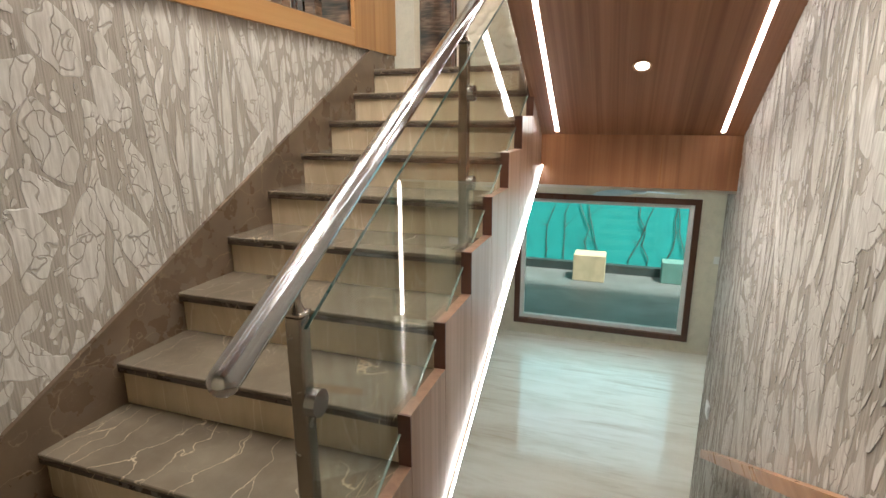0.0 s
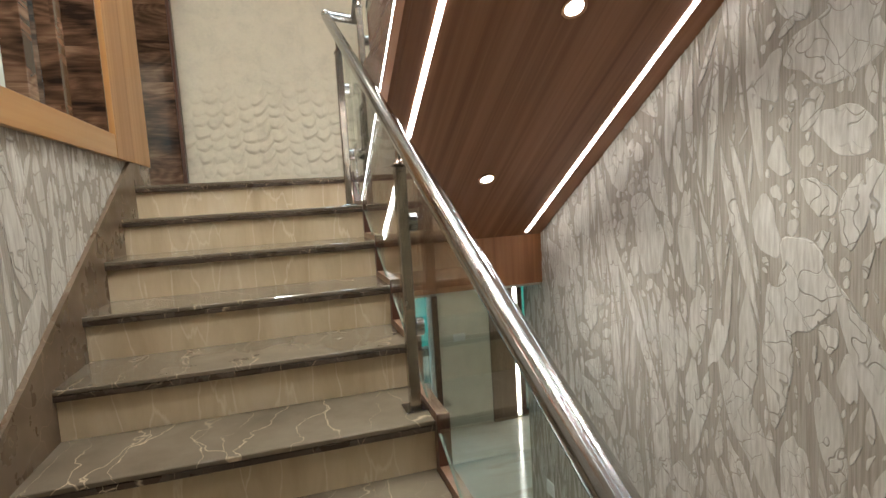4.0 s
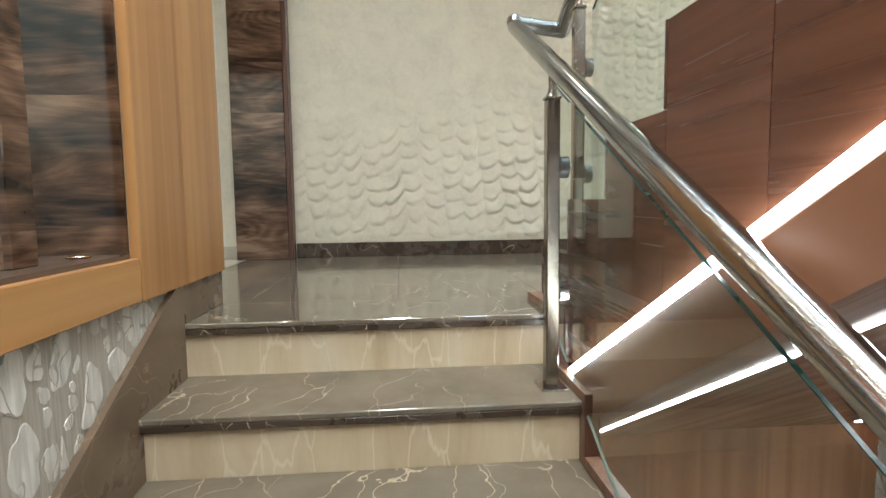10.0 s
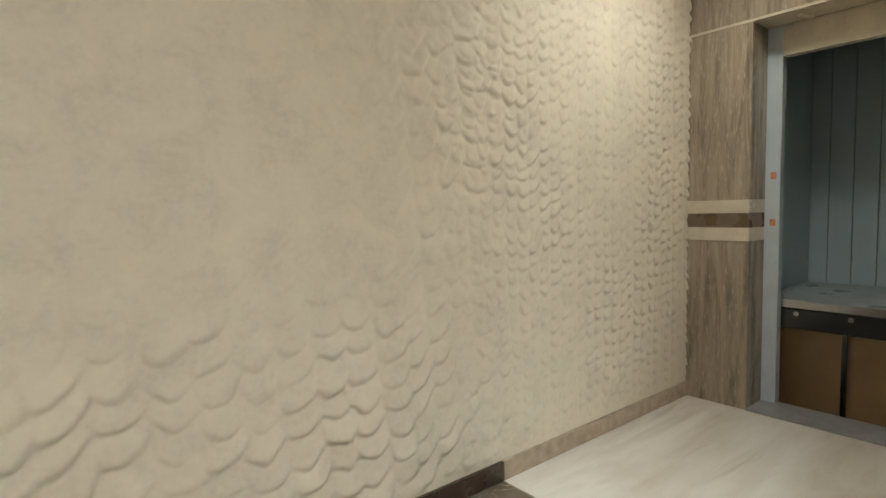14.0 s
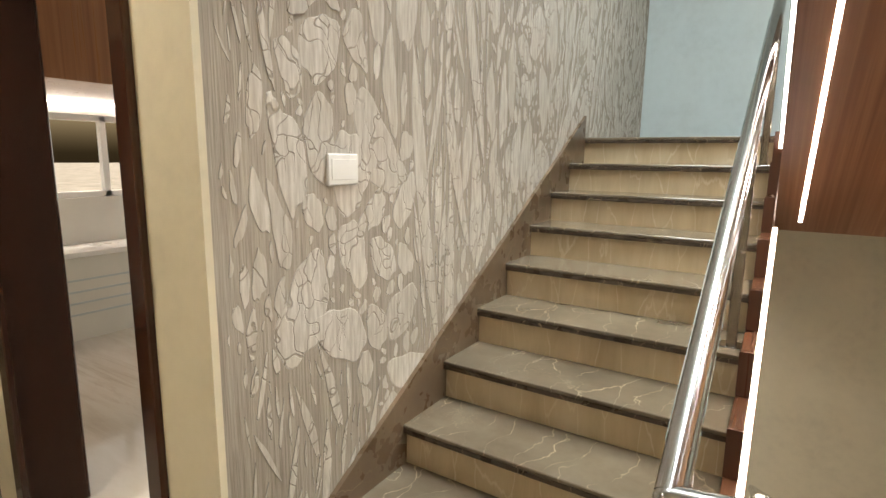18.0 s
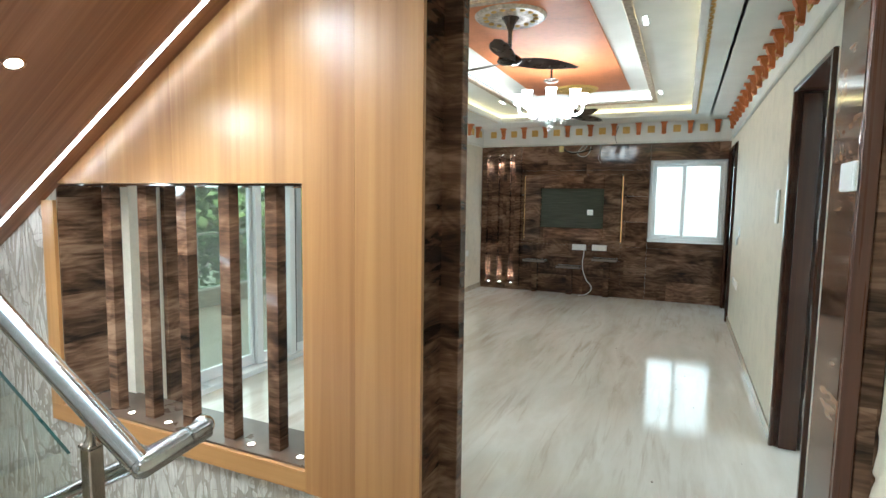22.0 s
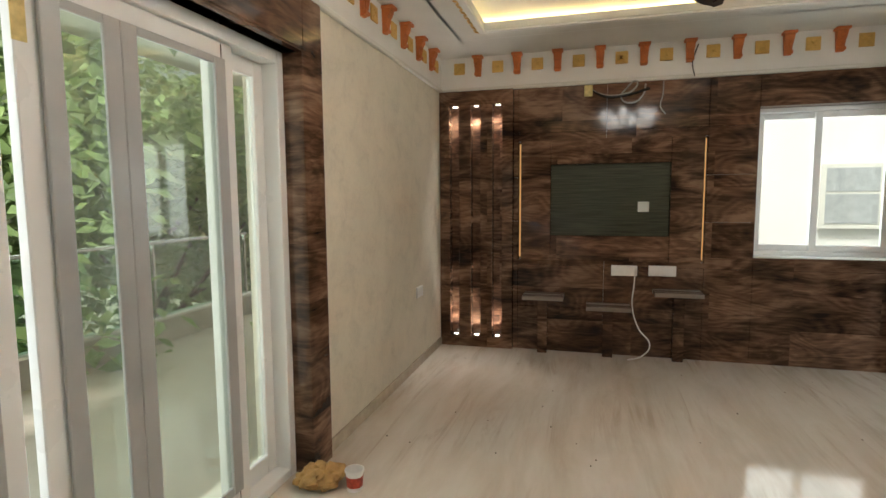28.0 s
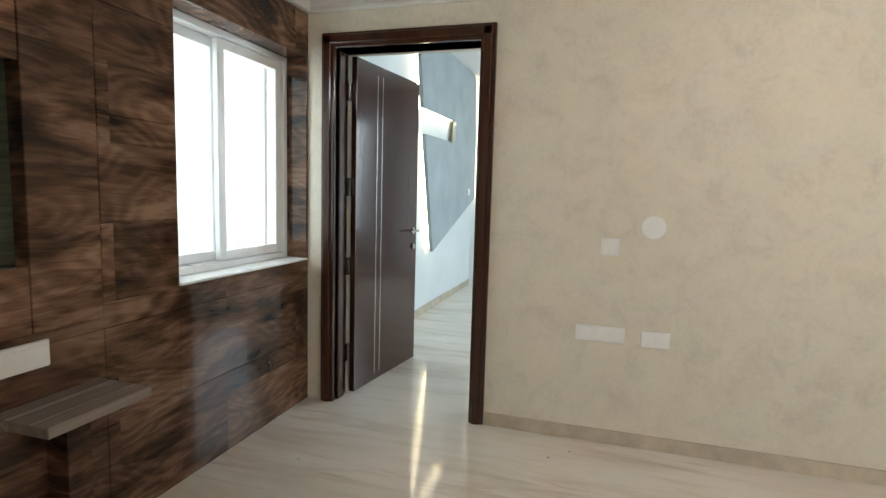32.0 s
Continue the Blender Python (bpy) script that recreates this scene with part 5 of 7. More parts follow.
# ---- doors ----
def door(name, x0, x1, ztop, y, angle, label, arch=0.075, lines=False, hung=0.185):
    """A doorway's frame in the north wall and its leaf, opened away from the hall."""
    t = thing(name, ((x0 + x1) / 2, y, 0), label, "door", kind="structure")
    fr = bmesh.new()
    yb0, yb1 = y - 0.02, y + hung - 0.012
    for a, b in ((x0 - arch, x0), (x1, x1 + arch)):
        bx(fr, a, b, yb0, yb1, 0, ztop + arch, 0.004)
        if arch > 0.05:
            bx(fr, a + 0.014, b - 0.022, yb0 - 0.012, yb0 + 0.001, 0, ztop + arch - 0.014, 0.005)
    bx(fr, x0, x1, yb0, yb1, ztop, ztop + arch, 0.004)
    if arch > 0.05:
        bx(fr, x0 - arch + 0.014, x1 + arch - 0.014, yb0 - 0.012, yb0 + 0.001, ztop + 0.022, ztop + arch - 0.014, 0.005)
    for a, b in ((x0, x0 + 0.012), (x1 - 0.012, x1)):
        bx(fr, a, b, y + 0.03, y + hung - 0.06, 0, ztop - 0.012, 0.002)
    part("frame", fr, DOORWOOD, t)
    wid = x1 - x0 - 0.01
    th = 0.038
    m = Matrix.Translation((x0 + 0.016, y + hung, 0)) @ Matrix.Rotation(radians(angle), 4, "Z")

    def put(bm):
        bmesh.ops.transform(bm, matrix=m, verts=bm.verts[:])
        return bm
    lf = part("leaf", put(box(0, wid, -th, 0, 0.008, ztop - 0.006, 0.002)), DOORWOOD, t)
    if lines:
        for u in (0.245, 0.31):
            part("inlay_strip", put(box(u, u + 0.012, -th - 0.002, -th + 0.001, 0.06, ztop - 0.07)), STEEL, lf, "thin steel inlay strip")
    for z in (0.22, 0.78, 1.28, 1.86):
        bm = bmesh.new()
        bx(bm, x0 + 0.0005, x0 + 0.0145, y + hung - 0.045, y + hung - 0.012, z, z + 0.11)
        tube(bm, (x0 + 0.014, y + hung - 0.008, z), (x0 + 0.014, y + hung - 0.008, z + 0.11), 0.008, 10)
        for dz in (0.02, 0.055, 0.09):
            bx(bm, x0 + 0.014, x0 + 0.0165, y + hung - 0.04, y + hung - 0.034, z + dz - 0.004, z + dz + 0.004)
        part("hinge", bm, STEEL, t, "steel butt hinge")
    hm = bmesh.new()
    u = wid - 0.06
    tube(hm, (u, -th, 1.02), (u, -th - 0.05, 1.02), 0.009, 12)
    tube(hm, (u, -th - 0.045, 1.02), (u - 0.12, -th - 0.045, 1.02), 0.008, 12)
    tube(hm, (u, -th, 1.02), (u, -th - 0.008, 1.02), 0.026, 18)
    tube(hm, (u, -th, 0.90), (u, -th - 0.012, 0.90), 0.022, 18)
    part("lever_handle", put(hm), STEEL, lf, "steel lever handle", smooth=True)
    return t


door("door_1", D1X0, D1X1, D1Z, YN, 91, "dark polished teak door standing open, with steel hinges", 0.03)
door("door_2", D2X0, D2X1, D2Z, YN, 83, "dark polished teak door standing open, with two steel inlay strips", 0.085, True, 0.17)

# ---- sliding doors to the balcony ----
sd = thing("sliding_door", (-2.7, -1.97, 0), "white framed glass sliding doors to the balcony", "sliding door", kind="structure")
f = bmesh.new()
bx(f, SDX0, SDX0 + 0.06, -2.05, -1.89, 0, SDZ, 0.004)
bx(f, SDX1 - 0.06, SDX1, -2.05, -1.89, 0, SDZ, 0.004)
bx(f, SDX0 + 0.06, SDX1 - 0.06, -2.05, -1.89, SDZ - 0.06, SDZ, 0.004)
bx(f, SDX0 + 0.06, SDX1 - 0.06, -2.05, -1.89, 0.0, 0.045, 0.004)
part("frame", f, UPVC, sd)


def leaf_panel(x0, x1, y, mat=None, wid=0.07):
    f = bmesh.new()
    z0, z1 = 0.046, SDZ - 0.061
    bx(f, x0, x0 + wid, y - 0.02, y + 0.02, z0, z1, 0.004)
    bx(f, x1 - wid, x1, y - 0.02, y + 0.02, z0, z1, 0.004)
    bx(f, x0 + wid, x1 - wid, y - 0.02, y + 0.02, z0, z0 + 0.09, 0.004)
    bx(f, x0 + wid, x1 - wid, y - 0.02, y + 0.02, z1 - wid, z1, 0.004)
    s = part("sash", f, mat or UPVC, sd)
    p = part("pane", box(x0 + wid, x1 - wid, y - 0.004, y + 0.004, z0 + 0.09, z1 - wid), GLASS_D, s)
    p.visible_shadow = False
    return s


SCREENF = plain("grey_screen_frame", (0.44, 0.45, 0.45), 0.35, 0.2, 0.04, 6)
leaf_panel(-1.545, -0.685, -2.03)
leaf_panel(-1.95, -1.50, -1.985)
leaf_panel(-2.80, -1.86, -1.93)
leaf_panel(-3.735, -2.85, -1.93)
leaf_panel(-4.03, -3.66, -1.99)
for a, b in ((-2.25, -1.93), (-2.735, -2.252), (-3.168, -2.91), (-3.665, -3.17)):
    f = bmesh.new()
    for x0, x1 in ((a, a + 0.062), (b - 0.062, b)):
        bx(f, x0, x1, -1.906, -1.892, 0.14, SDZ - 0.13, 0.003)
    bx(f, a + 0.062, b - 0.062, -1.906, -1.892, 0.14, 0.18, 0.003)
    bx(f, a + 0.062, b - 0.062, -1.906, -1.892, SDZ - 0.16, SDZ - 0.13, 0.003)
    part("screen_sash", f, SCREENF, sd, "grey aluminium screen sash")
bm = bmesh.new()
bx(bm, -2.325, -2.305, -1.955, -1.94, 0.98, 1.13, 0.006)
part("pull_handle", bm, BLACK, sd, "black pull handle")
for x in (-1.932, -2.728, -2.918, -3.662):
    part("gasket", box(x - 0.0015, x + 0.0015, -1.914, -1.908, 0.06, SDZ - 0.07), BLACK, sd, "black rubber gasket")
MASK = plain("yellow_masking_tape", (0.68, 0.55, 0.22), 0.6, 0, 0.15, 30)
for x, z0 in ((-1.91, 1.86), (-2.865, 1.80)):
    part("tape", box(x - 0.02, x + 0.02, -1.9095, -1.907, z0, SDZ - 0.06), MASK, sd, "scrap of yellow masking tape")
# dark casing round the sliding doors
cs = thing("sliding_door_casing", (-2.7, YLS, 0), "dark burl laminate casing round the sliding doors", "casing", kind="structure")
part("left_casing", box(SDX0 - 0.18, SDX0 - 0.001, YLS - 0.06, YLS + 0.035, 0, ZW, 0.003), BURL, cs)
part("reveal", box(SDX0 + 0.0, SDX0 + 0.012, YLS - 0.075, YLS + 0.035, 0, SDZ, 0.002), BURL, cs)
part("right_casing", box(SDX1 + 0.001, SDX1 + 0.12, YLS - 0.06, YLS + 0.035, 0, ZW, 0.003), BURL, cs)
part("head_casing", box(SDX0, SDX1, YLS - 0.06, YLS + 0.035, SDZ + 0.01, ZW, 0.003), BURL, cs)
part("head_lining", box(SDX0, SDX1, YLS - 0.075, YLS + 0.035, SDZ - 0.0, SDZ + 0.009, 0.002), BURL, cs)

# ---- balcony and what lies beyond ----
PAVE = plain("balcony_tiles", (0.45, 0.395, 0.345), 0.35, 0, 0.06, 3)
YBP = -4.5                                  # inner face of the balcony's parapet
PARA = plain("grey_parapet", (0.40, 0.36, 0.31), 0.6, 0, 0.08, 4)
COPE = plain("pale_coping", (0.62, 0.60, 0.55), 0.5, 0, 0.06, 5)
fixed("balcony_floor", box(-7.4, -0.28, YBP, -2.12, -0.25, -0.02), PAVE, "pale tiled balcony floor", "floor")
fixed("balcony_parapet", box(-7.4, -0.28, YBP - 0.12, YBP, -0.25, 0.21), PARA, "low grey balcony parapet", "parapet")
fixed("balcony_parapet_end", box(-7.52, -7.4, YBP - 0.12, -2.12, -0.25, 0.21), PARA, "low grey balcony parapet", "parapet")
fixed("balcony_coping", box(-7.53, -0.28, YBP - 0.13, YBP + 0.01, 0.2105, 0.235, 0.004), COPE, "pale stone coping on the balcony parapet", "coping")
fixed("balcony_ceiling", box(-7.5, -0.28, YBP - 0.12, -2.12, 2.75, 2.95), OFFWHITE, "white balcony ceiling", "ceiling")
YR = YBP - 0.06
bg = thing("balcony_railing", (-3.5, YR, 0.235), "glass balcony railing with a slim steel top rail", "railing")
for k in range(5):
    x0 = -7.4 + k * 1.42
    p = part("pane", box(x0 + 0.02, x0 + 1.40, YR - 0.005, YR + 0.005, 0.237, 0.95), GLASS_G, bg)
    p.visible_shadow = False
    part("post", box(x0 - 0.012, x0 + 0.012, YR - 0.015, YR + 0.015, 0.236, 0.955, 0.003), STEEL, bg)
part("top_rail", box(-7.45, -0.3, YR - 0.02, YR + 0.02, 0.955, 0.985, 0.006), STEEL, bg)

LEAF = Mat("tree_leaves", 0.5)
LEAF.color(LEAF.ramp(LEAF.island, (0.0, (0.07, 0.13, 0.04)), (0.5, (0.15, 0.24, 0.08)), (1.0, (0.28, 0.37, 0.16))))
tl, mx = LEAF.n.new("ShaderNodeBsdfTranslucent"), LEAF.n.new("ShaderNodeMixShader")
tl.inputs[0].default_value = (0.38, 0.49, 0.20, 1)
mx.inputs[0].default_value = 0.45
LEAF.l.new(LEAF.b.outputs[0], mx.inputs[1])
LEAF.l.new(tl.outputs[0], mx.inputs[2])
LEAF.l.new(mx.outputs[0], LEAF.n["Material Output"].inputs[0])
BARK = plain("bark", (0.12, 0.095, 0.07), 0.9, 0, 0.25, 12, 0.4)


def tree(x, y, base, hgt, spread, seed, n=12000, label="leafy green tree beyond the balcony"):
    rng = random.Random(seed)
    t = thing("tree", (x, y, base), label, "tree", "trees beyond the balcony")
    bm = bmesh.new()
    tube(bm, (x, y, base), (x + 0.2, y, base + hgt * 0.55), 0.16, 10, 0.09)
    tips = []
    for k in range(11):
        a = rng.uniform(0, 6.28)
        z0 = base + hgt * rng.uniform(0.3, 0.55)
        tip = (x + spread * 0.7 * math.cos(a), y + spread * 0.7 * math.sin(a), z0 + hgt * rng.uniform(0.15, 0.45))
        tube(bm, (x + 0.1, y, z0), tip, 0.06, 6, 0.015)
        tips.append(tip)
    part("trunk", bm, BARK, t)
    vs, fs = [], []
    clumps = [(tp[0] + rng.gauss(0, spread * 0.3), tp[1] + rng.gauss(0, spread * 0.3), tp[2] + rng.gauss(0, spread * 0.3)) for tp in tips for _ in range(13)]
    for k in range(n):
        c = rng.choice(clumps)
        p = Vector((c[0] + rng.gauss(0, spread * 0.13), c[1] + rng.gauss(0, spread * 0.13), c[2] + rng.gauss(0, spread * 0.13)))
        q = Euler((rng.uniform(-1, 1), rng.uniform(-1, 1), rng.uniform(0, 6.28))).to_matrix()
        s = rng.uniform(0.06, 0.125)
        i = len(vs)
        vs += [tuple(p + q @ Vector(v)) for v in ((0, -s, 0), (s * 0.55, 0, s * 0.15), (0, s, 0), (-s * 0.55, 0, s * 0.15))]
        fs.append((i, i + 1, i + 2, i + 3))
    me = bpy.data.meshes.new("crown")
    me.from_pydata([tuple(Vector(v) - Vector((x, y, base))) for v in vs], [], fs)
    me.materials.append(LEAF.m)
    o = new("crown", me)
    o.parent = t
    return t


tree(-5.2, -7.4, -3.3, 7.5, 2.3, 1)
tree(-8.4, -7.0, -3.3, 7.0, 2.2, 2)
tree(-2.2, -7.6, -3.3, 7.6, 2.4, 3)
tree(-11.0, -7.5, -3.3, 7.0, 2.4, 4)
tree(0.6, -8.5, -3.3, 8.0, 2.4, 5)
tree(-6.6, -10.0, -3.3, 9.0, 2.8, 6)
fixed("ground", box(-300, 300, -300, 300, -3.5, -3.31), plain("dusty_ground", (0.28, 0.25, 0.20), 0.9, 0, 0.15, 0.5), "dusty ground far below", "ground")

# neighbouring building outside the end window
nb = thing("neighbour_building", (-10.5, 1.5, -3.3), "white neighbouring building with small windows", "building")
NBP = plain("dull_grey_louvre", (0.42, 0.44, 0.45), 0.4, 0, 0.1, 12)
NBW = plain("white_render", (0.80, 0.79, 0.76), 0.7, 0, 0.04, 1.5)
part("wall", box(-11.5, -9.0, -1.2, 8, -3.3, 6.5), NBW, nb)
for k in range(24):
    part("siding_board", box(-9.0, -8.99, -0.6, 1.25, -0.6 + k * 0.16, -0.445 + k * 0.16, 0.002), NBW, nb)
wd = part("window", box(-9.0, -8.95, 2.1, 2.75, 1.0, 1.75), OFFWHITE, nb)
part("pane", box(-8.949, -8.945, 2.16, 2.69, 1.06, 1.4), NBP, wd)
part("pane", box(-8.949, -8.945, 2.16, 2.69, 1.43, 1.7), NBP, wd)

# ---- bedroom beyond door 2 ----
BY1, BX0 = 6.45, -6.71
BED = plain("pale_blue_white_paint", (0.72, 0.77, 0.78), 0.5, 0, 0.03, 2)
w = bmesh.new()
bx(w, BX0 - 0.2, BX0, YN + 0.2, BY1, 0, 2.9)
bx(w, BX0 - 0.2, -3.0, BY1, BY1 + 0.2, 0, 2.9)
bx(w, -3.2, -3.0, YN + 0.2, BY1, 0, 2.9)
fixed("wall_bedroom", w, BED, "pale bedroom walls", "wall")
fixed("floor_bedroom", box(BX0, -3.2, YN, BY1, -0.02, -0.001), FLOOR, "polished beige marble bedroom floor", "floor")
fixed("ceiling_bedroom", box(BX0 - 0.2, -3.0, YN + 0.2, BY1 + 0.2, 2.9, 3.0), WHITE, "white bedroom ceiling", "ceiling")
fixed("skirting_bedroom", box(BX0, BX0 + 0.012, YN + 0.2, BY1, 0, 0.08), SKH, "beige marble skirting", "skirting")
GREYP = plain("blue_grey_matt_paint", (0.33, 0.38, 0.40), 0.55, 0, 0.05, 3)
bp = thing("feature_panel", (BX0 + 0.04, 5.1, 0.6), "angular blue-grey wall panel glowing along its edges", "wall panel")
px0, px1 = BX0 + 0.05, BX0 + 0.09
part("upper_piece", prism([(3.87, 2.89), (4.03, 2.15), (5.25, 2.18), (5.22, 2.05), (6.28, 2.05), (6.15, 2.89)], "x", px0, px1), GREYP, bp)
part("lower_piece", prism([(4.10, 1.90), (4.44, 0.68), (6.28, 1.25), (6.28, 2.049), (5.22, 2.049), (5.20, 1.91)], "x", px0, px1), GREYP, bp)
WARM = glow("warm_backlight", (1.0, 0.80, 0.50), 9)
for y0, z0, y1, z1 in ((3.90, 2.86, 4.05, 2.15), (4.12, 1.90, 4.46, 0.70), (4.05, 2.14, 5.22, 2.16), (6.25, 1.3, 6.25, 2.86)):
    part("backlight", prism([(y0 + 0.03, z0), (y1 + 0.03, z1), (y1 + 0.05, z1), (y0 + 0.05, z0)] if abs(z1 - z0) > 0.1 else [(y0, z0 + 0.02), (y1, z1 + 0.02), (y1, z1 + 0.04), (y0, z0 + 0.04)], "x", BX0 + 0.02, BX0 + 0.04), WARM, bp, "warm light strip behind the panel")
plate("light_switch", (px1 + 0.0005, 5.93, 1.34), 0.1, 0.09, "+x", 1, "square white switch plate on the grey panel")
# ---- room beyond door 1 ----
w = bmesh.new()
bx(w, -2.6, -2.5, YN + 0.2, 4.5, 0, 2.7)
bx(w, -2.5, -0.2, 4.5, 4.6, 0, 2.7)
bx(w, -0.3, -0.2, YN + 0.2, 4.5, 0, 2.7)
fixed("wall_side_room", w, OFFWHITE, "off-white walls of the side room", "wall")
fixed("floor_side_room", box(-2.5, -0.3, YN, 4.5, -0.02, -0.001), FLOOR, "beige marble floor of the side room", "floor")
fixed("ceiling_side_room", box(-2.6, -0.2, YN + 0.2, 4.6, 2.7, 2.8), WHITE, "white ceiling of the side room", "ceiling")

# ---- lift ----
TRAV = Mat("brown_travertine", 0.25)
nn = TRAV.noise(TRAV.map((14, 14, 1.3)), 1.2, 6, 0.65, 0.5)
n2 = TRAV.noise(TRAV.map((75, 75, 16)), 1.0, 5)
TRAV.color(TRAV.mix(TRAV.ramp(n2, (0.55, 0.0), (0.70, 0.7)), TRAV.ramp(nn, (0.30, (0.13, 0.10, 0.065)), (0.5, (0.29, 0.235, 0.165)), (0.75, (0.42, 0.355, 0.265))), (0.45, 0.38, 0.29)))
TRAV.bump(nn, 0.05, 0.002)
TRAV = TRAV.m
GREYSTONE = plain("grey_stone_threshold", (0.27, 0.27, 0.26), 0.35, 0, 0.08, 9)
CREAMST = plain("cream_stone_band", (0.60, 0.53, 0.40), 0.25, 0, 0.08, 9)
lw = thing("lift_surround", (XLIFT, 1.1, 0), "brown travertine lift surround with cream and dark bands", "lift surround", kind="structure")
LO0, LO1, LOZ = 0.73, 1.50, 2.19
for y0, y1 in ((YLOB, LO0), (LO1, YN)):
    part("stone_panel", box(XLIFT, XLIFT + 0.24, y0, y1, 0, 0.977, 0.001), TRAV, lw)
    part("cream_band", box(XLIFT - 0.004, XLIFT + 0.24, y0, y1, 0.978, 1.055, 0.001), CREAMST, lw)
    part("dark_band", box(XLIFT - 0.001, XLIFT + 0.24, y0, y1, 1.056, 1.138), SKIRT, lw)
    part("cream_band", box(XLIFT - 0.004, XLIFT + 0.24, y0, y1, 1.139, 1.215, 0.001), CREAMST, lw)
    part("stone_panel", box(XLIFT, XLIFT + 0.24, y0, y1, 1.216, LOZ, 0.001), TRAV, lw)
part("stone_lintel", box(XLIFT, XLIFT + 0.24, YLOB, YN, LOZ + 0.016, 2.80, 0.001), TRAV, lw)
part("cream_line", box(XLIFT - 0.002, XLIFT + 0.24, YLOB, YN, LOZ + 0.001, LOZ + 0.015), CREAMST, lw)
part("threshold", box(XLIFT - 0.01, XLIFT + 0.25, LO0, LO1, 0, 0.012, 0.002), GREYSTONE, lw)
ld = thing("lift_door", (XLIFT + 0.24, 1.1, 0), "grey steel lift doorway, the car standing above floor level", "lift")
fx = XLIFT + 0.21
f = bmesh.new()
bx(f, fx, fx + 0.06, LO1 - 0.08, LO1, 0.012, LOZ, 0.003)
bx(f, fx, fx + 0.06, LO0, LO0 + 0.065, 0.012, LOZ, 0.003)
part("jamb", f, GREYM, ld)
part("head", box(fx + 0.002, fx + 0.06, LO0 + 0.065, LO1 - 0.08, LOZ - 0.17, LOZ, 0.003), CREAMST, ld)
CARW = plain("blue_grey_steel_panel", (0.42, 0.50, 0.52), 0.4, 0.0, 0.02, 2)
for k in range(7):
    y0 = LO0 - 0.1 + k * 0.14
    part("car_panel", box(fx + 1.05, fx + 1.07, y0, y0 + 0.136, 0.62, 2.6, 0.002), CARW, ld)
part("car_floor", box(fx + 0.07, fx + 1.1, LO0 - 0.1, LO1 + 0.1, 0.58, 0.62), plain("car_floor", (0.30, 0.33, 0.32), 0.3, 0, 0.06, 5), ld)
part("car_sill", box(fx + 0.055, fx + 0.075, LO0 + 0.065, LO1 - 0.08, 0.58, 0.625, 0.002), STEEL, ld)
part("apron", box(fx + 0.06, fx + 0.09, LO0 + 0.03, LO1 - 0.05, 0.46, 0.575, 0.003), BLACK, ld)
part("pit_board", box(fx + 0.42, fx + 0.44, LO0 - 0.08, LO1 + 0.08, -0.6, 0.57), plain("tan_plywood", (0.62, 0.42, 0.22), 0.6, 0, 0.06, 5), ld, "tan plywood board under the car")
part("guide_rail", box(fx + 0.36, fx + 0.385, 1.17, 1.195, -0.5, 0.58), BLACK, ld)
for yb in (LO0 + 0.12, 1.08, LO1 - 0.16):
    bm = bmesh.new()
    tube(bm, (fx + 0.05, yb, 0.55), (fx + 0.061, yb, 0.55), 0.014, 10)
    part("apron_bolt", bm, STEEL, ld, smooth=True)
part("guide_rail", box(fx + 0.3, fx + 0.33, LO0 + 0.08, LO0 + 0.11, -0.5, 0.5), BLACK, ld)
for z, zz in ((0.62, 2.6),):
    part("car_side", box(fx + 0.09, fx + 1.05, LO1 + 0.08, LO1 + 0.1, z, zz), CARW, ld)
    part("car_side", box(fx + 0.09, fx + 1.05, LO0 - 0.1, LO0 - 0.08, z, zz), CARW, ld)
SHAFT = plaster("shaft_brick_plaster", (0.62, 0.45, 0.28), 3, 0.1, 0.2)
w = bmesh.new()
bx(w, fx + 1.2, fx + 1.3, 0.2, YN + 0.2, -0.7, 3.0)
bx(w, fx + 0.03, fx + 1.2, YN, YN + 0.2, -0.7, 3.0)
bx(w, fx + 0.03, fx + 1.2, 0.2, 0.4, -0.7, 3.0)
bx(w, fx + 0.03, fx + 1.3, 0.2, YN + 0.2, 2.6, 2.8)
bx(w, fx + 0.03, fx + 1.3, 0.2, YN + 0.2, -0.75, -0.7)
fixed("lift_shaft", w, SHAFT, "plastered lift shaft", "shaft")
cp = thing("lift_call_panel", (XLIFT - 0.006, 0.518, 1.28), "slim black lift call panel with a round steel button", "call panel")
part("panel", box(XLIFT - 0.012, XLIFT, 0.480, 0.556, 1.14, 1.425, 0.003), BLACK, cp)
part("bezel", box(XLIFT - 0.009, XLIFT, 0.473, 0.563, 1.133, 1.432, 0.002), PLASTIC, cp)
bm = bmesh.new()
tube(bm, (XLIFT - 0.01, 0.518, 1.199), (XLIFT - 0.02, 0.518, 1.199), 0.021, 18)
part("button", bm, STEEL, cp, smooth=True)

# lobby door
dl = thing("door_lobby", (3.0, 0.3, 0), "dark polished teak doorway standing open", "door", kind="structure")
f = bmesh.new()
for a, b in ((LX0 - 0.07, LX0), (LX1 - 0.0, LX1 + 0.07)):
    bx(f, a, b, 0.19, YLOB + 0.02, 0, 2.2, 0.004)
bx(f, LX0, LX1, 0.19, YLOB + 0.02, 2.13, 2.2, 0.004)
part("frame", f, DOORWOOD, dl)
bm = bmesh.new()
bx(bm, LX1 + 0.001, LX1 + 0.005, 0.21, 0.235, 0.95, 1.15)
part("strike_plate", bm, STEEL, dl)
w = bmesh.new()
bx(w, 2.2, 2.4, -4.5, 0.2, 0, 2.8)
bx(w, 6.0, 6.2, -4.5, -1.9, 0, 2.8)
bx(w, 6.0, 6.2, -0.4, 0.2, 0, 2.8)
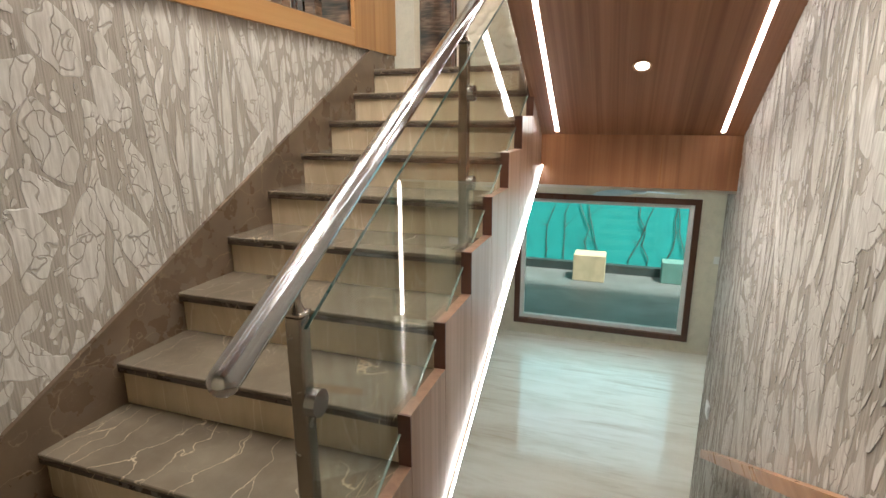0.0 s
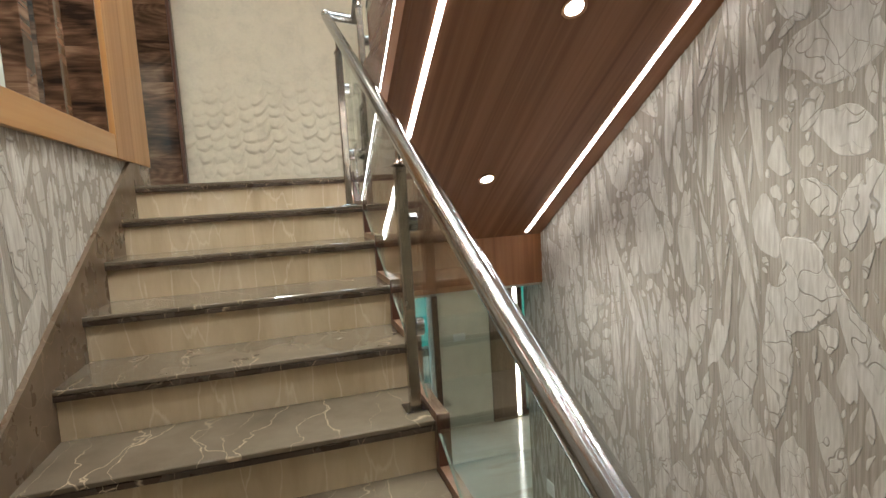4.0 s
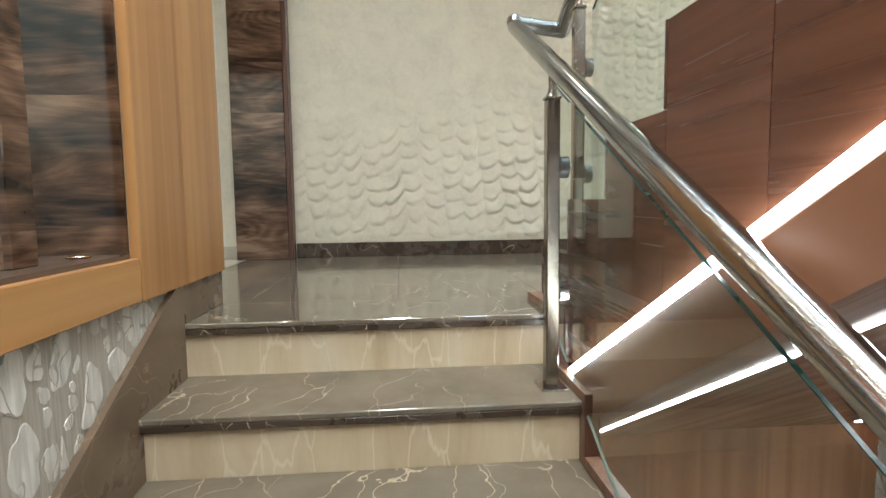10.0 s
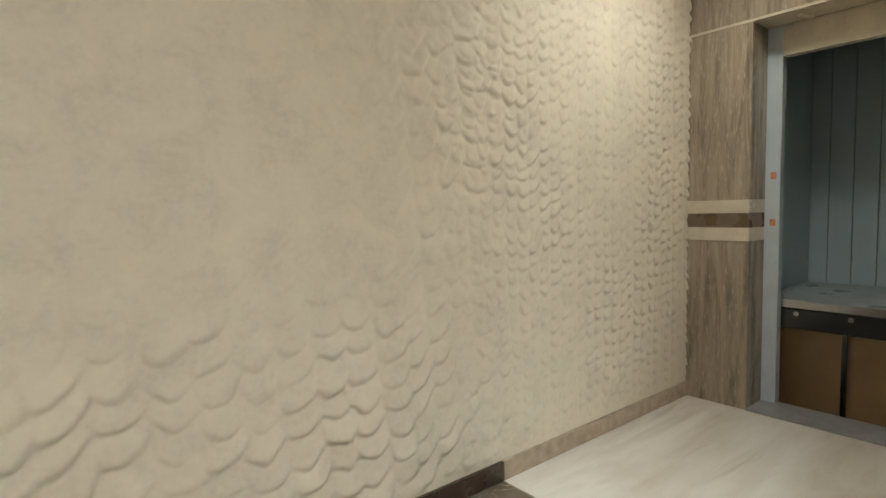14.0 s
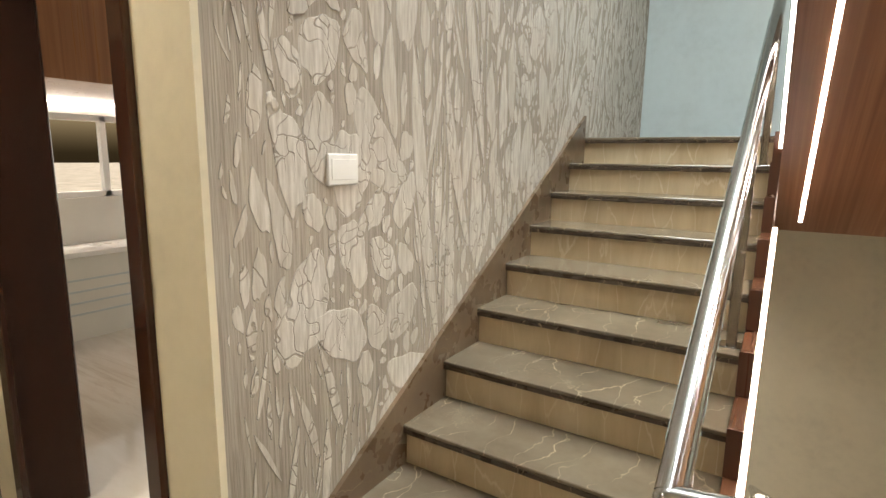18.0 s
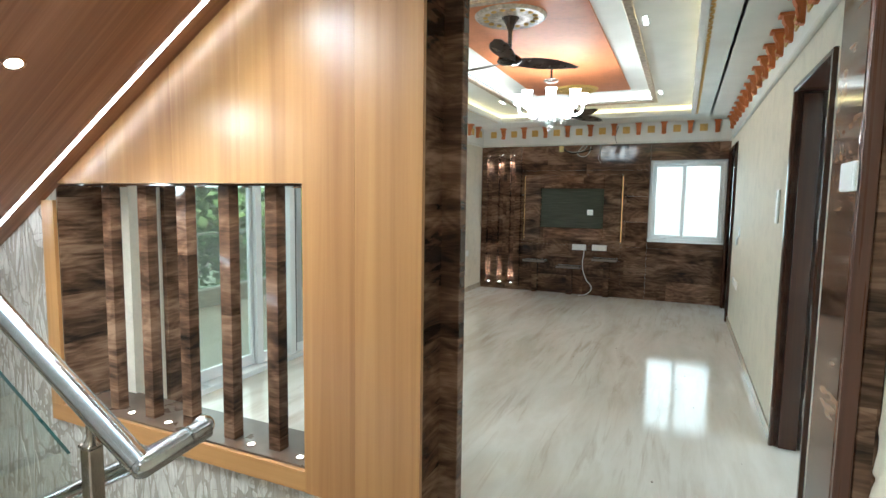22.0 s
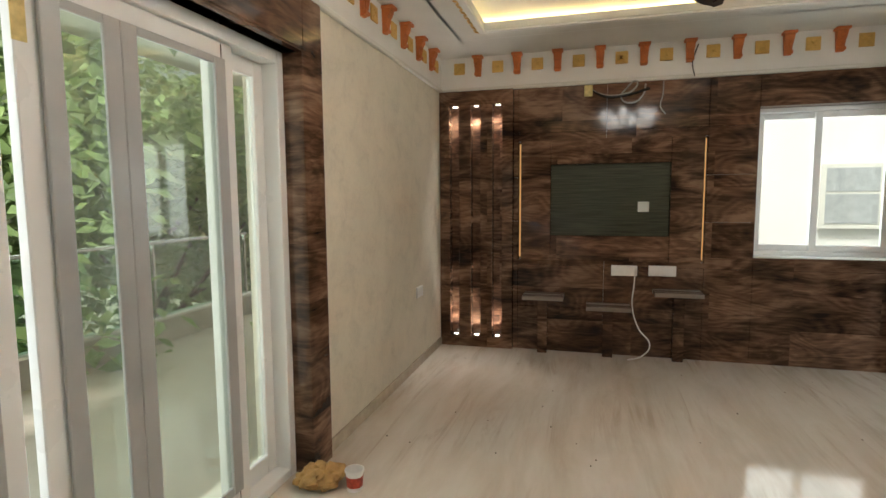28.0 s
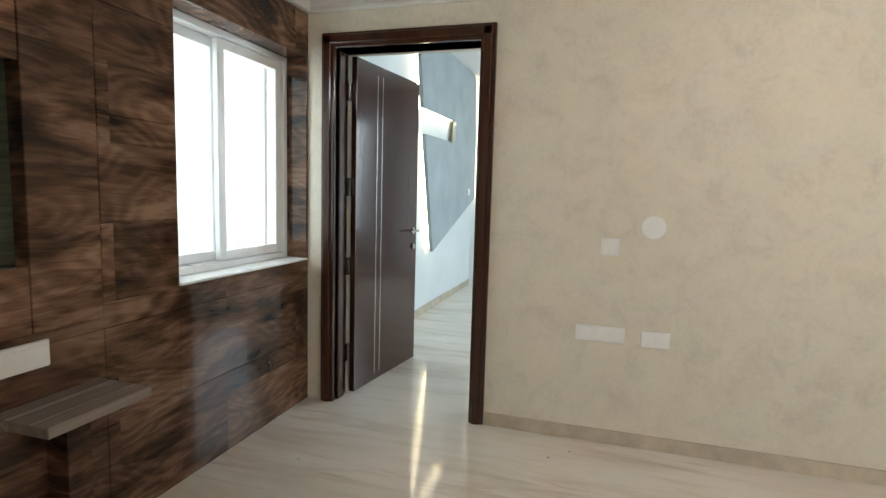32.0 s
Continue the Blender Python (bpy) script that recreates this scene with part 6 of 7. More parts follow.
bx(w, 6.0, 6.2, -1.9, -0.4, 0, 1.08)
bx(w, 6.0, 6.2, -1.9, -0.4, 1.76, 2.8)
bx(w, 2.4, 6.0, -4.7, -4.5, 0, 0.75)
bx(w, 2.4, 3.0, -4.7, -4.5, 0.75, 2.8)
bx(w, 5.4, 6.0, -4.7, -4.5, 0.75, 2.8)
bx(w, 3.0, 5.4, -4.7, -4.5, 2.1, 2.8)
fixed("wall_east_room", w, OFFWHITE, "off-white walls of the room past the lobby", "wall")
fixed("floor_east_room", box(2.4, 6.0, -4.5, 0.2, -0.02, -0.001), FLOOR, "beige marble floor past the lobby", "floor")
fixed("ceiling_east_room", box(2.2, 6.2, -4.7, 0.2, 2.7, 2.8), WHITE, "white ceiling past the lobby", "ceiling")

# lobby ceiling with its own cove and cornice
VX0, VX1, VY0, VY1 = 0.14, 3.35, 0.74, 1.41
ceil = bmesh.new()
bx(ceil, -0.28, 4.0, VY1, YN + 0.1, ZBL, ZBL + 0.05)
bx(ceil, -0.28, 4.0, 0.40, VY0, ZBL, ZBL + 0.05)
bx(ceil, -0.28, VX0, VY0, VY1, ZBL, ZBL + 0.05)
bx(ceil, VX1, 4.0, VY0, VY1, ZBL, ZBL + 0.05)
bx(ceil, -0.28, 4.0, 0.40, YN + 0.1, ZBL + 0.16, ZBL + 0.2)
fixed("ceiling_lobby", ceil, OFFWHITE, "white landing ceiling with a lit cove", "ceiling")
for a in ((VX0 - 0.16, VX1 + 0.16, VY0 - 0.14, VY0 - 0.12), (VX0 - 0.16, VX1 + 0.16, VY1 + 0.12, VY1 + 0.14), (VX0 - 0.16, VX0 - 0.14, VY0 - 0.1, VY1 + 0.1), (VX1 + 0.14, VX1 + 0.16, VY0 - 0.1, VY1 + 0.1)):
    o = part("cove_strip", box(*a, ZBL + 0.055, ZBL + 0.07), COVE, None)
    tagged(o, "warm light strip hidden in the landing cove", "light strip", "cove strips")
lc = thing("cornice_landing", (1.0, YN, ZWL), "white landing cornice with orange corbels and yellow squares", "cornice", kind="structure")
part("frieze", box(-0.27, XLIFT, YN - 0.02, YN + 0.003, ZWL + 0.03, ZBL), WHITE, lc)
part("bead", box(-0.27, XLIFT, YN - 0.035, YN + 0.003, ZWL, ZWL + 0.03, 0.006), OFFWHITE, lc)
cor2 = part("corbel", corbel_mesh(), TERRA, lc, "orange moulded corbel", at=(0, 0, 0))
sqr2 = part("square_tile", square_mesh(), GOLD, lc, "yellow moulded square", at=(0, 0, 0))
base2 = origin(lc)
for k in range(17):
    o = (cor2 if k % 2 else sqr2).copy()
    scene.collection.objects.link(o)
    o.parent = lc
    o.location = Vector((-0.215 + k * 0.225, YN - 0.02, ZBL - 0.004)) - base2
    o.rotation_euler = (0, 0, math.pi)
for k in range(7):
    o = (sqr2 if k % 2 else cor2).copy()
    scene.collection.objects.link(o)
    o.parent = lc
    o.location = Vector((-0.244, 0.42 + k * 0.225, ZBL - 0.004)) - base2
    o.rotation_euler = (0, 0, -math.pi / 2)
part("frieze", box(-0.261, -0.244, 0.348, YN - 0.021, ZWL, ZBL), WHITE, lc)
part("bead", box(-0.261, -0.236, 0.348, YN - 0.036, 2.375, ZWL - 0.001, 0.006), OFFWHITE, lc)
lm = thing("landing_cove_moulding", (VX0, VY1, ZBL), "grey carved moulding with orange flowers along the landing cove", "moulding", kind="structure")
for a in ((VX0 - 0.075, VX1, VY0 - 0.075, VY0 - 0.001), (VX0 - 0.075, VX1, VY1 + 0.001, VY1 + 0.075), (VX0 - 0.075, VX0 - 0.001, VY0, VY1)):
    part("bead", box(*a, ZBL - 0.016, ZBL - 0.001, 0.005), OFFWHITE, lm)
leaf, bloom = bmesh.new(), bmesh.new()
run = [(VX0 + 0.05 * k, VY1 + 0.038, k) for k in range(-1, 34)] + [(VX0 + 0.05 * k, VY0 - 0.038, k) for k in range(-1, 34)] + [(VX0 - 0.038, VY0 + 0.05 * k, k) for k in range(12)]
for x, y, k in run:
    ball(bloom if k % 4 < 2 else leaf, (x, y, ZBL - 0.019), 0.021, 6, (1.1, 1.0, 0.45))
    ball(leaf, (x + 0.02, y + 0.014, ZBL - 0.017), 0.012, 5, (1.2, 0.8, 0.5))
part("flowers", bloom, TERRA, lm, "orange moulded flowers")
part("leaves", leaf, MOULD, lm, "grey moulded leaves")
bpy.data.objects.remove(cor2)
bpy.data.objects.remove(sqr2)
fixed("roof", box(-0.3, 2.5, -4.0, 0.75, 5.2, 5.3), WHITE, "roof over the stairwell", "ceiling")
fixed("wall_upper_north", box(-0.3, 2.5, 0.75, 0.85, 2.84, 5.2), OFFWHITE, "pale wall on the floor above", "wall")
fixed("wall_upper_west", box(-0.28, 0, YS, 0.75, 3.4, 5.2), OFFWHITE, "pale wall on the floor above", "wall")

# ---- floor below ----
fixed("floor_lower", box(-3.0, 4.5, -4.0, 3.5, ZLOW - 0.05, ZLOW), FLOOR, "polished beige marble floor below", "floor")
GW0, GW1, GWZ0, GWZ1 = 0.36, 2.38, -2.94, -1.31
w = bmesh.new()
bx(w, -3.0, GW0, 3.5, 3.7, ZLOW, -0.7)
LDX0, LDX1 = 3.56, 4.20                      # glazed door past the lower window
bx(w, GW1, LDX0, 3.5, 3.7, ZLOW, -0.7)
bx(w, LDX1, 4.5, 3.5, 3.7, ZLOW, -0.7)
bx(w, LDX0, LDX1, 3.5, 3.7, -0.86, -0.7)
bx(w, GW0, GW1, 3.5, 3.7, ZLOW, GWZ0)
bx(w, GW0, GW1, 3.5, 3.7, GWZ1, -0.7)
bx(w, -3.1, -3.0, -0.5, 3.7, ZLOW, -0.4)
bx(w, 4.5, 4.6, -0.5, 3.7, ZLOW, -0.4)
bx(w, -3.0, -0.28, -0.6, -0.5, ZLOW, -0.4)
bx(w, XR + 0.2, 4.5, -0.6, -0.5, ZLOW, -0.4)
fixed("wall_lower", w, HALLWALL, "cream walls of the floor below", "wall")
gw = thing("window_lower", (1.4, 3.5, GWZ0), "large window with a brown outer and white inner frame", "window", kind="structure")
f = bmesh.new()
for a in ((GW0 - 0.07, GW0, GWZ0 - 0.07, GWZ1 + 0.07), (GW1, GW1 + 0.07, GWZ0 - 0.07, GWZ1 + 0.07)):
    bx(f, a[0], a[1], 3.47, 3.52, a[2], a[3], 0.003)
bx(f, GW0, GW1, 3.47, 3.52, GWZ0 - 0.07, GWZ0, 0.003)
bx(f, GW0, GW1, 3.47, 3.52, GWZ1, GWZ1 + 0.07, 0.003)
part("outer_frame", f, EDGE, gw)
f = bmesh.new()
for a in ((GW0, GW0 + 0.05, GWZ0, GWZ1), (GW1 - 0.05, GW1, GWZ0, GWZ1)):
    bx(f, a[0], a[1], 3.52, 3.58, a[2], a[3], 0.003)
bx(f, GW0 + 0.05, GW1 - 0.05, 3.52, 3.58, GWZ0, GWZ0 + 0.05, 0.003)
bx(f, GW0 + 0.05, GW1 - 0.05, 3.52, 3.58, GWZ1 - 0.05, GWZ1, 0.003)
part("inner_frame", f, UPVC, gw)
p = part("pane", box(GW0 + 0.05, GW1 - 0.05, 3.545, 3.555, GWZ0 + 0.05, GWZ1 - 0.05), GLASS, gw)
p.visible_shadow = False
TEAL = plaster("turquoise_wall_paint", (0.02, 0.42, 0.42), 4, 0.12, 0.1)
fixed("wall_terrace", box(-4, 6, 7.0, 7.15, -3.3, 0.0), TEAL, "turquoise painted terrace wall", "wall")
fixed("floor_terrace", box(-4, 6, 3.7, 7.0, -3.3, -3.18), plain("grey_terrace_tiles", (0.13, 0.15, 0.15), 0.5, 0, 0.1, 3), "grey tiled terrace floor", "floor")

# ---- chandelier, fans and ceiling roses ----
CRYSTAL = glass("crystal", (0.97, 0.98, 1.0), 3.0)
SHADE = glow("lit_opal_glass", (1.0, 0.96, 0.90), 13)
CX, CY = -3.58, 0.0
ZTOP = ZT + 0.105
ch = thing("chandelier", (CX, CY, 2.2), "lit crystal chandelier with eight white glass shades", "chandelier")
bm = bmesh.new()
lathe(bm, (CX, CY, ZTOP - 0.05), [(0.02, 0), (0.06, 0.012), (0.075, 0.03), (0.06, 0.05)], 20)
part("canopy", bm, BLACK, ch, smooth=True)
bm = bmesh.new()
for k in range(7):
    z = 2.70 + (ZTOP - 0.05 - 2.70) * (k + 0.5) / 7
    ball(bm, (CX, CY, z), 0.013, 8, (1, 1, 1.2))
part("chain", bm, BLACK, ch, smooth=True)
bm = bmesh.new()
lathe(bm, (CX, CY, 2.40), [(0.012, -0.02), (0.06, 0.0), (0.05, 0.03), (0.02, 0.05), (0.035, 0.09), (0.045, 0.12), (0.03, 0.15), (0.018, 0.2), (0.02, 0.25), (0.07, 0.285), (0.075, 0.295), (0.02, 0.30)], 20)
part("column", bm, CRYSTAL, ch, smooth=True)
for k in range(8):
    a = 2 * math.pi * (k + 0.3) / 8
    cu = bpy.data.curves.new("arm", "CURVE")
    cu.dimensions, cu.bevel_depth, cu.bevel_resolution = "3D", 0.011, 3
    sp = cu.splines.new("BEZIER")
    prof = [(0.05, 0.20), (0.14, 0.225), (0.22, 0.15), (0.30, 0.17), (0.325, 0.25)]
    sp.bezier_points.add(len(prof) - 1)
    for q, (r, z) in zip(sp.bezier_points, prof):
        q.co = (r * math.cos(a), r * math.sin(a), z)
        q.handle_left_type = q.handle_right_type = "AUTO"
    o = new("arm", cu)
    cu.materials.append(SHADE)
    o.parent = ch
    o["label"] = "curved lit glass arm"
    bm = bmesh.new()
    c = (CX + 0.325 * math.cos(a), CY + 0.325 * math.sin(a), 2.45)
    lathe(bm, c, [(0.022, 0), (0.045, 0.012), (0.05, 0.03), (0.042, 0.06), (0.052, 0.095), (0.056, 0.10), (0.03, 0.098)], 16)
    part("shade", bm, SHADE, ch, "white frosted glass shade", smooth=True)
    for j in range(3):
        r = (0.06, 0.12, 0.18)[j]
        a2 = a + 0.25 * j
        x, y = CX + r * math.cos(a2), CY + r * math.sin(a2)
        zt = (2.36, 2.36, 2.37)[j]
        bm = bmesh.new()
        tube(bm, (x, y, zt), (x, y, zt - 0.06), 0.003, 5, 0.011)
        tube(bm, (x, y, zt - 0.06), (x, y, zt - 0.09 - 0.05 * (2 - j) / 2), 0.011, 6, 0.002)
        part("crystal_drop", bm, CRYSTAL, ch)
bm = bmesh.new()
ball(bm, (CX, CY, 2.215), 0.032, 12)
part("crystal_ball", bm, CRYSTAL, ch, smooth=True)
FANB = plain("dark_walnut_fan_blade", (0.045, 0.022, 0.015), 0.3, 0, 0.2, 20)
FANH = plain("bronze_fan_hub", (0.07, 0.045, 0.035), 0.25, 0.6, 0.1, 20)


def fan(x, y, turn, rose, zf=2.5, ztop=ZTOP, label="dark brown three-bladed ceiling fan at rest", hub=FANH, wood=FANB):
    t = thing("ceiling_fan", (x, y, zf), label, "ceiling fan", "ceiling fans")
    bm = bmesh.new()
    lathe(bm, (x, y, zf), [(0.02, 0), (0.075, 0.006), (0.095, 0.025), (0.085, 0.05), (0.045, 0.075), (0.03, 0.10)], 24)
    part("motor", bm, hub, t, smooth=True)
    bm = bmesh.new()
    lathe(bm, (x, y, zf + 0.1), [(0.016, 0), (0.016, ztop - zf - 0.1 - 0.12), (0.035, ztop - zf - 0.1 - 0.06), (0.075, ztop - zf - 0.1 - 0.002)], 20)
    part("downrod", bm, hub, t, smooth=True)
    for k in range(3):
        a = radians(turn + 120 * k)
        bm = bmesh.new()
        n, rows = 10, []
        for j in range(n + 1):
            r = 0.06 + 0.52 * j / n
            wdt = 0.055 + 0.035 * math.sin(math.pi * min(1, j / n * 1.15)) - 0.05 * max(0, j / n - 0.8) / 0.2 * 0.6
            tw = 0.28 - 0.18 * j / n
            sweep = 0.05 * (j / n) ** 2
            rows.append([(r, -wdt + sweep, wdt * tw + 0.01), (r, wdt + sweep, -wdt * tw + 0.01)])
        vs = [[bm.verts.new((p[0], p[1], p[2] + zf + 0.015)) for p in row] for row in rows]
        for p, q in zip(vs, vs[1:]):
            bm.faces.new((p[0], p[1], q[1], q[0]))
        bmesh.ops.solidify(bm, geom=bm.faces[:], thickness=0.008)
        bmesh.ops.transform(bm, matrix=Matrix.Translation((x, y, 0)) @ Matrix.Rotation(a, 4, "Z"), verts=bm.verts[:])
        bmesh.ops.recalc_face_normals(bm, faces=bm.faces[:])
        part("blade", bm, wood, t, smooth=True)
    if rose is None:
        return
    rs = thing("ceiling_rose", (x, y, ZTOP - 0.02), "round moulded ceiling rose in cream and gold", "ceiling rose", "ceiling roses")
    bm = bmesh.new()
    lathe(bm, (x, y, ZTOP - 0.022), [(0.08, 0.008), (0.10, 0.0), (0.14, 0.006), (0.17, 0.012), (0.22, 0.004), (0.25, 0.0), (0.265, 0.01), (0.27, 0.021)], 40)
    part("disc", bm, GOLD if rose else MOULD, rs, smooth=True)
    for k in range(16):
        a = 2 * math.pi * k / 16
        part("petal", ball(bmesh.new(), (x + 0.19 * math.cos(a), y + 0.19 * math.sin(a), ZTOP - 0.016), 0.022, 8, (1, 1, 0.4)), GOLD, rs, smooth=True)


fan(-2.07, 0.03, 5, False)
fan(-4.90, 0.0, 30, True)
fan(1.72, 2.45, 100, None, -1.06, -0.721, "pale grey three-bladed ceiling fan at rest", GREYM, GREYM)
for y in (-0.95, 0.98):
    for x in (-4.9, -2.2):
        o = part("recessed_lamp", box(x - 0.09, x + 0.09, y - 0.012, y + 0.012, ZT - 0.005, ZT - 0.0005), LAMP, None)
        tagged(o, "slim white recessed ceiling lamp, lit", "lamp", "recessed lamps")

# ---- loose things on the hall floor ----
cup = thing("paint_cup", (-4.01, -1.535, 0), "small white and red paint cup on the marble floor", "cup")
bm = bmesh.new()
lathe(bm, (-4.01, -1.535, 0), [(0.036, 0.0), (0.043, 0.09), (0.047, 0.092), (0.047, 0.10), (0.042, 0.10), (0.040, 0.088), (0.034, 0.01)], 24)
part("body", bm, PLASTIC, cup, smooth=True)
bm = bmesh.new()
lathe(bm, (-4.01, -1.535, 0.02), [(0.0385, 0.0), (0.0425, 0.052), (0.0415, 0.052), (0.037, 0.0)], 24)
part("label_band", bm, plain("red_label", (0.45, 0.06, 0.03), 0.4, 0, 0.3, 60), cup, "red printed band")
RAG = plain("ochre_crumpled_paper", (0.48, 0.30, 0.11), 0.8, 0, 0.15, 20)
rg = random.Random(7)
cpaper = thing("crumpled_paper", (-3.98, -1.72, 0), "crumpled ochre paper lying by the sliding doors", "paper")
for k in range(9):
    bm = bmesh.new()
    c = (-3.98 + rg.uniform(-0.1, 0.12), -1.72 + rg.uniform(-0.07, 0.08), 0.03 + rg.uniform(0, 0.02))
    r = bmesh.ops.create_icosphere(bm, subdivisions=3, radius=0.055, matrix=Matrix.Translation(c) @ Matrix.Diagonal((1.2, 1, 0.62, 1)))
    for v in r["verts"]:
        d = abs(noise.noise(v.co * 24 + Vector((k, 0, 0)))) * 0.045 - 0.012 + noise.noise(v.co * 60) * 0.012
        v.co += (v.co - Vector(c)).normalized() * d
        v.co.z = max(0.002, v.co.z)
    part("fold", bm, RAG, cpaper)
rg = random.Random(3)
bm = bmesh.new()
for k in range(60):
    x, y = rg.uniform(-6.3, -0.6), rg.uniform(-1.7, 1.7)
    ball(bm, (x, y, 0.002), rg.uniform(0.003, 0.007), 5, (1.5, 1, 0.5))
o = part("plaster_crumbs", bm, plain("grey_crumbs", (0.25, 0.22, 0.18), 0.9, 0, 0.2, 20), None)
tagged(o, "small crumbs of plaster on the marble floor", "debris", kind="stuff")

# loose wires at the head of the panelled wall
def wire(name, pts, rad, mat, label):
    cu = bpy.data.curves.new(name, "CURVE")
    cu.dimensions, cu.bevel_depth, cu.bevel_resolution = "3D", rad, 2
    sp = cu.splines.new("BEZIER")
    sp.bezier_points.add(len(pts) - 1)
    for q, c in zip(sp.bezier_points, pts):
        q.co = c
        q.handle_left_type = q.handle_right_type = "AUTO"
    o = new(name, cu)
    cu.materials.append(mat)
    return tagged(o, label, "cable", "loose cables")


WIRE = plain("grey_cable", (0.36, 0.35, 0.33), 0.5, 0, 0.1, 20)
X1 = XTV + 0.02
wire("loose_cable", [(X1, -0.49, 2.30), (X1 + 0.03, -0.40, 2.245), (X1 + 0.05, -0.25, 2.23), (X1 + 0.05, -0.14, 2.27), (X1 + 0.04, -0.12, 2.33), (X1 + 0.05, -0.20, 2.28), (X1 + 0.05, -0.24, 2.20), (X1 + 0.05, -0.15, 2.16), (X1 + 0.04, -0.07, 2.22), (X1 + 0.03, -0.05, 2.31)], 0.007, WIRE, "grey loose cable coiled at the wall head")
wire("loose_cable", [(X1, -0.48, 2.29), (X1 + 0.04, -0.36, 2.22), (X1 + 0.05, -0.22, 2.22), (X1 + 0.04, -0.02, 2.27)], 0.011, BLACK, "black cable hanging at the wall head")
wire("loose_cable", [(X1, 0.09, 2.33), (X1 + 0.02, 0.085, 2.22), (X1 + 0.02, 0.07, 2.12), (X1 + 0.02, 0.11, 2.06)], 0.005, WIRE, "thin grey cable hanging from the cornice")
wire("loose_cable", [(XTV + 0.03, 0.32, ZW + 0.01), (XTV + 0.035, 0.30, ZW + 0.12), (XTV + 0.03, 0.34, ZW + 0.26)], 0.004, BLACK, "thin dark cable across the cornice")
o = part("junction_box", box(XTV + 0.0, XTV + 0.04, -0.54, -0.47, 2.24, 2.33, 0.004), MASK, None)
tagged(o, "small yellow junction box at the wall head", "junction box")

# terrace beyond the lower window
tb = thing("terrace_box", (1.1, 6.4, -3.18), "pale square box standing on the terrace", "box")
part("body", box(0.8, 1.35, 6.2, 6.6, -3.18, -2.7, 0.01), plain("pale_cardboard", (0.55, 0.48, 0.32), 0.7, 0, 0.1, 6), tb)
tb = thing("terrace_box", (2.5, 6.6, -3.18), "dull green box standing on the terrace", "box")
part("body", box(2.3, 2.7, 6.5, 6.8, -3.18, -2.8, 0.01), plain("dull_green_box", (0.12, 0.28, 0.25), 0.7, 0, 0.1, 6), tb)
cr = thing("creeper", (1.6, 6.97, -3.18), "bare creeper stems climbing the turquoise wall", "creeper")
rg = random.Random(11)
for k in range(9):
    x = 0.2 + k * 0.36 + rg.uniform(-0.1, 0.1)
    bm = bmesh.new()
    p = Vector((x, 6.98, -3.15))
    for j in range(9):
        q = p + Vector((rg.uniform(-0.14, 0.14), 0, 0.26))
        tube(bm, p, q, 0.008, 5, 0.006)
        if rg.random() < 0.6:
            tube(bm, p, p + Vector((rg.uniform(-0.25, 0.25), 0, rg.uniform(0.05, 0.3))), 0.005, 4, 0.002)
        p = q
    part("stem", bm, BARK, cr)
fixed("terrace_kerb", box(-4, 6, 6.85, 6.99, -3.18, -3.02), plain("dark_wet_kerb", (0.04, 0.06, 0.06), 0.4, 0, 0.2, 5), "dark kerb along the terrace wall", "kerb")

# ---- lights of the place and added fill lamps ----
area("daylight_balcony", (-2.35, -2.2, 1.1), (-2.35, 0, 0.9), 3.3, 1.9, 16, (0.93, 0.97, 1.0))
area("daylight_balcony_side", (-3.8, YBP - 0.2, 1.7), (-3.8, 0, 0.6), 6.6, 1.7, 55, (0.95, 1.0, 0.94))
area("daylight_end_window", (XTV - 0.29, 1.32, 1.48), (0, 1.0, 1.2), 0.95, 1.1, 5, (0.95, 0.98, 1.0))
# Added lamp out of view that brightens the bedroom; no window stands there.
area("bedroom_fill", (-3.3, 4.6, 1.5), (-6.5, 4.4, 1.0), 2.0, 1.6, 40, (0.88, 0.96, 1.0))
# Unseen fill lamp added before the side room's solid back wall.
area("side_room_fill", (-1.4, 4.4, 1.5), (-1.4, 0, 1.2), 1.4, 1.3, 34, (0.95, 0.98, 1.0))
# Cool fill lamp added out of view, under the closed roof, to brighten the stairs.
up = area("upper_stair_fill", (1.35, -1.1, 5.1), (1.5, -1.3, 0), 1.6, 2.4, 85, (0.80, 0.92, 1.0))
up.data.spread = radians(110)
area("daylight_east_room", (4.2, -4.4, 1.5), (4.2, 0, 1.2), 2.2, 1.3, 28, (0.95, 0.98, 1.0))
for x, y in ((0.7, 1.25), (2.9, 1.15)):
    downlight((x, y, ZBL + 0.158), (0, 0, -1), 0.045)
    spot("downlight_beam", (x, y, ZBL + 0.1), (x, y, 0), 7 if x < 2 else 58, 165, (1, 0.96, 0.90))
downlight((-0.09, 1.6, ZBL - 0.002), (0, 0, -1), 0.045)
spot("downlight_beam", (-0.09, 1.6, ZBL - 0.03), (-0.09, 1.6, 0), 3, 140, (1, 0.97, 0.93))
for x, y in ((0.6, 1.4), (2.0, 1.4), (0.6, 2.8), (2.0, 2.8)):
    downlight((x, y, -0.722), (0, 0, -1), 0.045)
    spot("downlight_beam", (x, y, -0.75), (x, y, -3), 16, 150, (1, 0.97, 0.92))
area("daylight_lower_window", (1.37, 3.42, -2.1), (1.5, 0, -2.0), 1.9, 1.5, 9, (0.42, 0.85, 0.97))

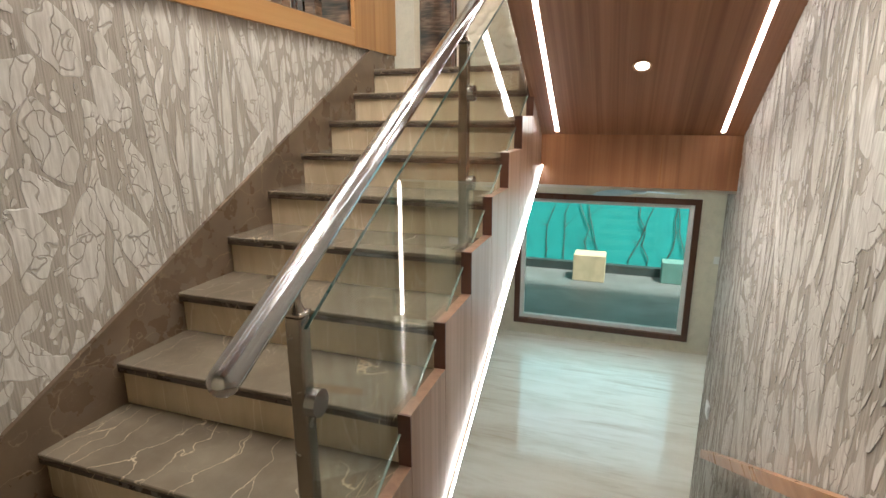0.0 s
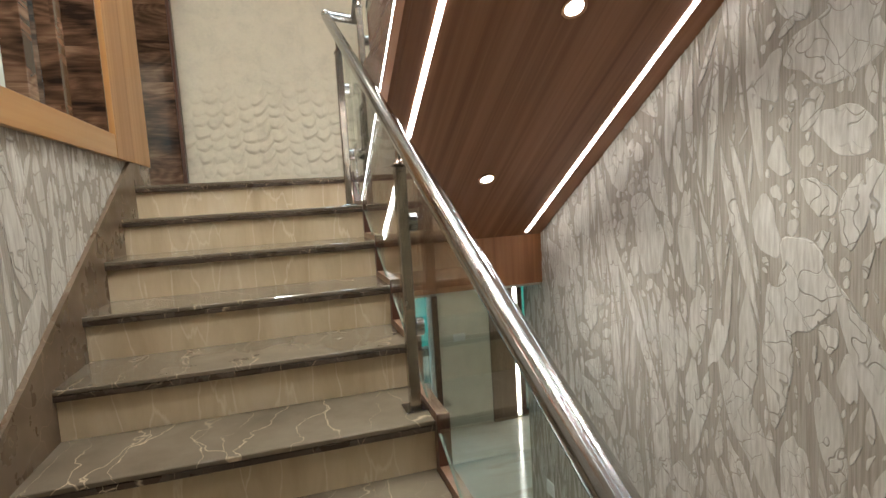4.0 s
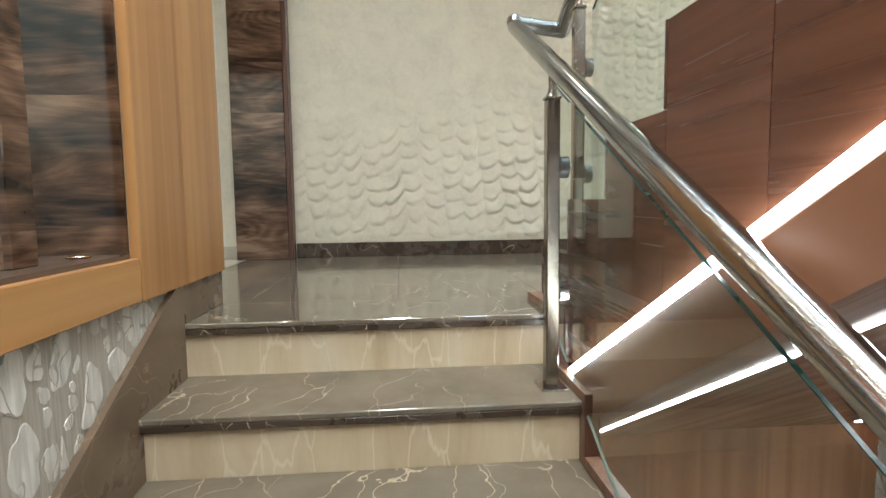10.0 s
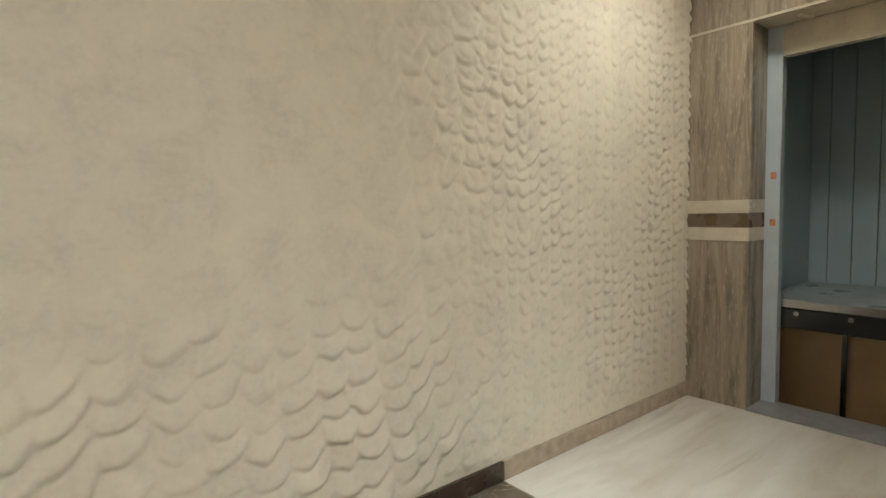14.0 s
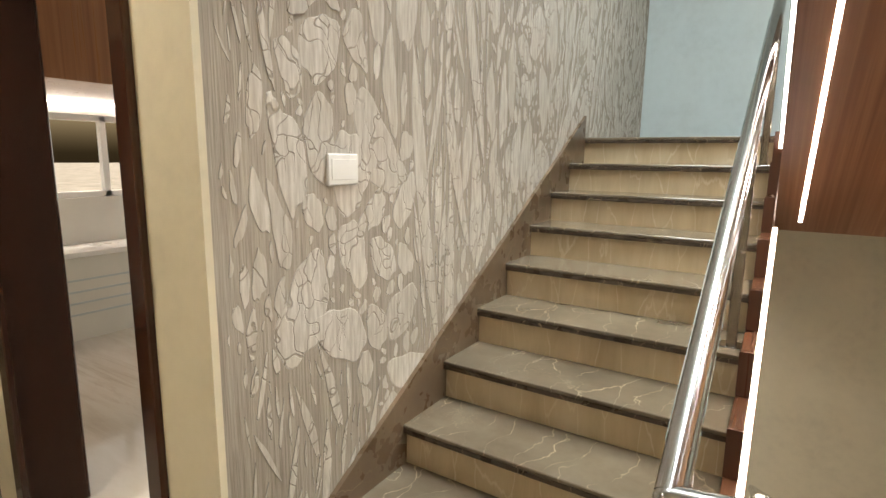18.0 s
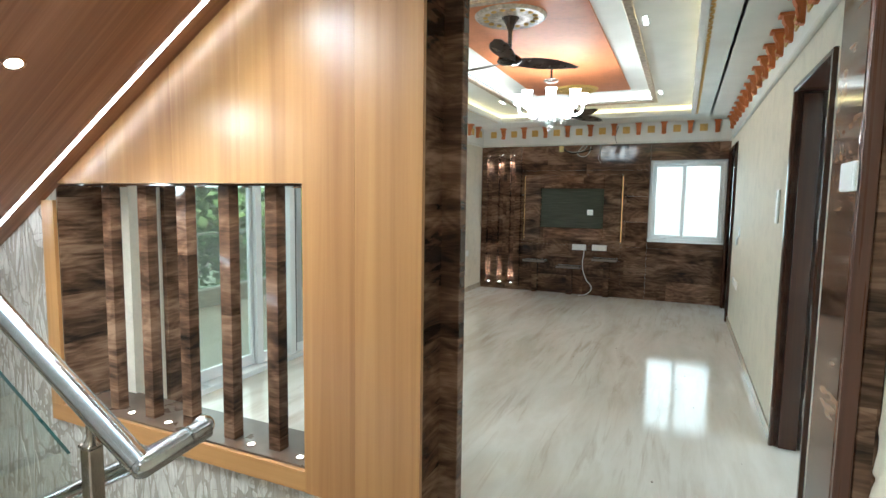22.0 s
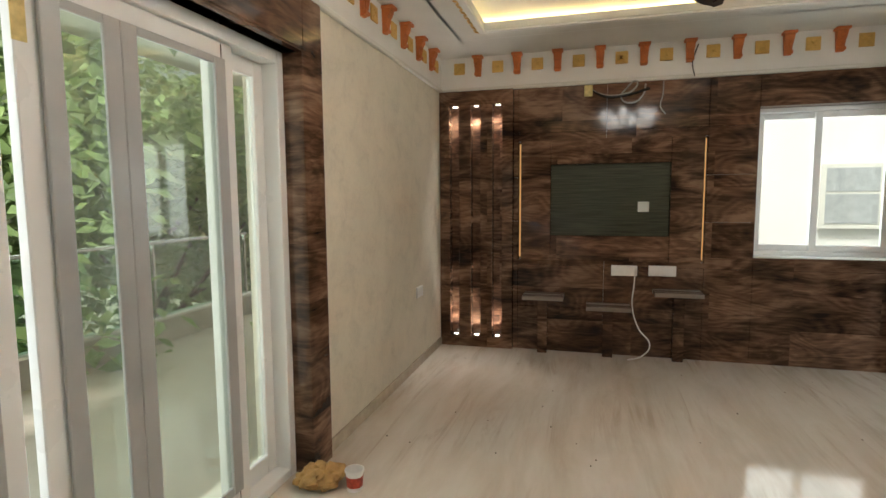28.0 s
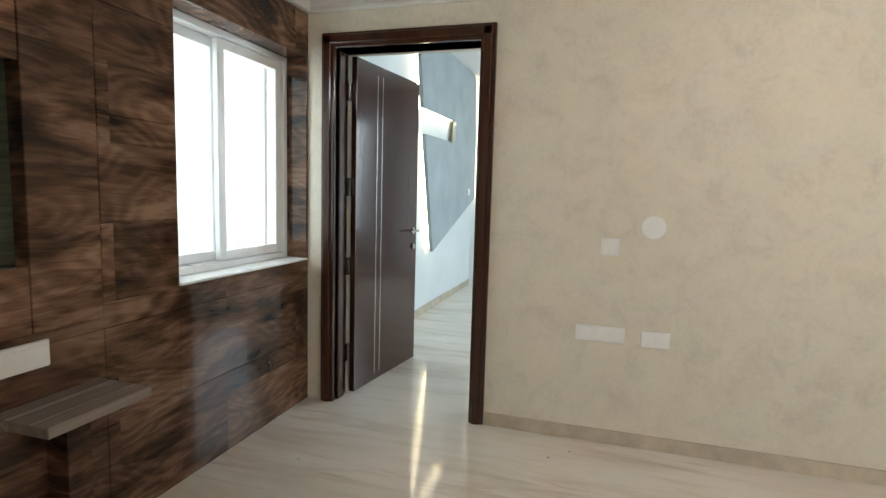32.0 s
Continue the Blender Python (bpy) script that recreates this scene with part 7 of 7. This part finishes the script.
# brown panel, upright light and glazed door past the lower window
pn = thing("wall_panel", (3.31, 3.49, ZLOW), "glossy brown veneered wall panel beside the lower door", "wall panel", kind="structure")
part("board", box(3.14, 3.48, 3.475, 3.499, ZLOW, -0.72, 0.003), SIDE, pn)
strip("led_strip", (3.515, 3.485, ZLOW + 0.05), (3.515, 3.485, -0.74), 0.03, "glowing white upright light strip beside the brown panel")
gd = thing("door_lower", (3.9, 3.5, ZLOW), "dark framed glass door on the floor below", "door", kind="structure")
f = bmesh.new()
for x in (LDX0, LDX1 - 0.07):
    bx(f, x, x + 0.07, 3.51, 3.57, ZLOW + 0.001, -0.861, 0.003)
for z in (ZLOW + 0.001, -0.931):
    bx(f, LDX0 + 0.07, LDX1 - 0.07, 3.51, 3.57, z, z + 0.07, 0.003)
bx(f, LDX0 + 0.29, LDX0 + 0.34, 3.51, 3.57, ZLOW + 0.071, -0.931, 0.003)
part("frame", f, DOORWOOD, gd)
for x0, x1 in ((LDX0 + 0.07, LDX0 + 0.29), (LDX0 + 0.34, LDX1 - 0.07)):
    p = part("pane", box(x0, x1, 3.536, 3.544, ZLOW + 0.071, -0.931), GLASS_D, gd)
    p.visible_shadow = False
plate("light_switch", (2.72, 3.499, -1.95), 0.16, 0.09, "-y", 2, "white switch plate on the cream wall below")

# switches on the lower stair wall
plate("light_switch", (XR - 0.003, 0.028, -2.04), 0.09, 0.09, "-x", 1, "white switch plate low on the patterned stair wall")
plate("light_switch", (XR - 0.003, -3.03, -0.56), 0.22, 0.095, "-x", 3, "long white switch plate above the teak rail")

# scuffed orange stickers on the lift jamb
STICK = plain("orange_sticker", (0.62, 0.22, 0.10), 0.5, 0, 0.2, 60)
for z in (1.33, 1.06):
    o = part("sticker", box(fx - 0.0015, fx - 0.0002, LO1 - 0.06, LO1 - 0.03, z, z + 0.04), STICK, None)
    tagged(o, "small orange sticker on the lift jamb", "sticker", "stickers on the lift jamb")

# window, bench and wood ceiling of the room past the lobby
ew = thing("window_east_room", (6.05, -1.15, 1.08), "white framed window of the room past the lobby", "window", kind="structure")
f = bmesh.new()
for a in (-1.9, -1.24, -0.45):
    bx(f, 6.02, 6.08, a, a + 0.05, 1.08, 1.76, 0.003)
bx(f, 6.02, 6.08, -1.85, -0.45, 1.08, 1.13, 0.003)
bx(f, 6.02, 6.08, -1.85, -0.45, 1.71, 1.76, 0.003)
part("frame", f, UPVC, ew)
bn = thing("low_cabinet", (5.8, -1.2, 0), "white low cabinet with grooved drawers under the window", "cabinet")
part("top", box(5.55, 5.99, -2.4, -0.2, 0.66, 0.70, 0.004), UPVC, bn)
part("body", box(5.60, 5.99, -2.38, -0.22, 0.0, 0.659), OFFWHITE, bn)
for z in (0.2, 0.29, 0.38, 0.47):
    part("groove", box(5.594, 5.599, -2.38, -0.22, z, z + 0.014), GREYM, bn)
fixed("ceiling_drop", box(4.6, 6.0, -4.4, 0.15, 1.86, 2.69), SOFFIT_X, "walnut veneer ceiling drop in the room past the lobby", "ceiling")
o = part("led_strip", box(5.97, 5.998, -2.4, -0.2, 1.835, 1.855), LED, None)
tagged(o, "glowing white light strip under the wood drop", "light strip", "light strips of the stairs")
